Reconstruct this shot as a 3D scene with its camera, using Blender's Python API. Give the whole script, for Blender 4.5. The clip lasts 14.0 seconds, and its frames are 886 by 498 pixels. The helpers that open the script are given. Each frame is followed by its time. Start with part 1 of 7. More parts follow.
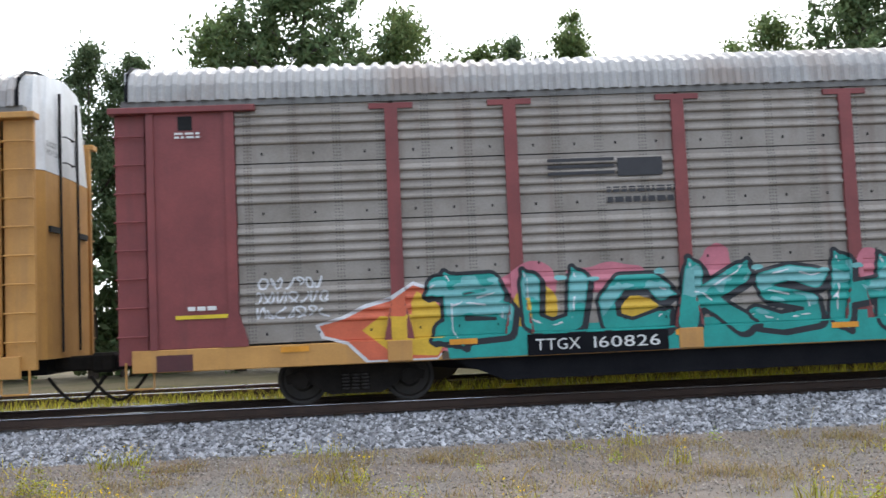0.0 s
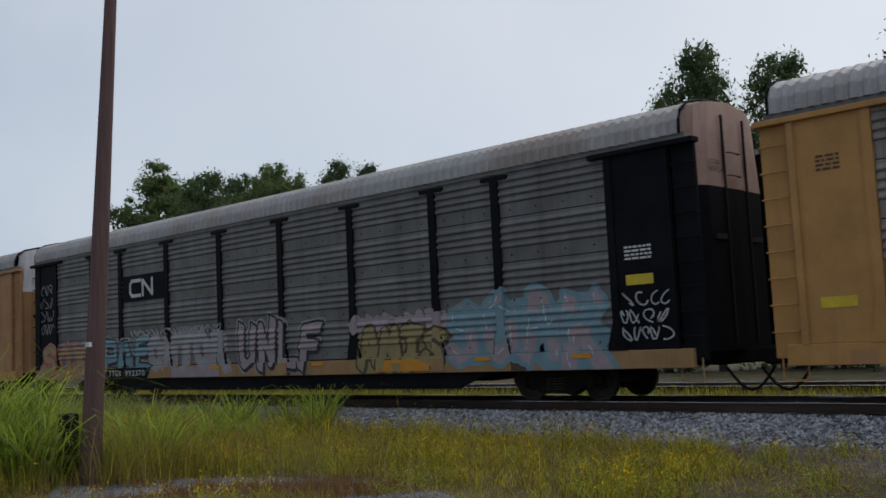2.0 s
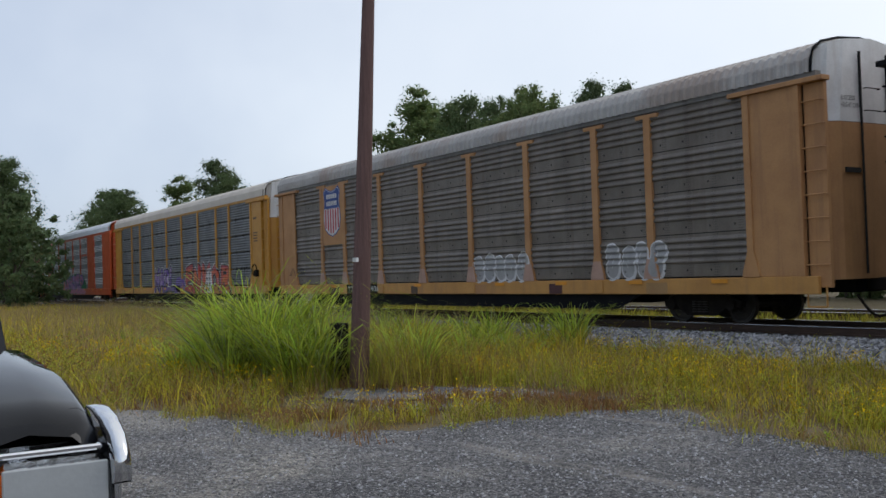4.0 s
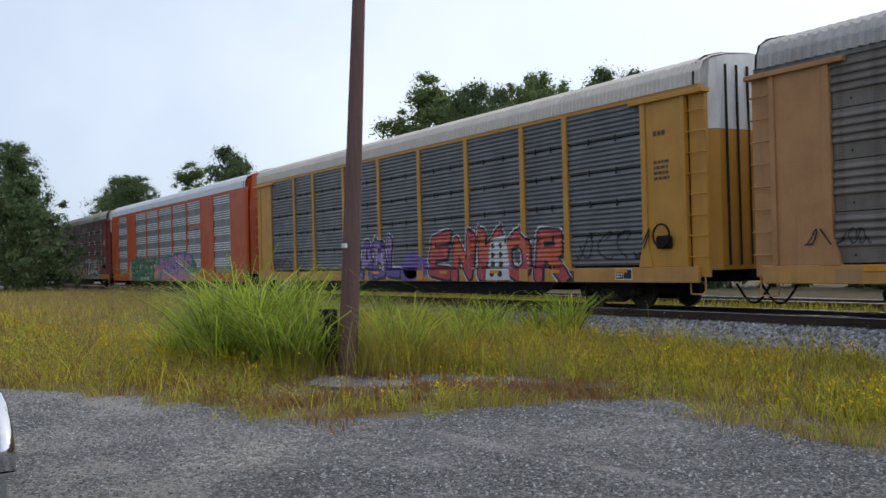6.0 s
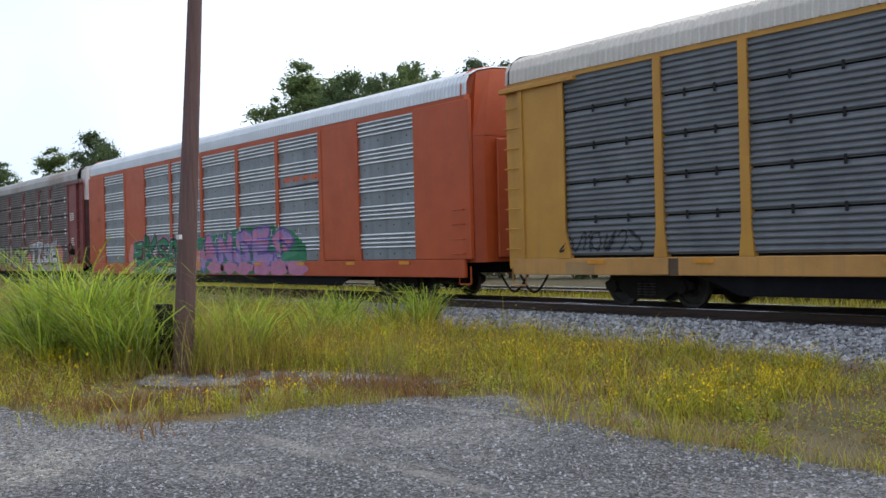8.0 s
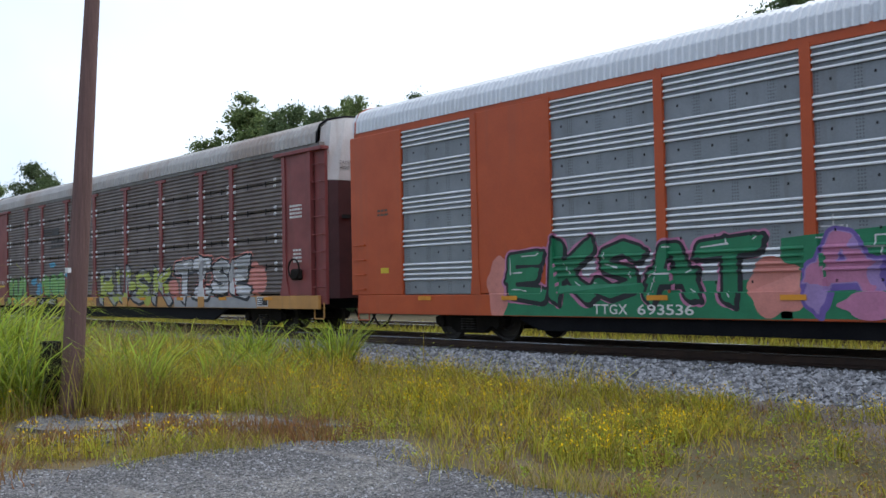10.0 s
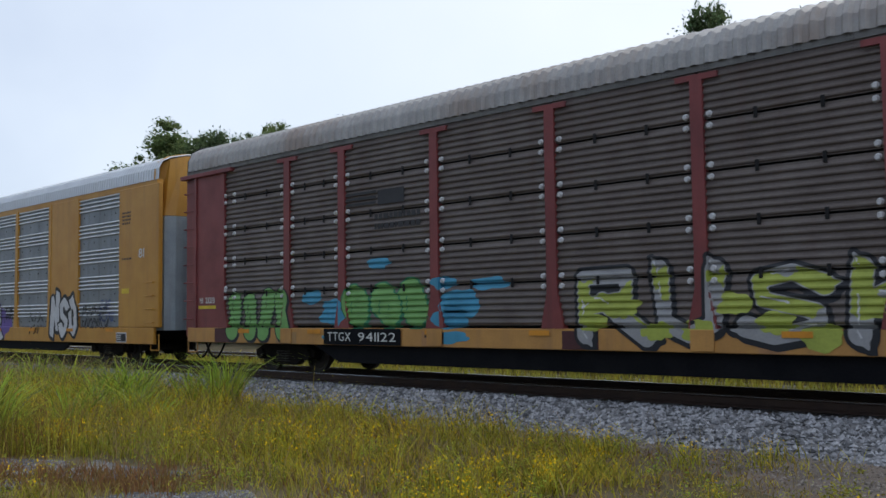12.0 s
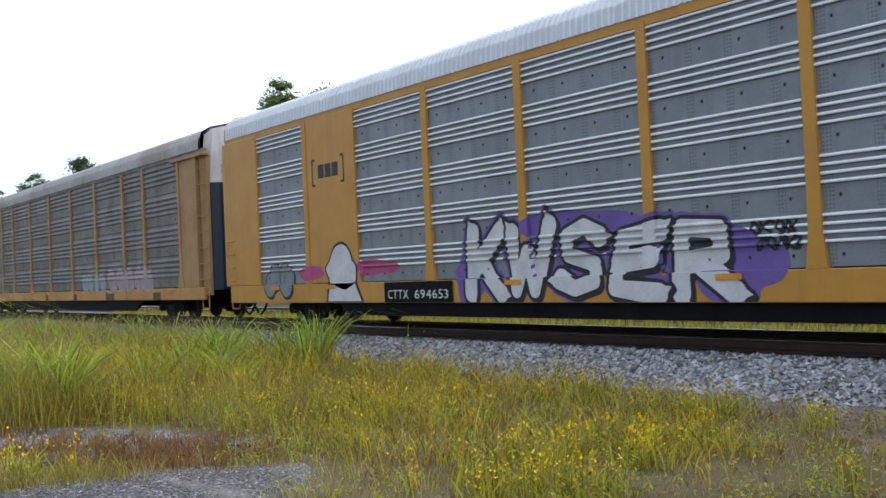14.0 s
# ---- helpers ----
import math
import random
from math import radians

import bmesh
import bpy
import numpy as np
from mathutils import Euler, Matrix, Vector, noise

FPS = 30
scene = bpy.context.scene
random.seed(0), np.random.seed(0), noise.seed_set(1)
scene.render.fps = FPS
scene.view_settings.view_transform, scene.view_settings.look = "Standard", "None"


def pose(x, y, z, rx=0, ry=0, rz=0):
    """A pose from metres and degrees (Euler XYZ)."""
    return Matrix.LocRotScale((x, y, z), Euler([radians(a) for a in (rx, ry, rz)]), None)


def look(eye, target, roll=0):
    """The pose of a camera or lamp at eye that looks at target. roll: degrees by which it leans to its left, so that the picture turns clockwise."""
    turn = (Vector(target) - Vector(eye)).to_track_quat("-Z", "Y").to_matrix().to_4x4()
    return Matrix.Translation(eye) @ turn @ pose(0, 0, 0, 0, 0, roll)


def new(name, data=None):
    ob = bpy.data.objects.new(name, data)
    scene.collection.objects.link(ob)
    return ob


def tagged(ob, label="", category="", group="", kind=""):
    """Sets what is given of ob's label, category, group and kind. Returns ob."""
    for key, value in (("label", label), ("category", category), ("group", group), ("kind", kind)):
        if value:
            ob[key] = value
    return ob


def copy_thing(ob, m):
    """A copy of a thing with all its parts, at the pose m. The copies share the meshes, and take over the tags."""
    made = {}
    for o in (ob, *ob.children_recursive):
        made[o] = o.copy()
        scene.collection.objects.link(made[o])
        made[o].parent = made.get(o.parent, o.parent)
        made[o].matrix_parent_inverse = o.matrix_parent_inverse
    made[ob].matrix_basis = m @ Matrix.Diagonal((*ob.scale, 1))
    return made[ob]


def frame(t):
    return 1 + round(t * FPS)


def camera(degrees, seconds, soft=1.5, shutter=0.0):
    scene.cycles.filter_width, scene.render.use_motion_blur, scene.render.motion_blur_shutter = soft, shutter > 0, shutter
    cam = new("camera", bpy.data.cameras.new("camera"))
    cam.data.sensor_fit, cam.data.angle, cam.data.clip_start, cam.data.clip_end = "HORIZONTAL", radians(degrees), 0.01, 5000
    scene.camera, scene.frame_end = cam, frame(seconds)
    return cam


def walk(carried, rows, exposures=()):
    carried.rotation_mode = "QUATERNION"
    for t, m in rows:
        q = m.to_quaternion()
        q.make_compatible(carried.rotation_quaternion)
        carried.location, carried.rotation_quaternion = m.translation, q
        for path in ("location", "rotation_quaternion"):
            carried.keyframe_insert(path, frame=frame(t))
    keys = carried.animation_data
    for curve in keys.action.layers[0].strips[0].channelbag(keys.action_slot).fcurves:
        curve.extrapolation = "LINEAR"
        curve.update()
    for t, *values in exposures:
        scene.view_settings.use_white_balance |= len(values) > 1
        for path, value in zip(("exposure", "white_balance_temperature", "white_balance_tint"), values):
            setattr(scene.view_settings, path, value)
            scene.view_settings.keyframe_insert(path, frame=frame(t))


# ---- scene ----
cam = camera(48.96, 14.0, soft=1.5, shutter=0.05)


def cam_pose(x, y, z, yaw, pitch, roll):
    """Heading, tilt and lean in degrees."""
    return pose(x, y, z, 90 + pitch, 0, yaw) @ pose(0, 0, 0, 0, 0, -roll)


# seconds, x, y, z, yaw, pitch, roll; the near rail's top is z = 0, the track runs along x
PATH = [
    (0, 0.000, 0.000, 1.383, -2.985, 3.922, 2.478),
    (0.5, -0.020, 0.007, 1.366, 7.698, 4.344, 2.689),
    (1, -0.124, 0.028, 1.365, 19.240, 4.986, 2.350),
    (1.5, -0.668, -0.210, 1.368, 30.973, 6.124, 2.800),
    (2, -0.499, -0.481, 1.357, 42.699, 5.468, 2.758),
    (2.5, -0.340, -0.536, 1.345, 48.274, 1.787, 1.109),
    (3, -0.309, -0.552, 1.334, 54.563, 2.190, 0.465),
    (5.5, -0.340, -0.279, 1.274, 59.135, 0.702, 2.385),
    (6, -0.304, -0.111, 1.271, 58.641, 0.777, 1.470),
    (6.5, -0.206, -0.006, 1.256, 54.998, -0.135, 0.159),
    (7, -0.271, 0.154, 1.271, 53.866, -0.717, 1.417),
    (9.5, -0.370, 1.279, 1.299, 48.628, 1.277, 0.565),
    (10, -0.343, 1.468, 1.281, 48.758, 2.029, 1.117),
    (10.5, -0.327, 1.744, 1.270, 47.887, 2.183, 0.474),
    (11, -0.408, 1.997, 1.290, 48.431, 3.148, 1.700),
    (11.5, -0.414, 2.292, 1.298, 45.097, 1.818, 2.423),
    (12, -0.464, 2.652, 1.304, 44.829, 3.812, 0.703),
    (12.5, -0.695, 3.032, 1.289, 44.963, 2.388, 2.042),
    (13, -0.829, 3.366, 1.260, 45.315, 1.217, 2.900),
    (13.5, -1.010, 3.750, 1.243, 48.005, 1.455, 0.409),
    (14, -1.144, 3.965, 1.242, 52.114, 1.196, 2.565),
]
EXPOSURES = [(0, 0.28, 6300, 10), (0.5, 0.3, 6300, 10), (1, 0.1, 6200, 10), (1.5, -0.9, 6250, 10), (2, -1.5, 6150, 10), (2.5, -1, 6150, 10), (3, -1.07, 6250, 10), (5.5, -0.95, 6200, 10), (6, -0.85, 6200, 10), (6.5, -0.9, 6200, 10), (7, -0.45, 6200, 10), (9.5, -0.5, 6100, 10), (10, -0.5, 6050, 10), (10.5, -0.87, 6400, 10), (11, -0.2, 6150, 10), (11.5, -0.6, 6050, 10), (12, -1.0, 6050, 10), (12.5, -0.1, 6050, 10), (13, -0.2, 6100, 10), (13.5, -0.5, 6100, 10), (14, -0.3, 6150, 10)]
walk(cam, [(r[0], cam_pose(*r[1:])) for r in PATH], EXPOSURES)

# ---- plan ----
SIDE = 15.731          # the train's near side
TRACK = SIDE + 1.6   # the track's centre line
PITCH = 28.6         # from car to car
BODY = 27.35         # a car's body
GROUND = -0.5
SILL, DECK, EAVE = 0.672, 1.05, 4.935
HEAD, SPEED, GAIN = -4.619, 12.673, 0.0170


def travel(t):
    return HEAD + SPEED * t + 0.5 * GAIN * t * t + float(np.interp(t, [0, 0.5, 12.5, 13, 13.5, 14], [0.18, 0, -0.05, 0.12, 0, -0.33]))


# ---- world and light ----
SUN_WAY = Vector((0.30, 0.75, 0.62)).normalized()
world = bpy.data.worlds.new("overcast_sky")
scene.world = world
world.use_nodes = True
wt = world.node_tree
wt.nodes.clear()
w_out = wt.nodes.new("ShaderNodeOutputWorld")
w_add = wt.nodes.new("ShaderNodeAddShader")
w_sky = wt.nodes.new("ShaderNodeTexSky")
w_sky.sky_type, w_sky.sun_disc = "NISHITA", False
w_sky.sun_elevation, w_sky.sun_rotation = math.asin(SUN_WAY.z), math.atan2(SUN_WAY.x, SUN_WAY.y)
w_blue = wt.nodes.new("ShaderNodeBackground")
w_blue.inputs["Strength"].default_value = 0.05
w_cloud = wt.nodes.new("ShaderNodeBackground")
w_cloud.inputs["Strength"].default_value = 2.0
w_noise = wt.nodes.new("ShaderNodeTexNoise")
w_noise.inputs["Scale"].default_value = 2.2
w_noise.inputs["Detail"].default_value = 5
w_pos = wt.nodes.new("ShaderNodeTexCoord")
w_dot = wt.nodes.new("ShaderNodeVectorMath")      # brighter cloud towards the veiled sun
w_dot.operation = "DOT_PRODUCT"
w_dot.inputs[1].default_value = SUN_WAY
w_mix = wt.nodes.new("ShaderNodeMath")
w_mix.operation = "MULTIPLY_ADD"
w_mix.inputs[1].default_value = 0.44
w_ramp = wt.nodes.new("ShaderNodeValToRGB")
w_ramp.color_ramp.elements[0].position, w_ramp.color_ramp.elements[0].color = 0.12, (0.20, 0.215, 0.235, 1)
w_ramp.color_ramp.elements[1].position, w_ramp.color_ramp.elements[1].color = 0.95, (1.0, 0.99, 0.97, 1)
w_mid = w_ramp.color_ramp.elements.new(0.45)
w_mid.color = (0.47, 0.53, 0.64, 1)
w_hi = w_ramp.color_ramp.elements.new(0.62)
w_hi.color = (0.74, 0.78, 0.83, 1)
wt.links.new(w_pos.outputs["Generated"], w_noise.inputs["Vector"])
wt.links.new(w_pos.outputs["Generated"], w_dot.inputs[0])
wt.links.new(w_noise.outputs["Fac"], w_mix.inputs[0])
w_half = wt.nodes.new("ShaderNodeMath")
w_half.operation = "MULTIPLY_ADD"
w_half.inputs[1].default_value, w_half.inputs[2].default_value = 0.5, 0.28
wt.links.new(w_dot.outputs["Value"], w_half.inputs[0])
wt.links.new(w_half.outputs[0], w_mix.inputs[2])
wt.links.new(w_mix.outputs[0], w_ramp.inputs["Fac"])
wt.links.new(w_ramp.outputs["Color"], w_cloud.inputs["Color"])
wt.links.new(w_sky.outputs["Color"], w_blue.inputs["Color"])
wt.links.new(w_blue.outputs[0], w_add.inputs[0])
wt.links.new(w_cloud.outputs[0], w_add.inputs[1])
wt.links.new(w_add.outputs[0], w_out.inputs["Surface"])
sun = new("sun", bpy.data.lights.new("sun", "SUN"))
sun.data.energy, sun.data.angle, sun.data.color = 1.0, radians(25), (1.0, 0.96, 0.9)
sun.matrix_world = look(SUN_WAY * 60, (0, 0, 0))


# ---- materials ----
def node(nt, kind, **inputs):
    n = nt.nodes.new(kind)
    for k, v in inputs.items():
        n.inputs[k.replace("_", " ")].default_value = v
    return n


def material(name, colour, other=None, rough=0.7, metal=0.0, scale=3.0, fine=40.0, bump=0.2, stretch=(1, 1, 1), random_amount=0.0, island=0.0, streak=None, spec=0.5, stain=None, holes=0.0):
    """A worn surface: two colours mixed at a coarse and a fine scale, a fine relief, and dirt of its own shape."""
    m = bpy.data.materials.new(name)
    m.use_nodes = True
    nt = m.node_tree
    b = nt.nodes["Principled BSDF"]
    b.inputs["Metallic"].default_value = metal
    b.inputs["Specular IOR Level"].default_value = spec
    other = other or tuple(c * 0.75 for c in colour)
    tc = nt.nodes.new("ShaderNodeTexCoord")
    mp = node(nt, "ShaderNodeMapping", Scale=stretch)
    nt.links.new(tc.outputs["Object"], mp.inputs["Vector"])
    n1 = node(nt, "ShaderNodeTexNoise", Scale=scale, Detail=5.0, Roughness=0.6)
    n2 = node(nt, "ShaderNodeTexNoise", Scale=fine, Detail=3.0)
    for n in (n1, n2):
        nt.links.new(mp.outputs[0], n.inputs["Vector"])
    add = nt.nodes.new("ShaderNodeMath")
    add.operation = "MULTIPLY_ADD"
    add.inputs[1].default_value, add.inputs[2].default_value = 0.45, 0.0
    nt.links.new(n2.outputs["Fac"], add.inputs[0])
    nt.links.new(n1.outputs["Fac"], add.inputs[2])
    ramp = nt.nodes.new("ShaderNodeValToRGB")
    ramp.color_ramp.elements[0].position, ramp.color_ramp.elements[0].color = 0.5, (*colour, 1)
    ramp.color_ramp.elements[1].position, ramp.color_ramp.elements[1].color = 0.95, (*other, 1)
    nt.links.new(add.outputs[0], ramp.inputs["Fac"])
    out = ramp.outputs["Color"]
    if streak:
        mp2 = node(nt, "ShaderNodeMapping", Scale=(2.2, 2.2, 0.12))
        nt.links.new(tc.outputs["Object"], mp2.inputs["Vector"])
        n3 = node(nt, "ShaderNodeTexNoise", Scale=1.6, Detail=6.0, Roughness=0.65)
        nt.links.new(mp2.outputs[0], n3.inputs["Vector"])
        r3 = nt.nodes.new("ShaderNodeMapRange")
        r3.inputs[1].default_value, r3.inputs[2].default_value, r3.inputs[4].default_value = 0.52, 0.8, 0.75
        nt.links.new(n3.outputs["Fac"], r3.inputs[0])
        mx = nt.nodes.new("ShaderNodeMix")
        mx.data_type = "RGBA"
        mx.inputs[7].default_value = (*streak, 1)
        nt.links.new(r3.outputs[0], mx.inputs[0])
        nt.links.new(out, mx.inputs[6])
        out = mx.outputs[2]
    if stain:
        n4 = node(nt, "ShaderNodeTexNoise", Scale=0.35, Detail=7.0, Roughness=0.62)
        nt.links.new(tc.outputs["Object"], n4.inputs["Vector"])
        r4 = nt.nodes.new("ShaderNodeMapRange")
        r4.inputs[1].default_value, r4.inputs[2].default_value, r4.inputs[4].default_value = 0.48, 0.62, 0.9
        nt.links.new(n4.outputs["Fac"], r4.inputs[0])
        mx = nt.nodes.new("ShaderNodeMix")
        mx.data_type = "RGBA"
        mx.inputs[7].default_value = (*stain, 1)
        nt.links.new(r4.outputs[0], mx.inputs[0])
        nt.links.new(out, mx.inputs[6])
        out = mx.outputs[2]
    if holes:
        # columns of small punched holes in the sheet
        sep = nt.nodes.new("ShaderNodeSeparateXYZ")
        nt.links.new(tc.outputs["Object"], sep.inputs[0])

        def wave(socket, period, width):
            n = nt.nodes.new("ShaderNodeMath")
            n.operation = "PINGPONG"
            n.inputs[1].default_value = period / 2
            nt.links.new(socket, n.inputs[0])
            c = nt.nodes.new("ShaderNodeMath")
            c.operation = "LESS_THAN"
            c.inputs[1].default_value = width
            nt.links.new(n.outputs[0], c.inputs[0])
            return c.outputs[0]

        def times(a, b):
            n = nt.nodes.new("ShaderNodeMath")
            n.operation = "MULTIPLY"
            for k, v in enumerate((a, b)):
                if isinstance(v, float):
                    n.inputs[k].default_value = v
                else:
                    nt.links.new(v, n.inputs[k])
            return n.outputs[0]
        column = wave(sep.outputs["X"], holes, 0.075)
        hole = times(wave(sep.outputs["X"], 0.05, 0.013), wave(sep.outputs["Z"], 0.055, 0.014))
        fac = times(times(column, hole), 0.5)
        mx = nt.nodes.new("ShaderNodeMix")
        mx.data_type = "RGBA"
        mx.inputs[7].default_value = (0.02, 0.02, 0.02, 1)
        nt.links.new(fac, mx.inputs[0])
        nt.links.new(out, mx.inputs[6])
        out = mx.outputs[2]
    if random_amount or island:
        src = nt.nodes.new("ShaderNodeNewGeometry" if island else "ShaderNodeObjectInfo")
        rr = nt.nodes.new("ShaderNodeMapRange")
        amount = island or random_amount
        rr.inputs[3].default_value, rr.inputs[4].default_value = 1 - amount, 1 + amount
        nt.links.new(src.outputs["Random Per Island" if island else "Random"], rr.inputs[0])
        hsv = nt.nodes.new("ShaderNodeHueSaturation")
        if island > 0.3 and bump == 0.0:
            rh = nt.nodes.new("ShaderNodeMath")
            rh.operation = "PINGPONG"
            rh.inputs[1].default_value = 0.055
            nt.links.new(src.outputs["Random Per Island"], rh.inputs[0])
            ro = nt.nodes.new("ShaderNodeMath")
            ro.inputs[1].default_value = 0.4725
            nt.links.new(rh.outputs[0], ro.inputs[0])
            nt.links.new(ro.outputs[0], hsv.inputs["Hue"])
        nt.links.new(rr.outputs[0], hsv.inputs["Value"])
        nt.links.new(out, hsv.inputs["Color"])
        out = hsv.outputs["Color"]
    nt.links.new(out, b.inputs["Base Color"])
    rg = nt.nodes.new("ShaderNodeMapRange")
    rg.inputs[3].default_value, rg.inputs[4].default_value = max(0.02, rough - 0.12), min(1, rough + 0.12)
    nt.links.new(n1.outputs["Fac"], rg.inputs[0])
    nt.links.new(rg.outputs[0], b.inputs["Roughness"])
    if bump:
        bp = node(nt, "ShaderNodeBump", Strength=bump, Distance=0.02)
        nt.links.new(n2.outputs["Fac"], bp.inputs["Height"])
        nt.links.new(bp.outputs[0], b.inputs["Normal"])
    return m


def plain(name, colour, rough=0.5, metal=0.0, spec=0.5):
    """A small, evenly painted thing."""
    return material(name, colour, tuple(c * 0.88 for c in colour), rough, metal, 6.0, 60.0, 0.05, spec=spec)


def leafy(name, a, b, amount=0.35):
    """Thin leaves: some light passes through."""
    m = material(name, a, b, 0.6, 0.0, 0.6, 8.0, 0.0, island=amount, spec=0.25)
    nt = m.node_tree
    out = nt.nodes["Material Output"]
    bs = nt.nodes["Principled BSDF"]
    tr = nt.nodes.new("ShaderNodeBsdfTranslucent")
    src = bs.inputs["Base Color"].links[0].from_socket
    nt.links.new(src, tr.inputs["Color"])
    mix = nt.nodes.new("ShaderNodeMixShader")
    mix.inputs[0].default_value = 0.5
    nt.links.new(bs.outputs[0], mix.inputs[1])
    nt.links.new(tr.outputs[0], mix.inputs[2])
    nt.links.new(mix.outputs[0], out.inputs["Surface"])
    return m


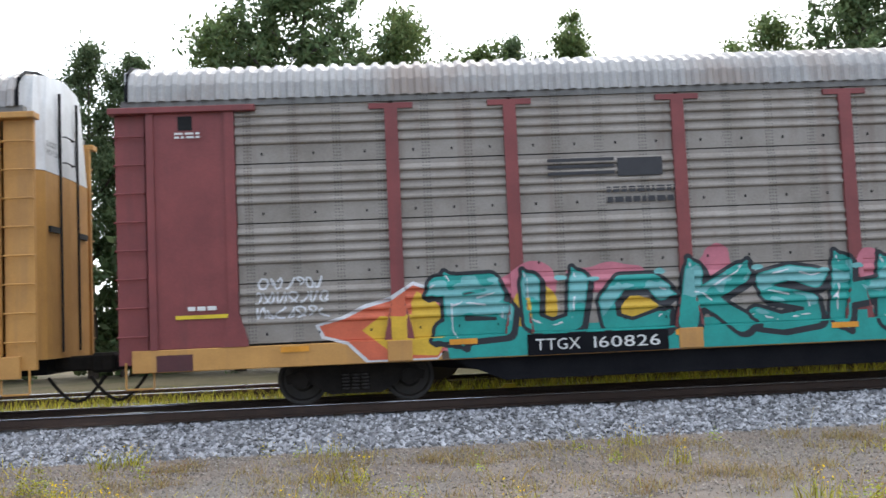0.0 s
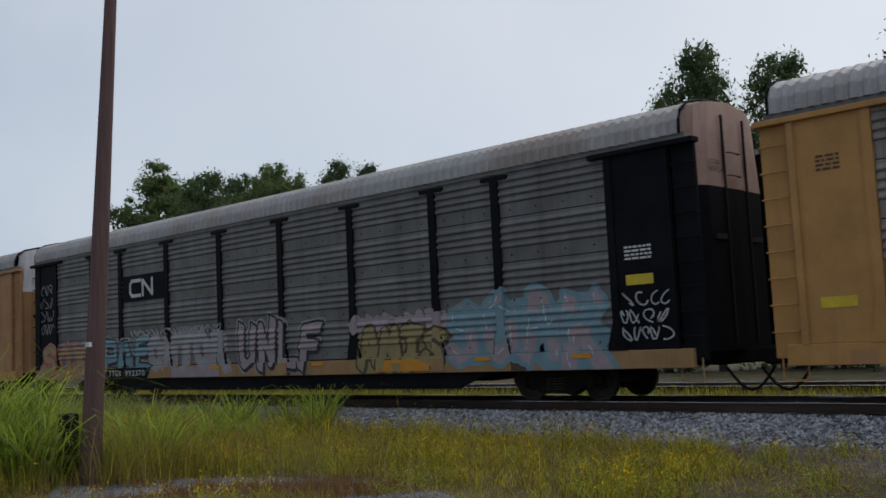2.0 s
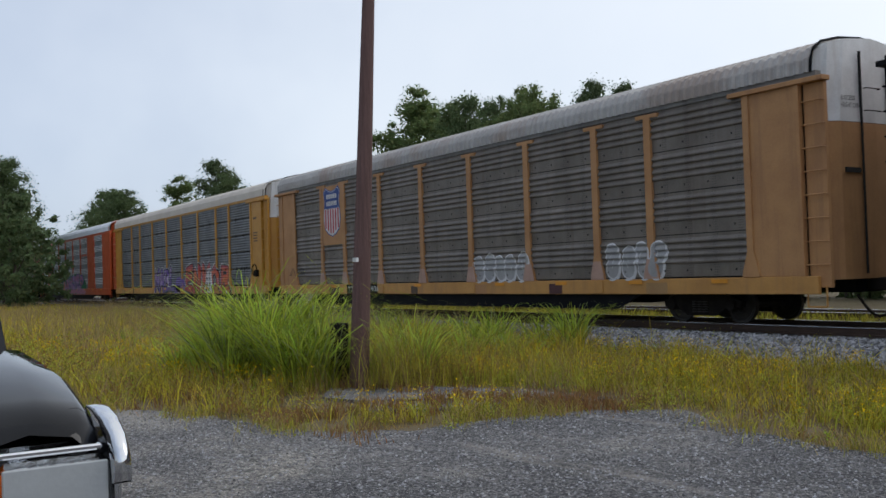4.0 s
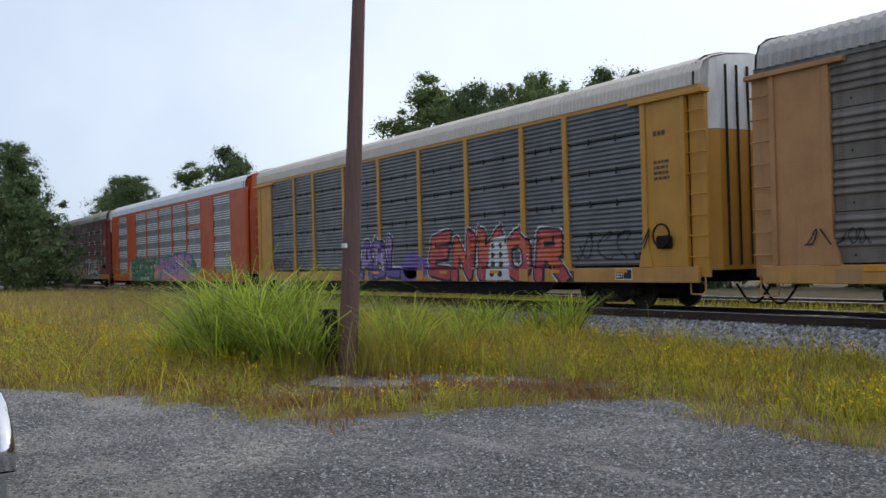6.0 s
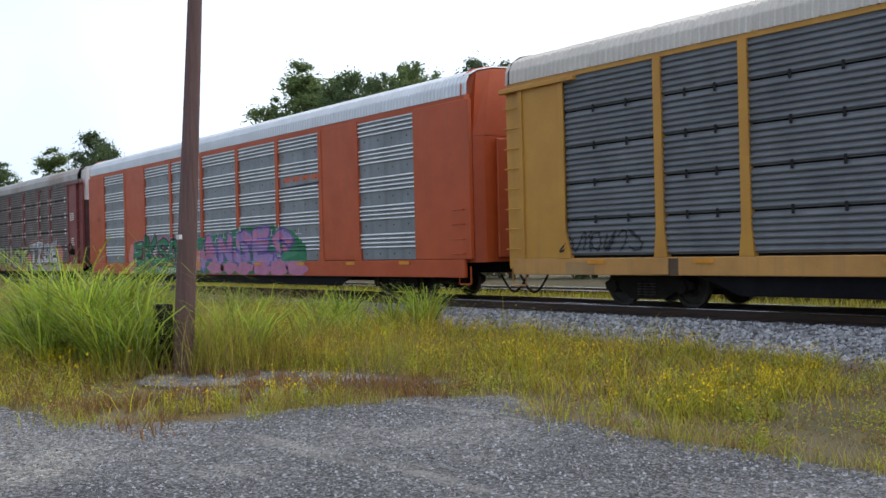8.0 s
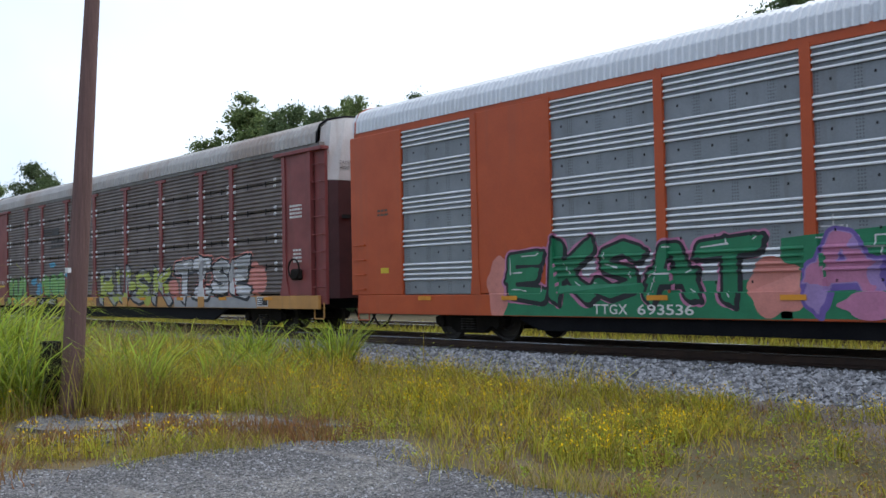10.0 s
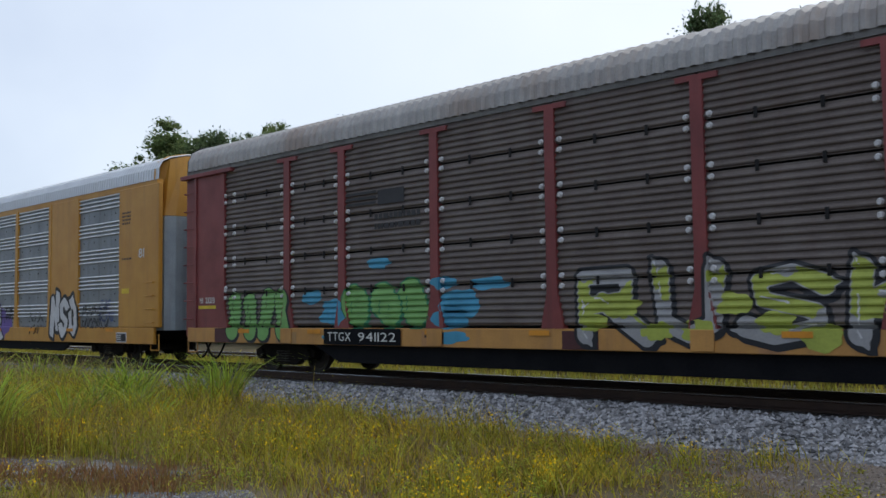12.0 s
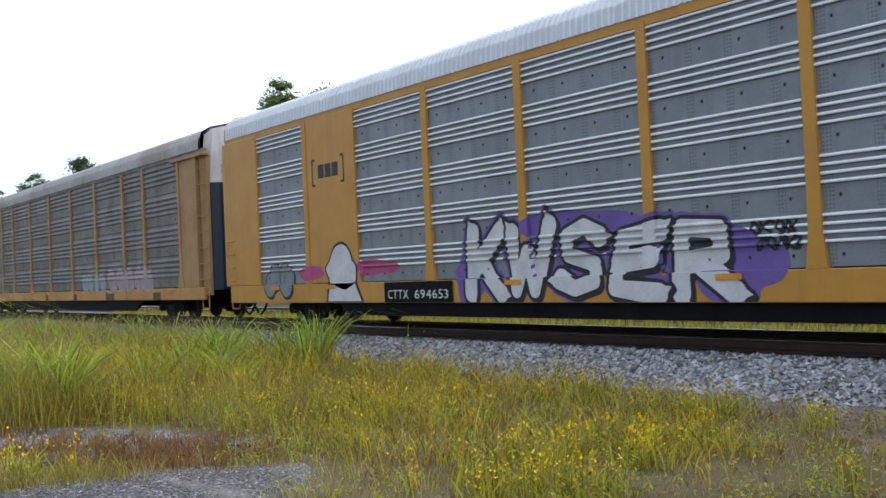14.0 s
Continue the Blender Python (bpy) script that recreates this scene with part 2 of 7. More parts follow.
M = {
    "galv_brown": material("weathered_galvanised_steel", (0.31, 0.28, 0.25), (0.20, 0.175, 0.15), 0.5, 0.2, 1.2, 30, 0.15, streak=(0.15, 0.10, 0.08), holes=0.72),
    "galv_dark": material("dull_galvanised_steel", (0.20, 0.195, 0.185), (0.12, 0.115, 0.11), 0.5, 0.25, 1.2, 30, 0.15, streak=(0.10, 0.085, 0.075), holes=0.72),
    "galv_blue": material("blue_grey_galvanised_steel", (0.245, 0.27, 0.30), (0.17, 0.19, 0.21), 0.42, 0.2, 1.2, 30, 0.12, streak=(0.14, 0.14, 0.14), holes=0.72),
    "galv_rust": material("rust_brown_galvanised_steel", (0.165, 0.14, 0.128), (0.105, 0.083, 0.075), 0.5, 0.25, 1.2, 30, 0.15, streak=(0.11, 0.075, 0.065)),
    "galv_slate": material("dark_slate_galvanised_steel", (0.155, 0.165, 0.18), (0.10, 0.108, 0.118), 0.45, 0.2, 1.2, 30, 0.12, streak=(0.10, 0.10, 0.10)),
    "galv_umber": material("brown_stained_galvanised_steel", (0.20, 0.175, 0.155), (0.12, 0.105, 0.09), 0.5, 0.2, 1.2, 30, 0.15, streak=(0.10, 0.075, 0.06), holes=0.72),
    "roof_grey": material("zinc_roof", (0.45, 0.44, 0.43), (0.31, 0.30, 0.295), 0.5, 0.2, 0.8, 25, 0.1, streak=None, stain=(0.30, 0.25, 0.22)),
    "roof_white": material("pale_roof", (0.66, 0.69, 0.73), (0.55, 0.57, 0.60), 0.4, 0.3, 0.8, 25, 0.08),
    "roof_cream": material("cream_roof", (0.62, 0.58, 0.52), (0.50, 0.46, 0.42), 0.5, 0.1, 0.8, 25, 0.08),
    "yellow": material("faded_yellow_paint", (0.54, 0.28, 0.075), (0.40, 0.20, 0.055), 0.55, 0.0, 1.5, 30, 0.1, streak=(0.28, 0.15, 0.07)),
    "yellow_fresh": material("yellow_paint", (0.52, 0.265, 0.035), (0.44, 0.21, 0.03), 0.45, 0.0, 1.5, 30, 0.06, streak=(0.33, 0.16, 0.04)),
    "tan_orange": material("sun_faded_orange_tan_paint", (0.46, 0.245, 0.10), (0.36, 0.18, 0.075), 0.6, 0.0, 1.5, 30, 0.1, streak=(0.22, 0.11, 0.06)),
    "tan": material("dull_tan_paint", (0.40, 0.24, 0.10), (0.30, 0.17, 0.07), 0.6, 0.0, 1.5, 30, 0.1, streak=(0.20, 0.12, 0.06)),
    "red": material("oxide_red_paint", (0.235, 0.052, 0.05), (0.16, 0.035, 0.036), 0.5, 0.0, 1.5, 30, 0.1, streak=(0.11, 0.035, 0.035)),
    "red_dark": material("dark_oxide_red_paint", (0.085, 0.022, 0.025), (0.05, 0.014, 0.017), 0.55, 0.0, 1.5, 30, 0.1, streak=(0.07, 0.025, 0.025)),
    "orange": material("orange_paint", (0.47, 0.078, 0.014), (0.38, 0.06, 0.012), 0.48, 0.0, 1.5, 30, 0.06, streak=(0.33, 0.07, 0.025)),
    "black": material("black_paint", (0.006, 0.0065, 0.009), (0.014, 0.014, 0.016), 0.6, 0.0, 1.5, 30, 0.08, spec=0.06),
    "navy": material("navy_paint", (0.012, 0.022, 0.05), (0.02, 0.03, 0.06), 0.45, 0.0, 1.5, 30, 0.05),
    "dark": material("grimy_running_gear", (0.012, 0.0105, 0.0095), (0.026, 0.022, 0.019), 0.85, 0.0, 3, 40, 0.3, spec=0.1),
    "wheel": material("rolled_steel_wheel", (0.025, 0.022, 0.02), (0.045, 0.038, 0.033), 0.6, 0.3, 4, 40, 0.1),
    "white": material("white_paint", (0.72, 0.73, 0.74), (0.55, 0.55, 0.55), 0.5, 0.0, 2, 30, 0.05, streak=(0.45, 0.42, 0.40)),
    "grey": material("grey_paint", (0.34, 0.39, 0.43), (0.26, 0.30, 0.33), 0.45, 0.1, 2, 30, 0.05, streak=(0.22, 0.21, 0.2)),
    "pink_rust": material("faded_salmon_paint", (0.46, 0.30, 0.24), (0.36, 0.22, 0.17), 0.6, 0.0, 2, 30, 0.05, streak=(0.28, 0.18, 0.14)),
    # pale steel for rib crests, with the sky's gleam put into the colour
    "bare": material("skylit_crest_steel", (0.80, 0.82, 0.85), (0.66, 0.68, 0.71), 0.38, 0.1, 2, 30, 0.05),
    # near black, the shade of slots, vents and holes as colour; rivets share it
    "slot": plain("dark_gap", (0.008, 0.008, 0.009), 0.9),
    "lettering": plain("white_lettering", (0.7, 0.7, 0.68), 0.6),
    "lettering_dark": plain("black_lettering", (0.03, 0.03, 0.035), 0.6),
    "chrome": plain("chrome", (0.75, 0.76, 0.78), 0.08, 1.0),
    "rail_side": material("rusty_rail", (0.055, 0.035, 0.028), (0.09, 0.055, 0.04), 0.75, 0.2, 4, 50, 0.3),
    "rail_top": plain("polished_rail_head", (0.62, 0.62, 0.62), 0.22, 1.0),
    "tie": material("creosoted_timber", (0.06, 0.045, 0.036), (0.10, 0.078, 0.062), 0.85, 0.0, 3, 30, 0.5, stretch=(8, 1, 8)),
    "stone": material("ballast_stone", (0.33, 0.33, 0.345), (0.20, 0.20, 0.21), 0.85, 0.0, 9, 60, 0.4, island=0.75),
    "ballast": material("ballast_bed", (0.17, 0.17, 0.175), (0.25, 0.245, 0.25), 0.9, 0.0, 4, 22, 1.0),
    "pole": material("weathered_pole_timber", (0.095, 0.05, 0.045), (0.17, 0.10, 0.092), 0.85, 0.0, 4, 40, 0.6, stretch=(5, 5, 0.25)),
    "bark": material("bark", (0.055, 0.043, 0.035), (0.10, 0.08, 0.065), 0.9, 0.0, 4, 30, 0.8, stretch=(3, 3, 0.5)),
    "leaf_dark": leafy("dark_green_leaves", (0.10, 0.145, 0.065), (0.135, 0.185, 0.08)),
    "leaf_mid": leafy("green_leaves", (0.13, 0.18, 0.065), (0.165, 0.215, 0.08)),
    "leaf_pine": leafy("pine_needles", (0.10, 0.14, 0.07), (0.125, 0.17, 0.08)),
    "grass": leafy("meadow_grass", (0.40, 0.36, 0.03), (0.56, 0.44, 0.05), 0.75),
    "grass_brown": leafy("dead_brown_stems", (0.17, 0.12, 0.065), (0.26, 0.19, 0.10), 0.5),
    "weed": leafy("leafy_weeds", (0.33, 0.33, 0.04), (0.47, 0.42, 0.06), 0.6),
    "grass_dry": leafy("dry_grass", (0.42, 0.33, 0.15), (0.32, 0.23, 0.10), 0.4),
    "grass_red": leafy("reddish_dry_weeds", (0.33, 0.18, 0.07), (0.22, 0.13, 0.055), 0.4),
    "cane": leafy("tall_green_grass", (0.34, 0.45, 0.05), (0.44, 0.50, 0.08), 0.6),
    "cane_pale": leafy("pale_grass_blades", (0.34, 0.38, 0.20), (0.27, 0.31, 0.12), 0.3),
    "flower": plain("yellow_petals", (0.85, 0.56, 0.002), 0.9, spec=0.1),
}


# ---- builders ----
def part(name, bm, mat, parent, label="", more=()):
    me = bpy.data.meshes.new(name)
    bm.to_mesh(me)
    bm.free()
    if mat:
        for m in (mat, *more):
            me.materials.append(M[m] if isinstance(m, str) else m)
    ob = new(name, me)
    ob.parent = parent
    if label:
        ob["label"] = label
    return ob


def share(name, ob, parent, m=None, mat=None):
    """Another piece on the same mesh."""
    o = new(name, ob.data)
    o.parent = parent
    if m is not None:
        o.matrix_basis = m
    if mat:
        o.material_slots[0].link = "OBJECT"
        o.material_slots[0].material = M[mat]
    return o


def empty(name, m, **tags):
    e = new(name)
    e.empty_display_size = 0.5
    e.matrix_basis = m
    return tagged(e, **tags)


def raw(name, verts, faces, mat, parent=None):
    me = bpy.data.meshes.new(name)
    me.from_pydata([tuple(v) for v in verts], [], [tuple(f) for f in faces])
    me.materials.append(M[mat] if isinstance(mat, str) else mat)
    ob = new(name, me)
    ob.parent = parent
    return ob


def box(bm, x0, x1, y0, y1, z0, z1, bevel=0.0):
    r = bmesh.ops.create_cube(bm, size=1)
    vs = r["verts"]
    for v in vs:
        v.co = ((x0 + x1) / 2 + v.co.x * (x1 - x0), (y0 + y1) / 2 + v.co.y * (y1 - y0), (z0 + z1) / 2 + v.co.z * (z1 - z0))
    if bevel:
        es = list({e for v in vs for e in v.link_edges})
        bmesh.ops.bevel(bm, geom=es, offset=bevel, segments=1, affect="EDGES")
    return bm


def tube(bm, a, b, r0, r1=None, n=10):
    """A round bar from a to b."""
    a, b = Vector(a), Vector(b)
    r1 = r0 if r1 is None else r1
    res = bmesh.ops.create_cone(bm, cap_ends=True, segments=n, radius1=r0, radius2=r1, depth=(b - a).length)
    m = Matrix.Translation((a + b) / 2) @ (b - a).to_track_quat("Z", "Y").to_matrix().to_4x4()
    bmesh.ops.transform(bm, matrix=m, verts=res["verts"])
    return bm


def bend(bm, pts, r, n=6):
    """A bent round bar through the points."""
    pts = [Vector(p) for p in pts]
    rows = []
    for i, p in enumerate(pts):
        d = (pts[min(i + 1, len(pts) - 1)] - pts[max(i - 1, 0)]).normalized()
        u = d.cross(Vector((0.13, 0.31, 0.94))).normalized()
        v = d.cross(u)
        rows.append([p + (u * math.cos(a) + v * math.sin(a)) * r for a in [2 * math.pi * k / n for k in range(n)]])
    return loft(bm, rows, True)


def loft(bm, rows, close=False):
    """Quads between rows of equal length."""
    vs = [[bm.verts.new(p) for p in row] for row in rows]
    for a, b in zip(vs, vs[1:]):
        n = len(a)
        for i in range(n if close else n - 1):
            bm.faces.new((a[i], a[(i + 1) % n], b[(i + 1) % n], b[i]))
    return bm


def plate(bm, outline, y0, y1):
    """A flat piece with an outline in x and z and its two faces at y0 and y1."""
    a = [bm.verts.new((x, y0, z)) for x, z in outline]
    b = [bm.verts.new((x, y1, z)) for x, z in outline]
    bm.faces.new(a)
    bm.faces.new(b[::-1])
    for i in range(len(a)):
        j = (i + 1) % len(a)
        bm.faces.new((a[j], a[i], b[i], b[j]))
    bmesh.ops.recalc_face_normals(bm, faces=bm.faces)
    return bm


# ---- railway cars ----
NEAR = -1.6          # a car's near face, from its centre line
PANEL = NEAR + 0.07  # the panels lie behind the posts


def ribs(kind):
    """The upright section of the side sheets: (height, depth outward)."""
    pts = []
    if kind == "grouped":
        n, h = 4, (EAVE - DECK) / 4
        for k in range(n):
            z = DECK + k * h
            pts += [(z, -0.012), (z + 0.012, -0.012), (z + 0.016, 0.0), (z + 0.30, 0.0)]
            for j in range(4):
                c = z + 0.37 + j * 0.155
                pts += [(c - 0.06, 0.0), (c - 0.035, 0.040), (c - 0.005, 0.042), (c + 0.065, 0.0)]
            pts.append((z + h - 0.004, 0.0))
    elif kind == "bold":
        n, h = 5, (EAVE - DECK) / 5
        for k in range(n):
            z = DECK + k * h
            pts.append((z, 0.0))
            for j in range(4):
                c = z + 0.34 + j * 0.115
                pts += [(c - 0.030, 0.0), (c - 0.020, 0.038), (c - 0.002, 0.044), (c + 0.022, 0.028), (c + 0.034, 0.0)]
            pts.append((z + h - 0.002, 0.0))
    else:  # slotted
        n, h = 5, (EAVE - DECK) / 5
        for k in range(n):
            z = DECK + k * h
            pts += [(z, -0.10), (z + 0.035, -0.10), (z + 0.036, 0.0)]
            for j in range(6):
                c = z + 0.10 + j * 0.118
                pts += [(c - 0.05, 0.0), (c - 0.028, 0.034), (c - 0.004, 0.036), (c + 0.052, 0.0)]
            pts.append((z + h - 0.001, 0.0))
    return pts


def sheet(bm, kind, x0, x1, face, sign=-1):
    """A panel of the ribbed side between x0 and x1."""
    pts = ribs(kind)
    rows = [[(x0, face + sign * d, z), (x1, face + sign * d, z)] for z, d in pts]
    back = face - sign * 0.16
    rows.append([(x0, back, EAVE), (x1, back, EAVE)])
    rows.append([(x0, back, DECK), (x1, back, DECK)])
    rows.append(rows[0])
    loft(bm, rows)
    bm.faces.ensure_lookup_table()
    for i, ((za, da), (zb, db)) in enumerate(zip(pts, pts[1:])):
        # crest faces; on the boxy cars a paler colour paints their sky highlight
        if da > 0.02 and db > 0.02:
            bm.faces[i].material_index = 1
        # recessed slot and seam faces are coloured near black for the shade inside
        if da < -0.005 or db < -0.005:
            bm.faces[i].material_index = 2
    for x in (x0, x1):
        try:
            bm.faces.new([bm.verts.new((x, face + sign * d, z)) for z, d in ribs(kind)] + [bm.verts.new((x, back, EAVE)), bm.verts.new((x, back, DECK))])
        except ValueError:
            pass
    bmesh.ops.recalc_face_normals(bm, faces=bm.faces)
    if kind != "slotted" and sign < 0:
        # rows of rivets on the flat strips
        n = 4 if kind == "grouped" else 5
        k = max(2, round((x1 - x0) / 0.72))
        for row in range(n):
            z = DECK + row * (EAVE - DECK) / n + 0.16
            for j in range(k):
                x = x0 + (x1 - x0) * (j + 0.5) / k
                first = len(bm.faces)
                box(bm, x - 0.015, x + 0.015, face - 0.010, face + 0.01, z - 0.022, z + 0.022)
                bm.faces.ensure_lookup_table()
                for f in bm.faces[first:]:
                    f.material_index = 2
    return bm


def roof_rows(smooth):
    """The roof's arch from side to side, waved along the car."""
    arch = [(-1.58, EAVE + 0.10), (-1.565, EAVE + 0.36), (-1.46, EAVE + 0.56), (-1.20, EAVE + 0.69), (-0.7, EAVE + 0.80), (0, EAVE + 0.85)]
    if smooth:
        arch = arch[:1] + [(y, z + 0.035) for y, z in arch[1:]]
    arch = arch + [(-y, z) for y, z in arch[-2::-1]]
    xs = []
    if smooth:
        x = 0.1
        while x < BODY - 0.1:
            d = 0.026 if len(xs) % 36 else -0.03
            xs += [(x, 0.0), (x + 0.025, d), (x + 0.055, d), (x + 0.08, 0.0)]
            x += 0.145
        xs.append((BODY - 0.1, 0.0))
    else:
        x = 0.25
        while x < BODY - 0.3:
            xs += [(x, 0.0), (x + 0.045, 0.05), (x + 0.11, 0.05), (x + 0.155, 0.0)]
            x += 0.232
    rows = []
    for x, d in xs:
        rows.append([(x, y * (1 + d / 1.6), z + d * max(0, (z - EAVE - 0.1)) / 0.7) for y, z in arch])
    return rows


SHARED = {}


def truck_parts(car, x):
    """A freight truck: two side frames with springs, a bolster and two wheelsets."""
    tr = new("truck", None)
    tr.empty_display_size = 0.4
    tr.parent = car
    tr.matrix_basis = pose(x, 0, 0)
    if "frame" not in SHARED:
        for side in (-1, 1):
            bm = bmesh.new()
            y = side * 1.02
            out = [(-1.15, 0.50), (-0.85, 0.62), (-0.35, 0.70), (0.35, 0.70), (0.85, 0.62), (1.15, 0.50), (1.12, 0.36), (0.82, 0.40), (0.42, 0.17), (-0.42, 0.17), (-0.82, 0.40), (-1.12, 0.36)]
            plate(bm, out, y - 0.09, y + 0.09)
            for ax in (-0.89, 0.89):
                tube(bm, (ax, y - 0.16, 0.42), (ax, y + 0.16, 0.42), 0.13, n=12)
            SHARED["frame", side] = part("side_frame", bm, "dark", tr)
            bm = bmesh.new()
            for sx in (-0.16, 0.0, 0.16):
                for k in range(5):
                    bmesh.ops.create_cone(bm, cap_ends=True, segments=10, radius1=0.065, radius2=0.065, depth=0.025, matrix=Matrix.Translation((sx, y - side * -0.11, 0.26 + k * 0.055)))
            SHARED["spring", side] = part("spring", bm, "wheel", tr)
        bm = bmesh.new()
        box(bm, -0.2, 0.2, -1.1, 1.1, 0.42, 0.66, 0.03)
        SHARED["bolster"] = part("bolster", bm, "dark", tr)
        bm = bmesh.new()
        for side in (-1, 1):
            y = side * 0.76
            prof = [(0.0, y - 0.05), (0.16, y - 0.06), (0.20, y - 0.02), (0.33, y - 0.02), (0.36, y - 0.055), (0.42, y - 0.06), (0.42, y + 0.05), (0.33, y + 0.05), (0.2, y + 0.02), (0.0, y + 0.05)]
            rows = [[(r * math.sin(a), yy, r * math.cos(a)) for r, yy in prof] for a in [2 * math.pi * k / 28 for k in range(29)]]
            loft(bm, rows)
            for a in range(4):
                c = math.pi / 2 * a
                tube(bm, (0.1 * math.sin(c), y - 0.075, 0.1 * math.cos(c)), (0.1 * math.sin(c), y + 0.075, 0.1 * math.cos(c)), 0.02, n=6)
        tube(bm, (0, -1.05, 0), (0, 1.05, 0), 0.09, n=12)
        SHARED["wheels"] = ob = part("wheelset", bm, "wheel", tr)
        ob.matrix_basis = pose(-0.89, 0, 0.42)
        SHARED["frame"] = True
        second = share("wheelset", ob, tr, pose(0.89, 0, 0.42))
        return [ob, second]
    for side in (-1, 1):
        share("side_frame", SHARED["frame", side], tr)
        share("spring", SHARED["spring", side], tr)
    share("bolster", SHARED["bolster"], tr)
    return [share("wheelset", SHARED["wheels"], tr, pose(ax, 0, 0.42)) for ax in (-0.89, 0.89)]


def post_outline(style, x):
    w = 0.11
    if style == "tee":
        z0, z1 = DECK - 0.02, EAVE - 0.04
        return [(x - 0.24, z0), (x + 0.24, z0), (x + 0.22, z0 + 0.14), (x + w, z0 + 0.62), (x + w * 0.95, z1 - 0.09), (x + 0.36, z1 - 0.09), (x + 0.36, z1), (x - 0.36, z1), (x - 0.36, z1 - 0.09), (x - w * 0.95, z1 - 0.09), (x - w, z0 + 0.62), (x - 0.22, z0 + 0.14)]
    return [(x - 0.16, DECK - 0.02), (x + 0.16, DECK - 0.02), (x + 0.10, DECK + 0.5), (x + 0.09, EAVE), (x - 0.09, EAVE), (x - 0.10, DECK + 0.5)]


def build_car(spec):
    """An enclosed railway car for automobiles, from its rear end (x = 0) to its front."""
    car = empty("autorack_car", pose(travel(0) - PITCH * spec["n"], TRACK, 0), label=spec["label"], category="railway car", group="cars of the passing train")
    kind, style, paint, metal = spec["ribs"], spec["style"], spec["paint"], spec["metal"]
    posts, ends = spec["posts"], spec["ends"]
    wide = spec.get("wide", [])
    # underframe
    bm = bmesh.new()
    out = [(0.2, SILL), (3.6, SILL), (6.0, 0.42), (BODY - 6.0, 0.42), (BODY - 3.6, SILL), (BODY - 0.2, SILL), (BODY - 0.2, DECK - 0.1), (0.2, DECK - 0.1)]
    plate(bm, out, -0.5, 0.5)
    part("centre_sill", bm, "black", car)
    bm = box(bmesh.new(), 0.5, BODY - 0.5, -1.45, 1.45, DECK - 0.12, DECK - 0.02)
    part("underframe", bm, "black", car)
    bm = plate(bmesh.new(), [(5.3, SILL), (6.2, 0.30), (BODY - 6.2, 0.30), (BODY - 5.3, SILL), (BODY - 5.3, SILL + 0.1), (5.3, SILL + 0.1)], -1.46, -1.38)
    part("skirt", bm, "black", car)
    for side in (-1, 1):
        bm = bmesh.new()
        box(bm, 0.25, BODY - 0.25, min(side * 1.6, side * 1.5), max(side * 1.6, side * 1.5), SILL - spec.get("drop", 0), DECK - 0.02, 0.012)
        part("side_sill", bm, spec["sill"], car)
    # the sheets, post by post; the far side in one piece
    edges = sorted([(ends[0] - 0.02, "end"), (ends[1] + 0.02, "end")] + [(p, "post") for p in posts])
    bays = list(zip(edges, edges[1:]))
    for (a, _), (b, _) in bays:
        if any(w0 - 0.1 < (a + b) / 2 < w1 + 0.1 for w0, w1 in wide):
            bm = bmesh.new()
            box(bm, a, b, PANEL - 0.055, PANEL + 0.12, DECK, EAVE, 0.01)
            part("solid_panel", bm, paint, car)
            continue
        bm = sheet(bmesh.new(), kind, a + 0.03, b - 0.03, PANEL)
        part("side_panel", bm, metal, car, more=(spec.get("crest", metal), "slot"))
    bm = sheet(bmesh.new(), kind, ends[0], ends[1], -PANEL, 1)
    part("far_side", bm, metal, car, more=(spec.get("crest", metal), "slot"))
    for p in posts:
        bm = plate(bmesh.new(), post_outline(style, p), NEAR, NEAR + 0.14)
        part("post", bm, paint, car)
        if "foot" in spec:
            z0 = DECK - 0.018
            bm = plate(bmesh.new(), [(p - 0.245, z0), (p + 0.245, z0), (p + 0.225, z0 + 0.14), (p + 0.135, z0 + 0.46), (p - 0.135, z0 + 0.46), (p - 0.225, z0 + 0.14)], NEAR - 0.008, NEAR - 0.001)
            part("post_foot", bm, spec["foot"], car, "rust-stained post foot")
    # eaves
    for side in (-1, 1):
        bm = bmesh.new()
        y0, y1 = sorted((side * 1.57, side * 1.40))
        box(bm, 0.15, BODY - 0.15, y0, y1, EAVE - (0.06 if style == "flat" else 0.0), EAVE + 0.12)
        part("eave", bm, spec["eave"], car)
    key = "roof_smooth" if spec["smooth"] else "roof"
    if key not in SHARED:
        bm = loft(bmesh.new(), roof_rows(spec["smooth"]))
        SHARED[key] = part("roof", bm, spec["roof"], car)
    else:
        share("roof", SHARED[key], car, mat=spec["roof"])
    # the ends: corner panels, ladders, doors
    for e, (x0, x1, sx) in enumerate(((0.0, ends[0], 1), (BODY, ends[1], -1))):
        for side in (-1, 1):
            bm = bmesh.new()
            a, b = sorted((x0 + sx * 0.54, x1))
            y0, y1 = sorted((side * 1.575, side * 1.47))
            if spec["ladder"]:
                box(bm, a, b, y0, y1, DECK - 0.02, EAVE - 0.04, 0.012)
                ym0, ym1 = sorted((side * 1.61, side * 1.5))
                for p0, p1, flare in ((b - 0.16, b, 0.14) if sx > 0 else (a, a + 0.16, 0.14), (a, a + 0.12, 0.0) if sx > 0 else (b - 0.12, b, 0.0)):
                    z0, z1 = DECK - 0.02, EAVE - 0.1
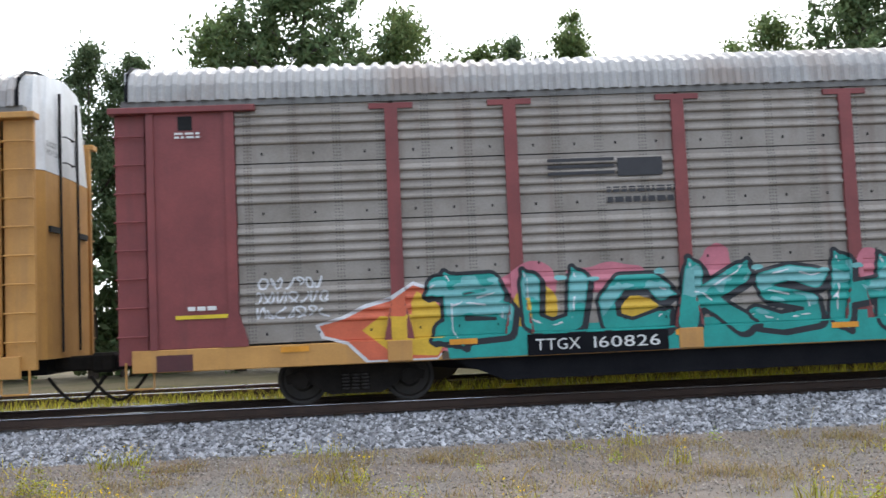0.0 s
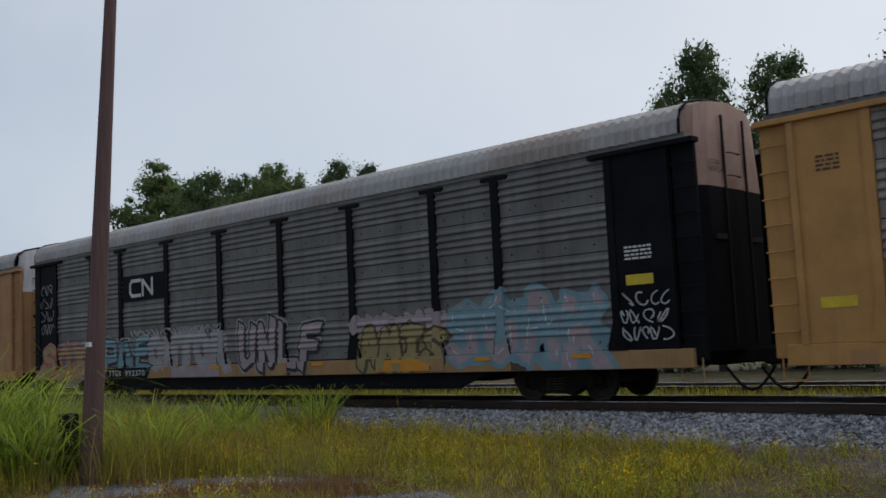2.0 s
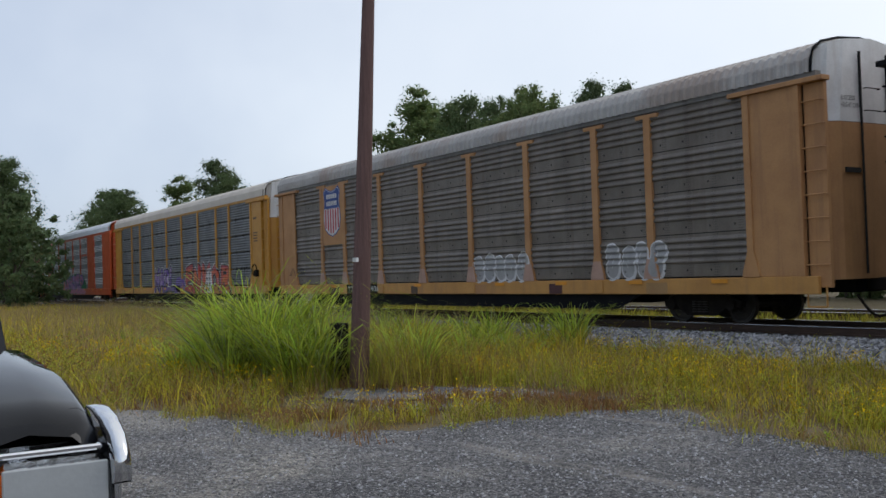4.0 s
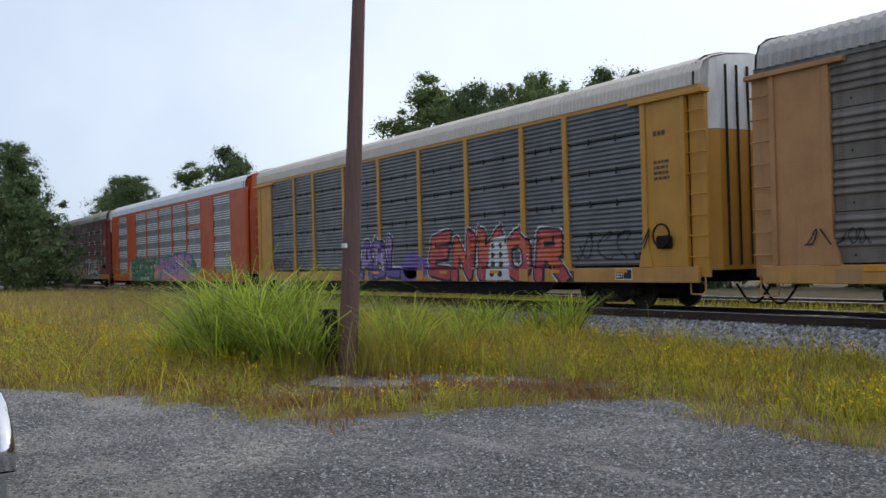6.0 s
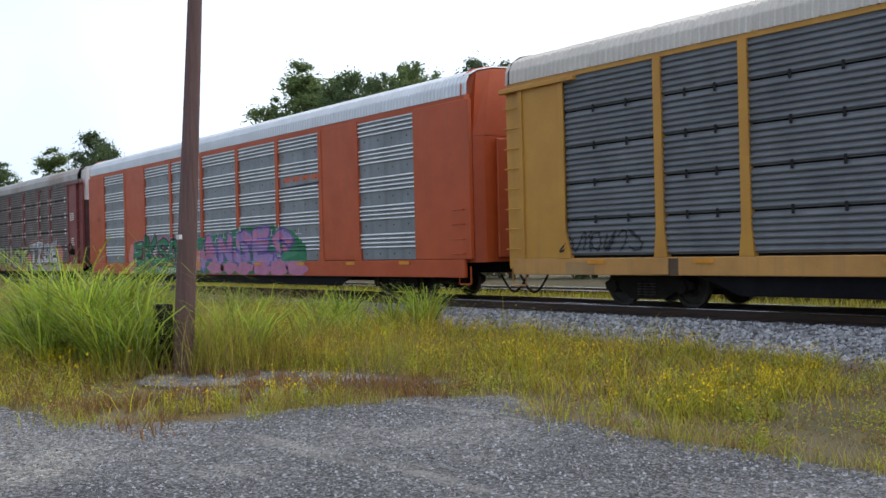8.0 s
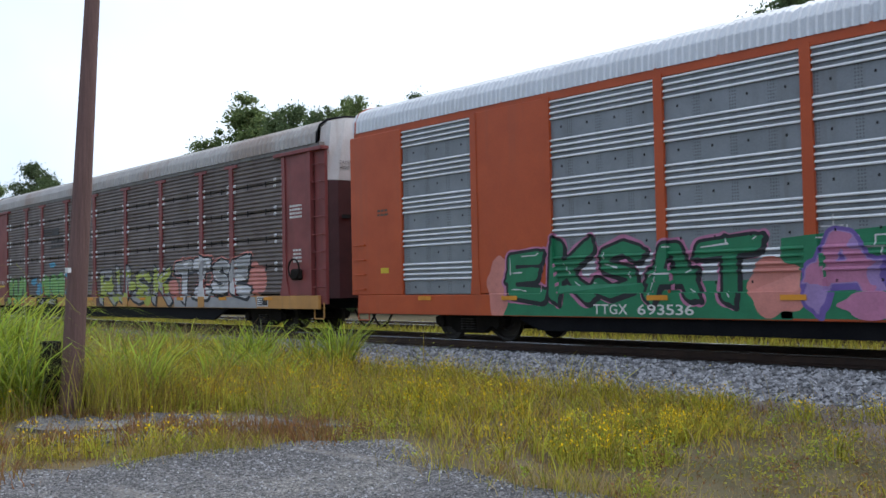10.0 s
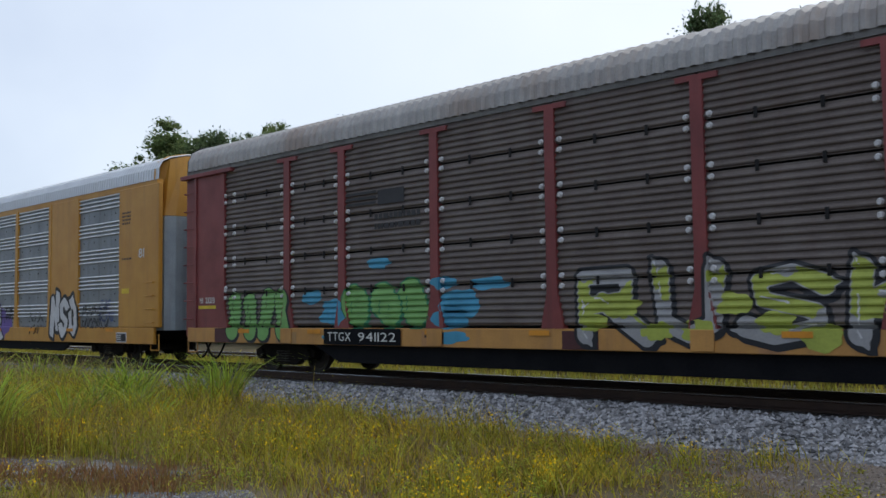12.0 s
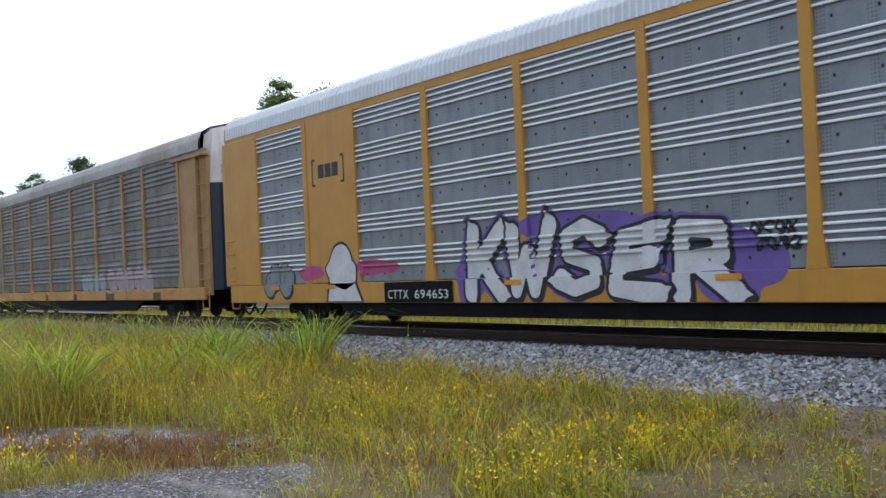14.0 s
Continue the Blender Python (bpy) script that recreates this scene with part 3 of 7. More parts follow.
                    pb = plate(bmesh.new(), [(p0 - flare, z0), (p1 + flare, z0), (p1 + flare * 0.9, z0 + 0.12), (p1, z0 + 0.55), (p1, z1), (p0, z1), (p0, z0 + 0.55), (p0 - flare * 0.9, z0 + 0.12)], ym0, ym1)
                    part("corner_post", pb, paint, car)
            else:
                a, b = sorted((x0, x1))
                box(bm, a, b, min(side * 1.6, side * 1.47), max(side * 1.6, side * 1.47), DECK - 0.02, EAVE, 0.02)
            part("end_panel", bm, paint, car)
            if spec["ladder"]:
                bm = bmesh.new()
                a, b = sorted((x0 + sx * 0.02, x0 + sx * 0.5))
                yl0, yl1 = sorted((side * 1.5, side * 1.4))
                box(bm, a, b, yl0, yl1, DECK - 0.25, EAVE - 0.1, 0.01)
                part("ladder_plate", bm, spec.get("ladder_paint", paint), car)
                for k in range(8):
                    z = DECK + 0.2 + k * 0.46
                    rg = [(a, side * 1.49, z), (a, side * 1.57, z), (a + 0.02, side * 1.59, z), (b - 0.02, side * 1.59, z), (b, side * 1.57, z), (b, side * 1.49, z)]
                    part("rung", bend(bmesh.new(), rg, 0.015), spec.get("ladder_paint", paint), car)
                bm = bmesh.new()
                a, b = sorted((x0 - sx * 0.05, x1 + sx * 0.35))
                yb0, yb1 = sorted((side * 1.66, side * 1.4))
                box(bm, a, b, yb0, yb1, EAVE - 0.10, EAVE, 0.01)
                part("end_beam", bm, paint, car)
        # the closed end doors, rounded at the corners, with the gable above them
        bm = bmesh.new()
        sec = [(x0 + sx * 0.45, -1.46), (x0 + sx * 0.12, -1.36), (x0 - sx * 0.02, -1.1), (x0 - sx * 0.06, 0.0), (x0 - sx * 0.02, 1.1), (x0 + sx * 0.12, 1.36), (x0 + sx * 0.45, 1.46)]
        loft(bm, [[(x, y, z) for x, y in sec] for z in (DECK - 0.1, 4.05)])
        part("end_door", bm, spec["door"], car)
        bm = bmesh.new()
        top = [(x0 + sx * 0.3, -1.40, EAVE + 0.53), (x0 + sx * 0.12, -1.2, EAVE + 0.69), (x0 + sx * 0.04, -0.8, EAVE + 0.79), (x0, 0, EAVE + 0.86), (x0 + sx * 0.04, 0.8, EAVE + 0.79), (x0 + sx * 0.12, 1.2, EAVE + 0.69), (x0 + sx * 0.3, 1.40, EAVE + 0.53)]
        loft(bm, [[(x, y, 4.06) for x, y in sec], top])
        loft(bm, [top, [(x0 + sx * 0.6, y * 1.02, z + 0.02) for x, y, z in top]])
        part("gable", bm, spec["gable"], car)
        # the dark weather strip along the roof's end
        bm = bmesh.new()
        pts = [(x0 + sx * 0.24, y, z) for y, z in ((-1.59, EAVE + 0.1), (-1.575, EAVE + 0.37), (-1.48, EAVE + 0.58), (-1.22, EAVE + 0.745), (-0.7, EAVE + 0.865), (0, EAVE + 0.92), (0.7, EAVE + 0.865), (1.22, EAVE + 0.745), (1.48, EAVE + 0.58), (1.575, EAVE + 0.37), (1.59, EAVE + 0.1))]
        part("roof_end_strip", bend(bm, pts, 0.03), "black" if spec["ladder"] else paint, car)
        # coupler, step and hose
        bm = bmesh.new()
        box(bm, min(x0 + sx * 0.3, x0 - sx * 0.62), max(x0 + sx * 0.3, x0 - sx * 0.62), -0.11, 0.11, 0.70, 0.96, 0.03)
        box(bm, min(x0 - sx * 0.42, x0 - sx * 0.66), max(x0 - sx * 0.42, x0 - sx * 0.66), -0.2, 0.2, 0.66, 1.0, 0.05)
        part("coupler", bm, "dark", car)
        bm = bmesh.new()
        xs = x0 + sx * 0.35
        st = [(xs - 0.22, -1.5, DECK - 0.2), (xs - 0.22, -1.5, 0.44), (xs - 0.2, -1.5, 0.42), (xs + 0.2, -1.5, 0.42), (xs + 0.22, -1.5, 0.44), (xs + 0.22, -1.5, DECK - 0.2)]
        part("step", bend(bm, st, 0.018), spec["sill"], car)
        bm = bmesh.new()
        pts = [Vector((x0 + sx * 0.2 - sx * 0.95 * k / 8, -0.45, 0.62 - 0.42 * math.sin(math.pi * k / 8))) for k in range(9)]
        part("brake_hose", bend(bm, pts, 0.028, 8), "dark", car)
    wheels = []
    for x in (3.75, BODY - 3.75):
        wheels += truck_parts(car, x)
    return car, wheels


# ---- ground ----
def lie(x, y):
    """The ground's height: the lot rises a little towards the camera."""
    k = min(1, max(0, (9 - y) / 6)) * min(1, max(0, (x + 11) / 8))
    return GROUND + 0.17 * k


def sheet_ground():
    """One sheet to the horizon, finer near the camera."""
    xs = sorted(set([-2500, -900, -400] + list(np.arange(-200, 60, 5.0)) + list(np.arange(-40, 20, 1.0)) + [120, 300, 900, 2500]))
    ys = sorted(set([-2500, -600, -100, -30] + list(np.arange(-12, 14, 0.8)) + list(np.arange(14, 60, 3.0)) + [90, 300, 900, 2500]))
    verts, faces = [], []
    for y in ys:
        for x in xs:
            z = lie(x, y)
            if 9 < y < 60 and -200 < x < 60:
                z += 0.05 * noise.noise(Vector((x * 0.3, y * 0.3, 1))) - 0.01
            verts.append((x, y, z - 0.02))
    nx = len(xs)
    for j in range(len(ys) - 1):
        for i in range(nx - 1):
            a = j * nx + i
            faces.append((a, a + 1, a + nx + 1, a + nx))
    return raw("ground", verts, faces, M["soil"])


M["soil"] = material("grassy_soil", (0.12, 0.095, 0.045), (0.19, 0.145, 0.08), 0.95, 0.0, 2.7, 38, 1.0, stain=(0.09, 0.08, 0.03))
def paving(name):
    """Old asphalt: pale stones in dark binder, worn pale areas, thin cracks."""
    m = bpy.data.materials.new(name)
    m.use_nodes = True
    nt = m.node_tree
    b = nt.nodes["Principled BSDF"]
    tc = nt.nodes.new("ShaderNodeTexCoord")

    def tex(kind, **k):
        n = node(nt, kind, **k)
        nt.links.new(tc.outputs["Object"], n.inputs["Vector"])
        return n

    def ramp(src, stops):
        r = nt.nodes.new("ShaderNodeValToRGB")
        r.color_ramp.elements[0].position, r.color_ramp.elements[0].color = stops[0][0], (*stops[0][1], 1)
        r.color_ramp.elements[1].position, r.color_ramp.elements[1].color = stops[-1][0], (*stops[-1][1], 1)
        for p, c in stops[1:-1]:
            r.color_ramp.elements.new(p).color = (*c, 1)
        nt.links.new(src, r.inputs["Fac"])
        return r.outputs["Color"]

    def blend(f, a, c, mode="MIX"):
        x = nt.nodes.new("ShaderNodeMix")
        x.data_type, x.blend_type = "RGBA", mode
        for k, v in ((0, f), (6, a), (7, c)):
            if hasattr(v, "links"):
                nt.links.new(v, x.inputs[k])
            else:
                x.inputs[k].default_value = v
        return x.outputs[2]
    stone = tex("ShaderNodeTexVoronoi", Scale=75.0)
    coarse = tex("ShaderNodeTexNoise", Scale=0.55, Detail=6.0, Roughness=0.6)
    grit = tex("ShaderNodeTexNoise", Scale=38.0, Detail=4.0, Roughness=0.8)
    warp = tex("ShaderNodeTexNoise", Scale=1.3, Detail=5.0)
    base = ramp(coarse.outputs["Fac"], [(0.38, (0.07, 0.07, 0.076)), (0.50, (0.115, 0.113, 0.118)), (0.58, (0.165, 0.16, 0.155)), (0.70, (0.24, 0.225, 0.205))])
    speck = ramp(grit.outputs["Fac"], [(0.36, (0.3, 0.3, 0.31)), (0.5, (0.95, 0.95, 0.95)), (0.64, (2.5, 2.46, 2.4))])
    out = blend(1.0, base, speck, "MULTIPLY")
    lump = tex("ShaderNodeTexNoise", Scale=17.0, Detail=4.0, Roughness=0.7)
    out = blend(1.0, out, ramp(lump.outputs["Fac"], [(0.38, (0.45, 0.45, 0.46)), (0.5, (1.0, 1.0, 1.0)), (0.62, (1.8, 1.77, 1.72))]), "MULTIPLY")
    # pale sand washed into long shallow streaks
    turn = node(nt, "ShaderNodeMapping", Scale=(0.28, 1.5, 1.0), Rotation=(0, 0, 0.5))
    nt.links.new(tc.outputs["Object"], turn.inputs["Vector"])
    wash = node(nt, "ShaderNodeTexNoise", Scale=0.9, Detail=8.0, Roughness=0.68)
    nt.links.new(turn.outputs[0], wash.inputs["Vector"])
    out = blend(ramp(wash.outputs["Fac"], [(0.56, (0, 0, 0)), (0.68, (0.7, 0.7, 0.7))]), out, (0.36, 0.33, 0.29, 1))
    sp = nt.nodes.new("ShaderNodeSeparateColor")
    nt.links.new(stone.outputs["Color"], sp.inputs[0])
    pick = ramp(sp.outputs[0], [(0.86, (0, 0, 0)), (0.9, (1, 1, 1))])
    out = blend(pick, out, (0.34, 0.33, 0.31, 1))
    off = nt.nodes.new("ShaderNodeVectorMath")
    off.operation = "MULTIPLY_ADD"
    off.inputs[1].default_value = (1.1, 1.1, 0)
    nt.links.new(warp.outputs["Color"], off.inputs[0])
    nt.links.new(tc.outputs["Object"], off.inputs[2])
    crack = nt.nodes.new("ShaderNodeTexVoronoi")
    crack.feature = "DISTANCE_TO_EDGE"
    crack.inputs["Scale"].default_value = 0.17
    nt.links.new(off.outputs[0], crack.inputs["Vector"])
    line = ramp(crack.outputs["Distance"], [(0.001, (0.5, 0.5, 0.5)), (0.004, (1, 1, 1))])
    out = blend(1.0, out, line, "MULTIPLY")
    nt.links.new(out, b.inputs["Base Color"])
    b.inputs["Roughness"].default_value = 0.93
    bp = node(nt, "ShaderNodeBump", Strength=1.0, Distance=0.03)
    nt.links.new(grit.outputs["Fac"], bp.inputs["Height"])
    nt.links.new(bp.outputs[0], b.inputs["Normal"])
    return m


M["asphalt"] = paving("worn_asphalt")
M["dirt"] = material("gravelly_soil", (0.27, 0.215, 0.175), (0.15, 0.12, 0.095), 0.95, 0.0, 1.2, 45, 1.0, stain=(0.20, 0.18, 0.155))
tagged(sheet_ground(), label="rough grassy ground with bare soil patches", category="ground", kind="structure")


def slab(name, outline, z, mat, thick=0.05):
    bm = bmesh.new()
    vs = [bm.verts.new((x, y, z)) for x, y in outline]
    f = bm.faces.new(vs)
    r = bmesh.ops.extrude_face_region(bm, geom=[f])
    for v in r["geom"]:
        if isinstance(v, bmesh.types.BMVert):
            v.co.z -= thick
    bmesh.ops.recalc_face_normals(bm, faces=bm.faces)
    return part(name, bm, mat, None)


def ragged(points, step=0.5, amount=0.12, seed=1):
    """An outline with an uneven edge."""
    out = []
    n = len(points)
    for i in range(n):
        a, b = Vector(points[i]), Vector(points[(i + 1) % n])
        k = max(1, int((b - a).length / step)) if (b - a).length < 40 else 1
        for j in range(k):
            p = a.lerp(b, j / k)
            d = noise.noise_vector(Vector((p.x * 1.7, p.y * 1.7, seed)))
            out.append((p.x + d.x * amount, p.y + d.y * amount))
    return out


LOT = [(-60, -3), (-40, -2), (-22, 0.0), (-16.5, 1.5), (-15.9, 2.4), (-13.8, 3.3), (-11.9, 3.9), (-10.7, 4.2), (-10.0, 5.0), (-10.2, 6.1), (-9.8, 7.5), (-9.0, 8.4), (-7.4, 7.7), (-5.8, 7.5), (-4.6, 7.7), (-2, 7.6), (2, 7.4), (8, 7.4), (20, 7.4), (20, -30), (-60, -30)]
lot = slab("parking_lot", ragged(LOT, 0.18, 0.34), GROUND + 0.02, "asphalt")
bm = bmesh.new()
bm.from_mesh(lot.data)
for axis, values in (((1, 0, 0), np.arange(-12, 1, 1.0)), ((0, 1, 0), np.arange(-5, 9, 1.0))):
    for v in values:
        bmesh.ops.bisect_plane(bm, geom=bm.verts[:] + bm.edges[:] + bm.faces[:], plane_co=Vector(axis) * v, plane_no=axis)
for v in bm.verts:
    v.co.z += lie(v.co.x, v.co.y) - GROUND
bm.to_mesh(lot.data)
bm.free()
tagged(lot, label="cracked grey asphalt parking lot with loose gravel", category="parking lot", kind="structure")

VERGE = [(-13.5, 14.0), (-9.5, 13.5), (-6.0, 12.9), (-4.2, 11.6), (-3.0, 10.2), (0.0, 9.2), (20.0, 8.8), (20.0, 14.9), (-13.5, 14.6)]


def verge():
    """Bare soil that comes up out of the grass with an uneven edge."""
    xs, ys = np.arange(-14, 20.1, 0.3), np.arange(8.2, 15.0, 0.2)
    verts = []
    for y in ys:
        for x in xs:
            low = float(np.interp(x, [p[0] for p in VERGE[:7]], [p[1] for p in VERGE[:7]]))
            n = noise.noise(Vector((x * 0.9, y * 0.9, 4))) + 0.6 * noise.noise(Vector((x * 2.3, y * 2.3, 9)))
            verts.append((x, y, GROUND + max(-0.12, min(0.022, (y - low) * 0.06 + 0.045 * n - 0.015)) + 0.012 * n))
    nx = len(xs)
    faces = [(j * nx + i, j * nx + i + 1, (j + 1) * nx + i + 1, (j + 1) * nx + i) for j in range(len(ys) - 1) for i in range(nx - 1)]
    return raw("gravel_verge", verts, faces, "dirt")


tagged(verge(), label="bare brown gravelly soil along the track", category="verge", kind="structure")

# ---- track ----
bm = bmesh.new()
sec = [(-3.7, GROUND - 0.06), (-3.1, GROUND + 0.04), (-1.85, -0.27), (-1.45, -0.21), (1.5, -0.20), (2.15, -0.24), (3.1, GROUND + 0.03), (3.6, GROUND - 0.05)]
xs = np.concatenate([np.arange(-300, -60, 6.0), np.arange(-60, 30, 0.5), np.arange(30, 120, 6.0)])
loft(bm, [[(x, TRACK + y + 0.10 * noise.noise(Vector((x * 0.5, i, 3))), z + 0.03 * noise.noise(Vector((x * 1.3, i * 2, 0)))) for i, (y, z) in enumerate(sec)] for x in xs])
tagged(part("ballast_bed", bm, "ballast", None), label="grey crushed stone bed under the railway track", category="ballast", kind="structure")


def rail(x0, x1, y, z=0.0):
    e = empty("rail", pose(0, 0, 0), label="rusty steel rail with a polished running surface", category="rail", group="rails")
    half = [(0.07, -0.185), (0.07, -0.165), (0.012, -0.14), (0.010, -0.05), (0.036, -0.035), (0.036, -0.006)]
    s = [(-a, b) for a, b in half] + [(a, b) for a, b in half[::-1]]
    bm = bmesh.new()
    loft(bm, [[(x, y + a, z + b) for a, b in s] for x in (x0, x1)], True)
    part("rail_body", bm, "rail_side", e)
    bm = bmesh.new()
    loft(bm, [[(x, y + a, z + b) for a, b in ((-0.038, -0.022), (-0.034, -0.010), (-0.022, -0.001), (0.0, 0.002), (0.022, -0.001), (0.034, -0.010), (0.038, -0.022))] for x in (x0, x1)])
    part("rail_head", bm, "rail_top", e, "polished rail head")


for y in (-0.755, 0.755):
    rail(-300, 120, TRACK + y)
bm = bmesh.new()
box(bm, -0.115, 0.115, -1.3, 1.3, -0.36, -0.186, 0.012)
tie = tagged(part("railway_tie", bm, "tie", None), label="dark creosoted timber tie bedded in ballast", category="railway tie", group="ties of the track")
tie.matrix_basis = pose(-40, TRACK, 0)
for k in range(1, 110):
    copy_thing(tie, pose(-40 + k * 0.52, TRACK + random.uniform(-0.04, 0.04), random.uniform(-0.012, 0.0), 0, 0, random.uniform(-1, 1)))


# ---- the train ----
TEE = [4.5, 6.45, 9.25, 12.1, 14.95, 17.8, 20.65, 22.55]
FLAT = [4.5, 6.62, 9.33, 12.13, 15.0, 17.8, 20.45, 22.4]
BASE = dict(ribs="grouped", style="tee", ends=(1.95, 25.4), posts=TEE, ladder=True, smooth=False, roof="roof_grey", eave="galv_dark", sill="yellow", gable="white")
# the pale crest colour carries the bright sky light along the ribs
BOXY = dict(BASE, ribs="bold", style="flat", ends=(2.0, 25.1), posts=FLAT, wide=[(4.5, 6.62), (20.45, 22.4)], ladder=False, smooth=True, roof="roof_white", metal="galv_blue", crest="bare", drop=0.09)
SPECS = [
    dict(BASE, n=0, paint="red", metal="galv_brown", door="red_dark", label="red and grey autorack car with ribbed sides and teal graffiti"),
    dict(BASE, n=1, foot="tan_orange", paint="yellow", metal="galv_brown", door="yellow", label="yellow and grey autorack car with a shield emblem"),
    dict(BASE, n=2, paint="black", metal="galv_dark", door="black", gable="pink_rust", sill="tan", label="black-posted grey autorack car covered in faded graffiti"),
    dict(BASE, n=3, foot="pink_rust", paint="tan_orange", metal="galv_umber", door="tan_orange", label="faded yellow autorack car with a shield emblem panel"),
    dict(BASE, n=4, ribs="slotted", style="slim", paint="yellow_fresh", metal="galv_slate", door="yellow_fresh", roof="roof_cream", smooth=True, eave="yellow_fresh", label="yellow autorack car with slotted grey sides and red graffiti"),
    dict(BOXY, n=5, paint="orange", door="orange", gable="orange", sill="orange", eave="orange", label="bright orange autorack car with green and pink graffiti"),
    dict(BASE, n=6, ribs="slotted", paint="red", metal="galv_rust", door="red_dark", label="oxide red autorack car with slotted sides and green graffiti"),
    dict(BOXY, n=7, paint="yellow_fresh", door="grey", gable="yellow_fresh", sill="yellow_fresh", eave="yellow_fresh", label="yellow autorack car with blue-grey panels and white graffiti"),
    dict(BASE, n=8, style="slim", paint="tan", metal="galv_dark", door="navy", label="dull tan autorack car with dark ribbed sides"),
    dict(BASE, n=9, style="slim", paint="yellow", metal="galv_dark", door="yellow", label="weathered yellow autorack car at the train's tail"),
]

cars = []
for s in SPECS:
    cars.append(build_car(s))


# ---- pole ----
pole = empty("utility_pole", pose(-14.47, 6.67, GROUND), label="weathered brown wooden utility pole in tall grass", category="utility pole")
bm = bmesh.new()
rows = []
for k in range(25):
    z = -0.3 + k * 0.44
    r = 0.165 - 0.004 * k
    rows.append([((r + 0.006 * noise.noise(Vector((math.cos(a) * 2, math.sin(a) * 2, z)))) * math.cos(a) + 0.004 * z, r * math.sin(a) + 0.058 * z, z) for a in [2 * math.pi * j / 20 for j in range(20)]])
loft(bm, rows, True)
part("pole_shaft", bm, "pole", pole)
bm = bmesh.new()
box(bm, 0.10, 0.22, -0.10, -0.055, 2.04, 2.11)
part("pole_tag", bm, "white", pole, "small white metal tag")


# ---- trees ----
def tree_meshes(name, height, spread, leaves, seed, mat, leaf=0.26, base=0.25, conic=False, clumps=46):
    rnd = np.random.RandomState(seed)
    e = empty("tree", pose(0, 0, 0))
    bm = bmesh.new()
    top = height * 0.95
    pts = [Vector((0, 0, -0.2))]
    for k in range(1, 8):
        pts.append(Vector((rnd.uniform(-0.15, 0.15) * k * 0.3, rnd.uniform(-0.15, 0.15) * k * 0.3, top * k / 7)))
    r0 = height * 0.018
    for k, (a, b) in enumerate(zip(pts, pts[1:])):
        tube(bm, a, b, r0 * (1 - k / 7.5), r0 * (1 - (k + 1) / 7.5), 9)
    cents = []
    limbs = max(9, clumps // 22)
    for k in range(limbs):
        # a limb rises from the trunk and carries clumps that shrink towards its tip
        f = base + (0.97 - base) * ((k + rnd.uniform(0.1, 0.9)) / limbs)
        q = (f - base) / (1 - base)
        w = (1 - q) ** 0.8 + 0.05 if conic else (1 - q) ** 0.5 * min(1, 0.6 + 2 * q)
        ang, reach = k * 2.4 + rnd.uniform(-0.4, 0.4), spread * w * rnd.uniform(0.7, 1.15)
        root = pts[min(6, max(1, int(f * 6)))] * 1.0
        root.z = max(height * base * 0.6, height * f - reach * 0.7)
        tip = Vector((reach * math.cos(ang), reach * math.sin(ang), min(height, height * f + reach * rnd.uniform(0.05, 0.35))))
        tube(bm, root, tip, height * 0.006, height * 0.0012, 6)
        for j in range(clumps // limbs):
            u = rnd.uniform(0.25, 1.05)
            loose = reach * 0.34 * (1.15 - 0.6 * u)
            c = root.lerp(tip, u) + Vector((rnd.normal(0, loose), rnd.normal(0, loose), rnd.normal(0, loose * 0.7)))
            cents.append((c, height * rnd.uniform(0.03, 0.075) * (1.25 - 0.6 * u)))
    for k in range(clumps // 3):
        # clumps round the leader fill the crown's heart and top
        q = rnd.uniform(0, 1) ** 0.75
        wide = spread * (0.05 + (0.34 if conic else 0.42) * (1 - q) ** 0.7)
        cents.append((Vector((rnd.normal(0, wide), rnd.normal(0, wide), height * (base + (1 - base) * q))), height * rnd.uniform(0.03, 0.075) * (1.15 - 0.7 * q)))
    clumps = len(cents)
    part("trunk", bm, "bark", e)
    per = leaves // clumps
    N = per * clumps
    cen = np.repeat(np.array([c for c, s in cents]), per, 0)
    siz = np.repeat(np.array([s for c, s in cents]), per)
    d = rnd.normal(size=(N, 3))
    d /= np.linalg.norm(d, axis=1)[:, None]
    p = cen + d * (siz * np.minimum(np.abs(rnd.normal(0, 0.7, N)), 1.25))[:, None] * np.array([1.1, 1.1, 1.0])
    u = rnd.normal(size=(N, 3))
    u /= np.linalg.norm(u, axis=1)[:, None]
    v = np.cross(u, rnd.normal(size=(N, 3)))
    v /= np.linalg.norm(v, axis=1)[:, None]
    L = (leaf * rnd.uniform(0.6, 1.4, N))[:, None]
    quad = np.stack([p - u * L, p + v * L * 0.45, p + u * L, p - v * L * 0.45], 1).reshape(-1, 3)
    raw("crown", quad, np.arange(N * 4).reshape(-1, 4), mat, e)
    return e


broad = tree_meshes("broad", 14, 4.6, 34000, 11, "leaf_mid", 0.105, 0.2, clumps=374)
tagged(broad, label="leafy green broadleaf tree behind the railway line", category="tree", group="trees behind the track")
full = tree_meshes("full", 14, 4.8, 38000, 5, "leaf_dark", 0.105, 0.12, clumps=418)
tagged(full, label="dense dark green tree with an uneven crown", category="tree", group="trees behind the track")
pine = tree_meshes("pine", 14, 2.9, 22000, 8, "leaf_pine", 0.095, 0.40, clumps=176)
tagged(pine, label="tall pine with sparse clumps of needles", category="tree", group="trees behind the track")
spire = tree_meshes("spire", 14, 4.4, 32000, 21, "leaf_mid", 0.105, 0.15, conic=True, clumps=242)
tagged(spire, label="tall green tree with a pointed crown", category="tree", group="trees behind the track")
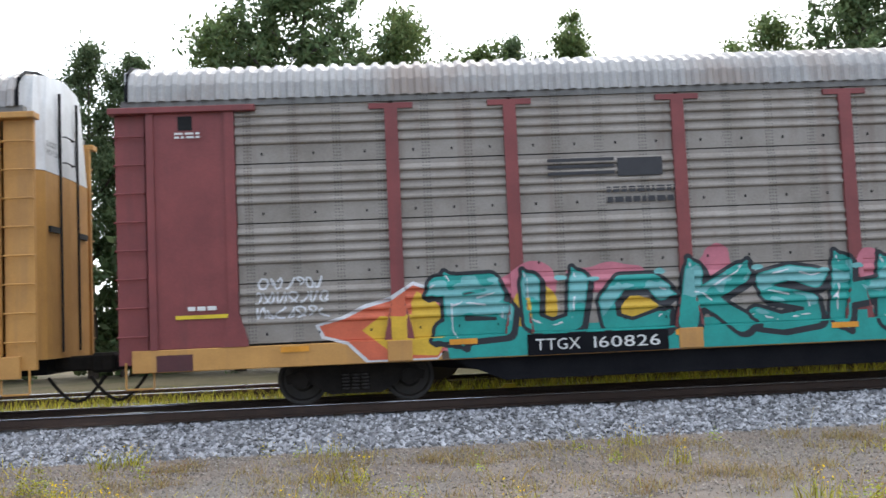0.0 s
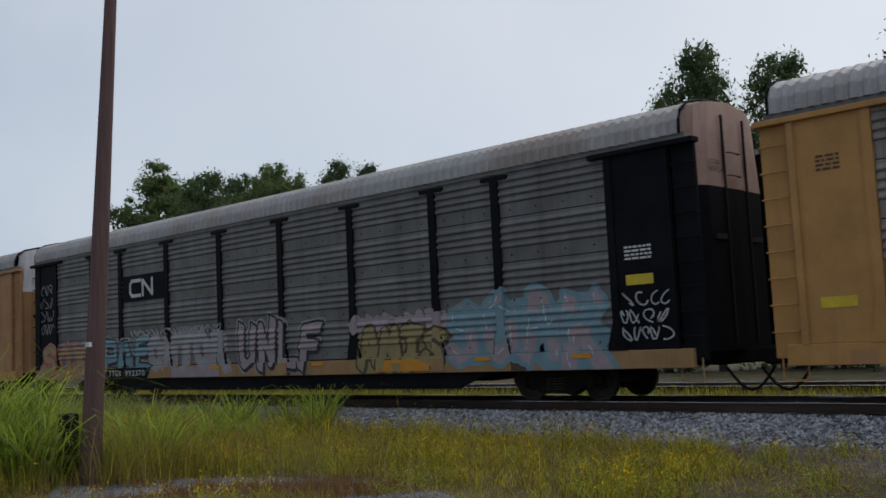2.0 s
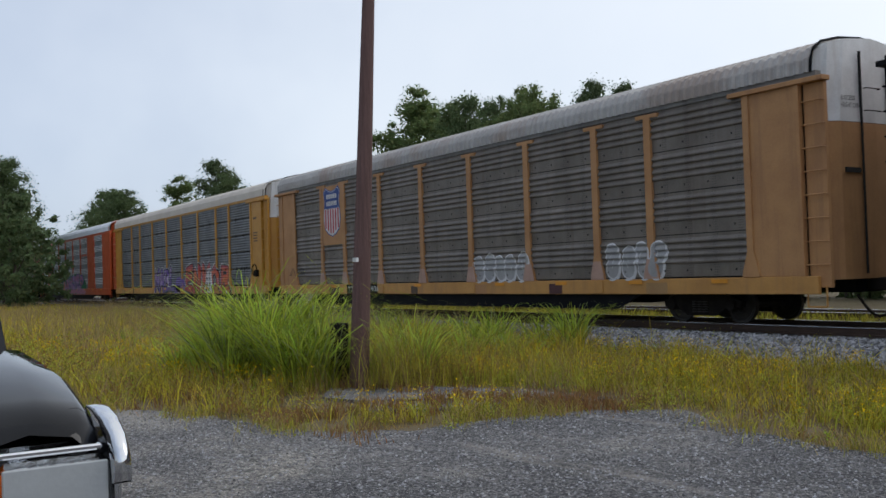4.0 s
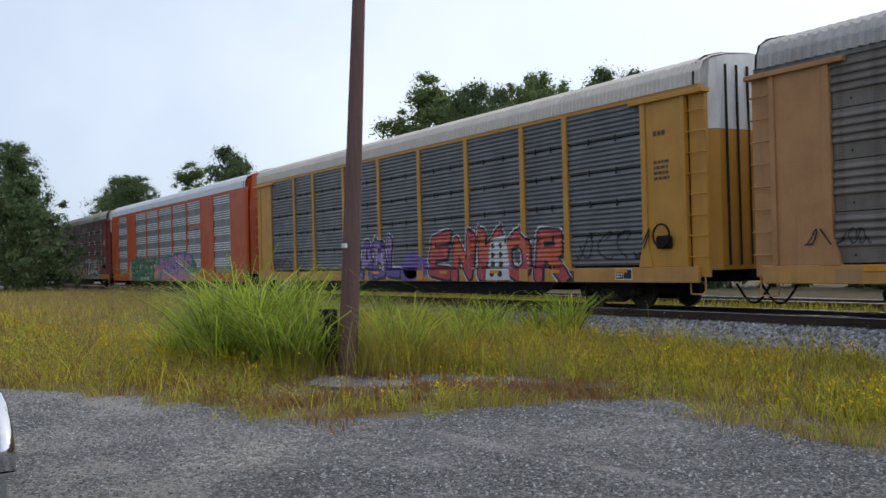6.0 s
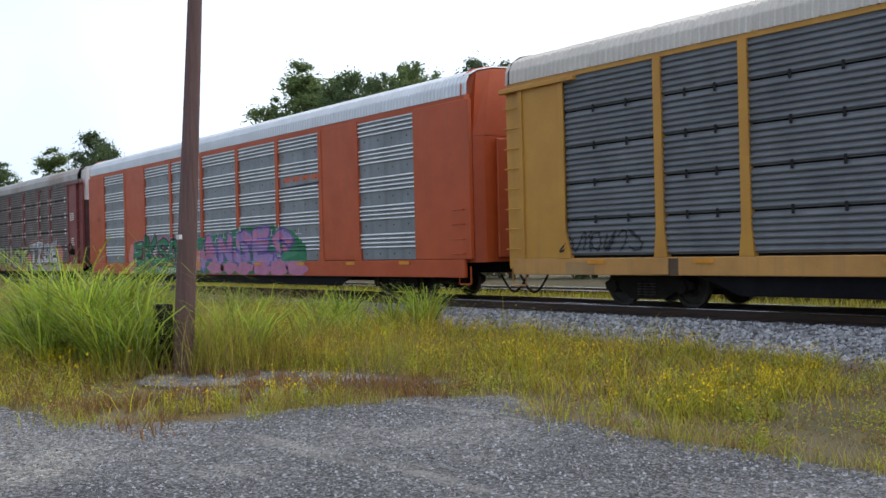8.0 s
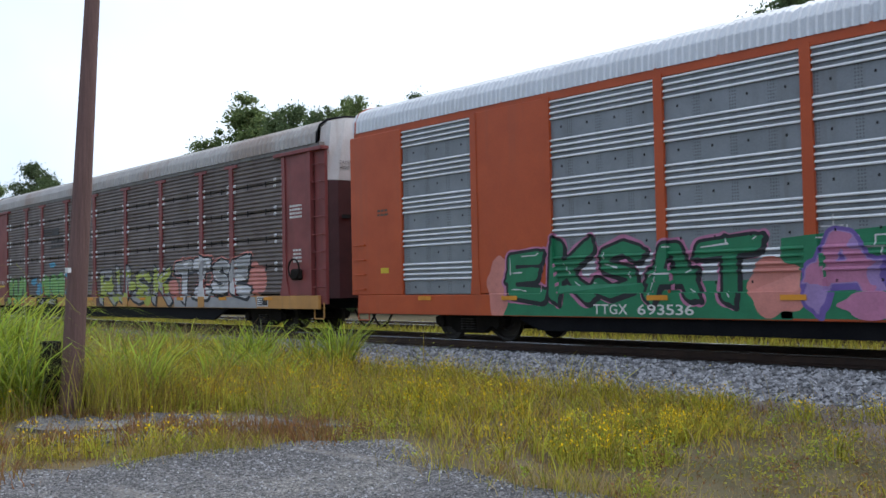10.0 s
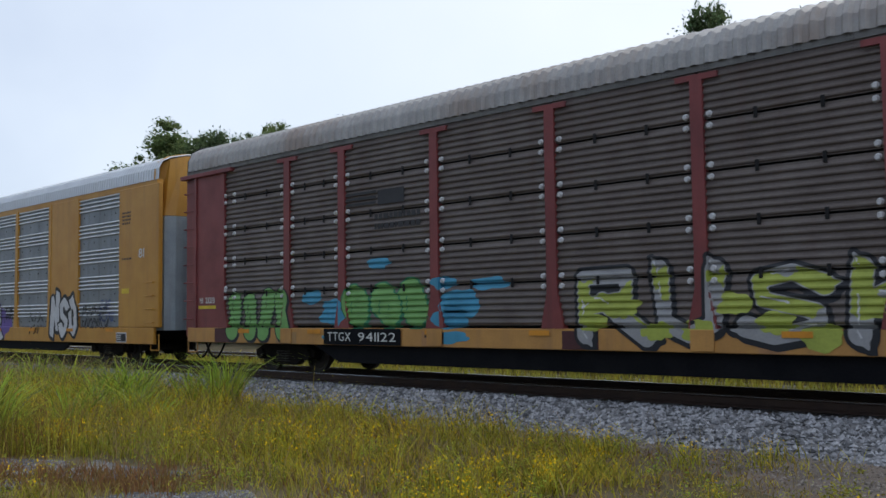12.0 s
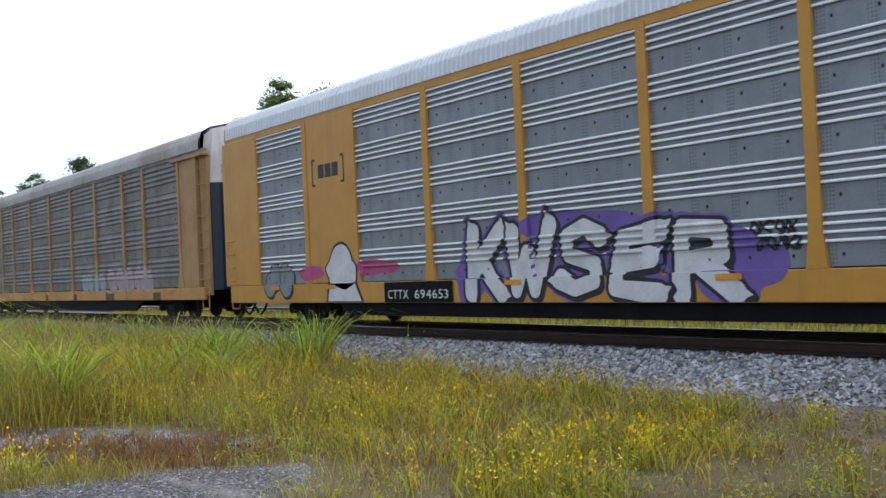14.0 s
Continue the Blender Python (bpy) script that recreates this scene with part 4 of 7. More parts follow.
bush = tree_meshes("bush", 7, 4.6, 10000, 3, "leaf_dark", 0.18, 0.04, clumps=198)
tagged(bush, label="thick dark green undergrowth at the wood's edge", category="bush", group="undergrowth behind the track")
PLACES = [(full, -3.6, 40, 17.5, 1.0), (broad, -6.5, 41, 14.6, 1.0), (broad, 0.6, 40, 14.2, 1.0), (broad, 4.6, 41, 12.9, 1.0), (spire, 7.9, 40, 13.8, 0.8), (pine, -12.2, 40, 13.0, 0.9),
          (full, -21.2, 40, 14.4, 0.75), (full, -18.0, 41, 13.4, 0.8), (broad, -24.0, 42, 13.0, 0.7), (pine, 5.7, 42, 13.3, 0.8), (broad, 16.2, 40, 13.4, 1.0), (full, 20.5, 40, 16.0, 1.1), (pine, -10.8, 41, 12.8, 0.9),
          (pine, -43.5, 40, 12.5, 0.9), (broad, -52.0, 40, 12.9, 1.0), (broad, -57.5, 41, 13.0, 1.1), (spire, -82.2, 48.5, 20.0, 1.35), (spire, -78.5, 48, 17.0, 1.25), (broad, -86, 49, 15.5, 1.0), (full, -66.6, 43.7, 16.2, 0.95), (spire, -71.5, 45.5, 16.4, 0.9), (full, -61.0, 43, 15.0, 0.95), (broad, -54.6, 41.6, 14.6, 0.9), (spire, -58, 43, 15.2, 0.8), (pine, -48, 41, 13.6, 0.9),
          (pine, -160, 55, 22.0, 1.4), (full, -152, 54, 19.0, 1.1), (spire, -124, 37.5, 15.2, 1.2), (full, -255, 60, 26, 1.5), (full, -235, 58, 24, 1.5), (full, -275, 62, 23, 1.5), (full, -84, 11.0, 12.0, 1.0), (broad, -90, 12.0, 10.5, 1.0), (bush, -76, 10.5, 8.0, 1.0)]
used = set()
for src, x, y, top, w in PLACES:
    k = (top - GROUND) / (7.2 if src is bush else 14.3 if x < -30 else 14.0)
    m = pose(x, y, GROUND, 0, 0, (x * 37) % 360) @ Matrix.Diagonal((k * w, k * w, k, 1))
    if src not in used:
        src.matrix_basis = m
        used.add(src)
    else:
        c = copy_thing(src, pose(0, 0, 0))
        c.matrix_basis = m
for k in range(34):
    x = -92 + k * 4.0
    c = copy_thing(bush, pose(0, 0, 0))
    s = random.uniform(0.75, 1.25)
    c.matrix_basis = pose(x + random.uniform(-1, 1), 41 + random.uniform(-2, 3) + (6 if x < -60 else 0), GROUND, 0, 0, k * 77) @ Matrix.Diagonal((s, s, s * random.uniform(0.9, 1.3), 1))


# ---- paint on the cars ----
def hue(name, colour, rough=0.55):
    if name not in M:
        M[name] = material(name, colour, tuple(c * 0.72 for c in colour), rough, 0.0, 2.5, 30, 0.05)
    return name


for nm, c in dict(teal=(0.012, 0.31, 0.27), teal_pale=(0.16, 0.42, 0.42), ink=(0.012, 0.014, 0.02), flame=(0.62, 0.13, 0.06), sun_yellow=(0.68, 0.42, 0.03), pink=(0.55, 0.17, 0.22), spray_white=(0.66, 0.66, 0.68),
                  spray_grey=(0.36, 0.36, 0.37), blue=(0.02, 0.06, 0.26), violet=(0.16, 0.10, 0.36), lilac=(0.36, 0.24, 0.50), crimson=(0.46, 0.07, 0.085), green=(0.02, 0.20, 0.09), lime=(0.20, 0.42, 0.12), lime_yellow=(0.42, 0.48, 0.08),
                  sky=(0.07, 0.32, 0.50), rose=(0.52, 0.20, 0.34), salmon=(0.62, 0.24, 0.20), amber=(0.72, 0.30, 0.02), shield_red=(0.50, 0.03, 0.05), magenta=(0.46, 0.07, 0.22), faded_pink=(0.40, 0.32, 0.34), faded_ochre=(0.36, 0.28, 0.12), faded_blue=(0.20, 0.33, 0.38), decal_yellow=(0.75, 0.55, 0.03), brown_ink=(0.10, 0.06, 0.035)).items():
    hue(nm, c)


def skin(spec):
    """How far out the car's near side lies at x, z."""
    pts = ribs(spec["ribs"])
    zs, ds = [p[0] for p in pts], [p[1] for p in pts]

    def depth(x, z):
        if z < DECK - 0.015:
            return NEAR
        if x < spec["ends"][0] or x > spec["ends"][1]:
            return NEAR - 0.012
        for p in spec["posts"]:
            if abs(x - p) < (0.112 if z > DECK + 0.6 else 0.112 + 0.11 * (DECK + 0.6 - z) / 0.6):
                return NEAR
        for a, b in spec.get("wide", []):
            if a < x < b:
                return PANEL - 0.055
        return PANEL - float(np.interp(z, zs, ds))
    return depth, sorted({round(z, 4) for z in zs})


def drape(bm, spec, lift):
    """Cuts a flat shape (x, z in its x, y) at the ribs and lays it on the side."""
    depth, levels = skin(spec)
    for v in bm.verts:
        v.co.y = max(v.co.y, SILL - spec.get("drop", 0) + 0.012)
    lo, hi = min(v.co.y for v in bm.verts), max(v.co.y for v in bm.verts)
    xl, xh = min(v.co.x for v in bm.verts), max(v.co.x for v in bm.verts)
    cuts = [((0, z, 0), (0, 1, 0)) for z in levels + [DECK - 0.016] if lo < z < hi]
    for p in spec["posts"]:
        cuts += [((p + d, 0, 0), (1, 0, 0)) for d in (-0.222, -0.114, -0.11, 0.11, 0.114, 0.222) if xl < p + d < xh]
    for co, no in cuts:
        bmesh.ops.bisect_plane(bm, geom=bm.verts[:] + bm.edges[:] + bm.faces[:], plane_co=co, plane_no=no)
    for v in bm.verts:
        x, z = v.co.x, v.co.y
        v.co = (x, depth(x, z) - lift, z)
    return bm


def glyph(text, bold=0.0):
    cu = bpy.data.curves.new("letters", "FONT")
    cu.body, cu.offset, cu.resolution_u = text, bold, 3
    ob = bpy.data.objects.new("letters", cu)
    me = bpy.data.meshes.new_from_object(ob)
    co = np.array([v.co[:2] for v in me.vertices])
    fs = [tuple(p.vertices) for p in me.polygons]
    bpy.data.objects.remove(ob)
    bpy.data.meshes.remove(me)
    bpy.data.curves.remove(cu)
    return co, fs


def letters_into(bm, text, x0, x1, z0, z1, bold, seed=0, wild=0.0, grow=0.0):
    """Letters that fill a box, one beside the other, each a little askew."""
    rnd = random.Random(seed)
    glyphs = [None if ch == " " else glyph(ch, 0.0) for ch in text]
    fat = [None if ch == " " else glyph(ch, bold) for ch in text]
    widths = [0.35 if g is None else float(np.ptp(g[0][:, 0])) + 0.10 for g in glyphs]
    total, x = sum(widths), x0
    for g, gf, w in zip(glyphs, fat, widths):
        cell = (x1 - x0) * w / total
        tilt, up, tall = rnd.uniform(-1, 1) * wild, rnd.uniform(-1, 1) * wild * 0.25, 1 + rnd.uniform(-1, 1) * wild * 0.4
        if g is not None:
            lo, hi = g[0].min(0), g[0].max(0)
            co = (gf[0] - lo) / (hi - lo)
            h = (z1 - z0) * tall
            vs = []
            for u, v in co:
                fr = (w - 0.10) / w
                px = x + cell * ((1 - fr) / 2 + fr * u) + (v - 0.5) * tilt * cell * 0.5
                pz = z0 + (v + up) * h
                vs.append(bm.verts.new((px, pz, 0)))
            for f in gf[1]:
                try:
                    bm.faces.new([vs[i] for i in f])
                except ValueError:
                    pass
        x += cell
    return bm


def blob(bm, cx, cz, rx, rz, seed=0, rough=0.18, n=36, spikes=0.0):
    vs = []
    for k in range(n):
        a = 2 * math.pi * k / n
        r = 1 + rough * noise.noise(Vector((math.cos(a) * 1.5, math.sin(a) * 1.5, seed * 3.1))) * 2 + (spikes if k % 3 == 0 else 0)
        vs.append(bm.verts.new((cx + rx * r * math.cos(a), cz + rz * r * math.sin(a), 0)))
    bm.faces.new(vs)
    return bm


def poly(bm, pts):
    bm.faces.new([bm.verts.new((x, z, 0)) for x, z in pts])
    return bm


def stroke(bm, pts, w):
    """A line of even width."""
    for (xa, za), (xb, zb) in zip(pts, pts[1:]):
        d = Vector((xb - xa, zb - za))
        if d.length < 1e-6:
            continue
        n = Vector((-d.y, d.x)).normalized() * w / 2
        e = d.normalized() * w * 0.3
        poly(bm, [(xa - e.x + n.x, za - e.y + n.y), (xa - e.x - n.x, za - e.y - n.y), (xb + e.x - n.x, zb + e.y - n.y), (xb + e.x + n.x, zb + e.y + n.y)])
    return bm


def scribble(bm, x0, x1, z0, z1, rows, seed, w=0.03):
    """Quick, unreadable handwriting in loops."""
    rnd = random.Random(seed)
    h = (z1 - z0) / rows
    for r in range(rows):
        x, zb = x0 + rnd.uniform(0, 0.1), z1 - (r + 1) * h
        while x < x1 - 0.1:
            cw = rnd.uniform(0.12, 0.24) * (h / 0.3)
            pts = []
            ph, a, b = rnd.uniform(0, 6), rnd.uniform(1, 2), rnd.uniform(1, 3)
            for k in range(9):
                u = k / 8
                pts.append((x + cw * (0.5 + 0.5 * math.sin(ph + a * 4 * u)), zb + h * (0.42 + 0.38 * math.sin(ph * 2 + b * 3.2 * u))))
            stroke(bm, pts, w)
            x += cw * 1.25
    return bm


def by(i):
    return cars[i][0], SPECS[i]


def graffiti(i, name, bm, colour, layer=1, label=""):
    car, spec = by(i)
    if name in ("graffiti_cloud", "graffiti_highlight", "graffiti_dots"):
        for f in bm.faces:
            one = bmesh.new()
            one.faces.new([one.verts.new(v.co) for v in f.verts])
            part(name, drape(one, spec, 0.003 + 0.0025 * layer), colour, car, label)
        bm.free()
        return
    ob = part(name, drape(bm, spec, 0.003 + 0.0025 * layer), colour, car, label)
    if name in ("scribble", "graffiti_brickwork"):
        ob["kind"] = "stuff"


def patchy(x, y, s, seed):
    """A smooth uneven field between about -0.6 and 0.6."""
    rs = np.random.RandomState(int(seed * 10))
    out = 0
    for k, w in ((1.0, 1.0), (1.9, 0.7), (3.7, 0.45), (7.1, 0.3)):
        for j in range(3):
            a, ph = rs.uniform(0, 6.28), rs.uniform(0, 6.28)
            out = out + w * np.sin((x * np.cos(a) + y * np.sin(a)) * s * k * 2.2 + ph)
    return out * 0.16


# skeletons of hand-drawn letters in a unit box
HAND = {}
HAND["A"] = [[(0.02, 0.0), (0.40, 1.0), (0.62, 1.0), (1.0, 0.0)], [(0.1, 0.36), (0.9, 0.40)]]
HAND["B"] = [[(0.12, 0.0), (0.2, 1.0)], [(-0.1, 0.95), (0.8, 0.96), (0.88, 0.68), (0.35, 0.54)], [(0.35, 0.54), (0.98, 0.42), (0.92, 0.06), (0.0, 0.02)]]
HAND["C"] = [[(1.0, 0.74), (0.82, 0.97), (0.3, 0.98), (0.06, 0.62), (0.14, 0.16), (0.5, 0.0), (0.95, 0.12)]]
HAND["E"] = [[(0.95, 0.98), (0.15, 0.9), (0.08, 0.08), (1.0, 0.0)], [(0.12, 0.52), (0.8, 0.56)]]
HAND["F"] = [[(1.0, 0.95), (0.2, 0.92), (0.1, 0.0)], [(0.15, 0.5), (0.8, 0.52)]]
HAND["H"] = [[(0.1, 0.0), (0.18, 1.05)], [(0.85, -0.05), (0.95, 1.0)], [(0.12, 0.45), (0.9, 0.58)]]
HAND["I"] = [[(0.45, 0.0), (0.55, 1.0)], [(0.1, 0.98), (0.95, 1.0)], [(0.05, 0.02), (0.9, 0.0)]]
HAND["K"] = [[(0.12, -0.02), (0.16, 1.04)], [(0.98, 1.0), (0.25, 0.45)], [(0.42, 0.58), (0.7, 0.2), (1.08, -0.06)]]
HAND["L"] = [[(0.15, 1.0), (0.1, 0.06), (1.0, 0.02)]]
HAND["M"] = [[(0.0, 0.0), (0.15, 1.0), (0.5, 0.4), (0.85, 1.0), (1.0, 0.0)]]
HAND["N"] = [[(0.08, 0.0), (0.12, 0.98), (0.85, 0.08), (0.94, 1.06)]]
HAND["O"] = [[(0.5, 1.0), (0.1, 0.78), (0.08, 0.22), (0.5, 0.0), (0.92, 0.22), (0.9, 0.78), (0.5, 1.0)]]
HAND["P"] = [[(0.12, -0.05), (0.16, 0.98), (0.9, 0.92), (0.9, 0.5), (0.2, 0.42)]]
HAND["R"] = [[(0.1, -0.04), (0.16, 0.98), (0.88, 0.94), (0.86, 0.56), (0.25, 0.46)], [(0.45, 0.48), (1.12, -0.06)]]
HAND["S"] = [[(0.98, 0.84), (0.62, 1.0), (0.14, 0.86), (0.2, 0.58), (0.86, 0.42), (0.9, 0.12), (0.4, 0.0), (0.0, 0.16)]]
HAND["T"] = [[(-0.05, 0.92), (1.05, 1.02)], [(0.55, 0.95), (0.45, -0.04)]]
HAND["U"] = [[(0.08, 1.04), (0.1, 0.2), (0.45, 0.0), (0.85, 0.16), (0.92, 1.0)]]
HAND["W"] = [[(0.0, 1.02), (0.22, 0.02), (0.5, 0.66), (0.76, 0.0), (1.02, 1.06)]]
HAND["X"] = [[(0.02, 0.0), (0.98, 1.0)], [(0.05, 1.0), (1.0, 0.0)]]


def bars_of(lines, radius, flare=0.3):
    """The limbs of a letter: ends and radii, wider towards the free ends."""
    out = []
    for pts in lines:
        n = len(pts)
        rr = [radius * (1 + flare * (k in (0, n - 1))) for k in range(n)]
        out += [(*pts[k], *pts[k + 1], rr[k], rr[k + 1]) for k in range(n - 1)]
        if pts[0] != pts[-1]:
            # each free end runs out into a point
            for (xa, za), (xb, zb) in ((pts[1], pts[0]), (pts[-2], pts[-1])):
                d = max(0.05, math.hypot(xb - xa, zb - za))
                ux, uz = (xb - xa) / d, (zb - za) / d
                out.append((xb, zb, xb + (ux - 0.6 * uz) * radius * 1.7, zb + (uz + 0.6 * ux) * radius * 1.7, radius * 1.05, 0.012))
    return out


def reach_of(limbs, X, Z):
    """Distance from the limbs' surface, negative inside."""
    best = np.full(X.shape, 9.0)
    for xa, za, xb, zb, ra, rb in limbs:
        dx, dz = xb - xa, zb - za
        u = np.clip(((X - xa) * dx + (Z - za) * dz) / max(1e-9, dx * dx + dz * dz), 0, 1)
        best = np.minimum(best, np.hypot(X - xa - u * dx, Z - za - u * dz) - ra - (rb - ra) * u)
    return best


def spray(i, name, field, colour, layer, x0, x1, z0, z1, label=""):
    """Paint on the car's side wherever the field is above nought, laid over ribs and posts."""
    car, spec = by(i)
    z0, z1, x0, x1 = max(z0, SILL - spec.get("drop", 0) + 0.01), min(z1, EAVE - 0.1), max(x0, 0.3), min(x1, BODY - 0.3)
    pts = ribs(spec["ribs"])
    zl, dl = [q[0] for q in pts], [q[1] for q in pts]
    cut = [DECK - 0.016, DECK - 0.012]
    for a in spec["posts"]:
        cut += [a - 0.114, a - 0.11, a + 0.11, a + 0.114]
    for a, b in [spec["ends"]] + spec.get("wide", []):
        cut += [a - 0.002, a + 0.002, b - 0.002, b + 0.002]
    zs = np.array(sorted({round(float(v), 4) for v in list(np.arange(z0, z1, 0.034)) + [z0, z1] + [v for v in zl + cut[:2] if z0 < v < z1]}))
    xs = np.array(sorted({round(float(v), 4) for v in list(np.arange(x0, x1, 0.034)) + [x0, x1] + [v for v in cut[2:] if x0 < v < x1]}))
    X, Z = np.meshgrid(xs, zs)
    F = field(X, Z)
    if not (F > 0).any():
        return
    D = PANEL - np.interp(Z, zl, dl)
    for a, b in spec.get("wide", []):
        D = np.where((X > a) & (X < b), PANEL - 0.055, D)
    for a in spec["posts"]:
        D = np.where(np.abs(X - a) < np.where(Z > DECK + 0.6, 0.112, 0.112 + 0.11 * (DECK + 0.6 - Z) / 0.6), NEAR, D)
    D = np.where((X < spec["ends"][0]) | (X > spec["ends"][1]), NEAR - 0.012, D)
    D = np.where(Z < DECK - 0.014, NEAR, D) - 0.003 - 0.0014 * layer
    verts, index, faces = [], {}, []

    def vert(a, b):
        key = (a, b) if a <= b else (b, a)
        if key not in index:
            u = 0.0 if a == b else F[a] / (F[a] - F[b])
            index[key] = len(verts)
            verts.append((X[a] + (X[b] - X[a]) * u, D[a] + (D[b] - D[a]) * u, Z[a] + (Z[b] - Z[a]) * u))
        return index[key]
    P = F > 0
    live = P[:-1, :-1] | P[1:, :-1] | P[:-1, 1:] | P[1:, 1:]
    for j, k in np.argwhere(live).tolist():
        ring = [(j, k), (j, k + 1), (j + 1, k + 1), (j + 1, k)]
        f = []
        for a, b in zip(ring, ring[1:] + ring[:1]):
            if P[a]:
                f.append(vert(a, a))
            if P[a] != P[b]:
                f.append(vert(a, b))
        if len(f) > 2:
            faces.append(f)
    ob = raw(name, verts, faces, colour, car)
    if label:
        ob["label"] = label
    if name in ("graffiti_shading", "graffiti_shine", "graffiti_mark"):
        ob["kind"] = "stuff"


def lay_letter(i, limbs, layer, fill, line, rim=0.05, second=None, shine=None, seed=0, label=""):
    """One sprayed letter: its dark edge, its fill, a second tone and a few thin highlights."""
    x0, x1 = min(min(q[0], q[2]) for q in limbs) - 0.4, max(max(q[0], q[2]) for q in limbs) + 0.4
    z0, z1 = min(min(q[1], q[3]) for q in limbs) - 0.4, max(max(q[1], q[3]) for q in limbs) + 0.4
    shade = [(a + 0.05, b - 0.05, c + 0.05, d - 0.05, e, f) for a, b, c, d, e, f in limbs]
    spray(i, "graffiti_outline", lambda X, Z: np.maximum(rim - reach_of(limbs, X, Z), 0.8 * rim - reach_of(shade, X, Z)), line, layer, x0, x1, z0, z1)
    spray(i, "graffiti_letter", lambda X, Z: -reach_of(limbs, X, Z), fill, layer + 1, x0, x1, z0, z1, label)
    if second:
        mid = (z0 + z1) / 2
        spray(i, "graffiti_shading", lambda X, Z: np.minimum(-reach_of(limbs, X, Z) - 0.02, 0.10 + 0.22 * patchy(X, Z, 1.6, seed + 1) - 0.35 * np.abs(Z - mid - 0.25)), second, layer + 2, x0, x1, z0, z1)
    if shine:
        rnd = random.Random(seed)
        thin = [(a - 0.04, b + 0.05, a - 0.04 + (c - a) * 0.55, b + 0.05 + (d - b) * 0.55, 0.011, 0.018) for a, b, c, d, e, f in limbs if rnd.random() < 0.55]
        if thin:
            spray(i, "graffiti_shine", lambda X, Z: np.minimum(-reach_of(thin, X, Z), -reach_of(limbs, X, Z) - 0.015), shine, layer + 3, x0, x1, z0, z1)


def throwup(i, text, x0, x1, z0, z1, fill, line, halo=None, seed=0, wild=0.22, bold=0.05, layer=1, label="", second=None, shine=None, weight=0.11):
    """A row of fat letters that lean on one another, each over the one before."""
    rnd = random.Random(seed)
    n = len(text)
    cell = (x1 - x0) / n
    letters = []
    for k, ch in enumerate(text):
        tilt, up, tall = rnd.uniform(-1, 1) * wild * 0.8, rnd.uniform(-0.3, 1) * wild * 0.3, 1 + rnd.uniform(-1, 1) * wild * 0.35
        h, w = (z1 - z0 - 2 * weight) * tall, cell * 0.86 - weight
        ax, az = x0 + k * cell + weight * 0.8, z0 + weight + up * (z1 - z0)
        lines = [[(ax + w * u + (v - 0.5) * tilt * h * 0.5 + rnd.uniform(-1, 1) * wild * 0.12, az + h * v + rnd.uniform(-1, 1) * wild * 0.12) for u, v in pts] for pts in HAND[ch]]
        letters.append(bars_of(lines, weight))
    every = [q for limbs in letters for q in limbs]
    if halo:
        spray(i, "graffiti_halo", lambda X, Z: 0.105 + 0.05 * patchy(X, Z, 1.5, seed + 3) - reach_of(every, X, Z), halo, layer, x0 - 0.5, x1 + 0.5, z0 - 0.4, z1 + 0.5)
    for k, limbs in enumerate(letters):
        lay_letter(i, limbs, layer + 1 + 4 * (k % 2), fill, line, 0.06, second, shine, seed + k, label)


def bubbles(i, x0, x1, z0, z1, n, fill, line, seed=0, layer=1):
    """Unreadable rounded letters: upright lobes over a short foot, each edged by a thin line."""
    rnd = random.Random(seed)
    w = (x1 - x0) / n
    for k in range(n):
        cx, h, r = x0 + (k + 0.5) * w, (z1 - z0) * rnd.uniform(0.88, 1.0), w * 0.44
        a, b = rnd.uniform(-0.2, 0.2) * w, rnd.uniform(-0.2, 0.2) * w
        low, high, mid = z0 + r * 0.9, z0 + h - r, z0 + h * rnd.uniform(0.4, 0.6)
        limbs = [(cx + a, high, cx, mid, r, r * 0.8), (cx, mid, cx + b, low, r * 0.75, r * 0.95)]
        lay_letter(i, limbs, layer + 2 * (k % 2), fill, line, 0.035)
        cutx = cx + rnd.uniform(-0.15, 0.15) * w
        marks = [(cutx, mid - 0.05, cutx + b * 0.5, low + r * 0.2, 0.014, 0.014), (cx + a - r * 0.3, high + 0.02, cx + a - r * 0.3, high - r * 0.7, 0.013, 0.013)]
        spray(i, "graffiti_mark", lambda X, Z: -reach_of(marks, X, Z), line, layer + 5, cx - w, cx + w, z0, z1)


def flat_text(i, text, x0, x1, z0, z1, colour, y=None, bold=0.01, name="lettering"):
    car, spec = by(i)
    yy = NEAR - 0.009 if y is None else y
    words, n, at = text.split(" "), len(text), 0
    for word in words:
        xa, xb = x0 + (x1 - x0) * at / n, x0 + (x1 - x0) * (at + len(word)) / n
        bm = letters_into(bmesh.new(), word, xa, xb, z0, z1, bold)
        for v in bm.verts:
            v.co = (v.co.x, yy, v.co.y)
        part(name, bm, colour, car)
        at += len(word) + 1


def flat_box(i, x0, x1, z0, z1, colour, y=None, name="decal", depth=0.004, label=""):
    car, spec = by(i)
    yy = NEAR - 0.002 if y is None else y
    part(name, box(bmesh.new(), x0, x1, yy - depth, yy, z0, z1), colour, car, label)


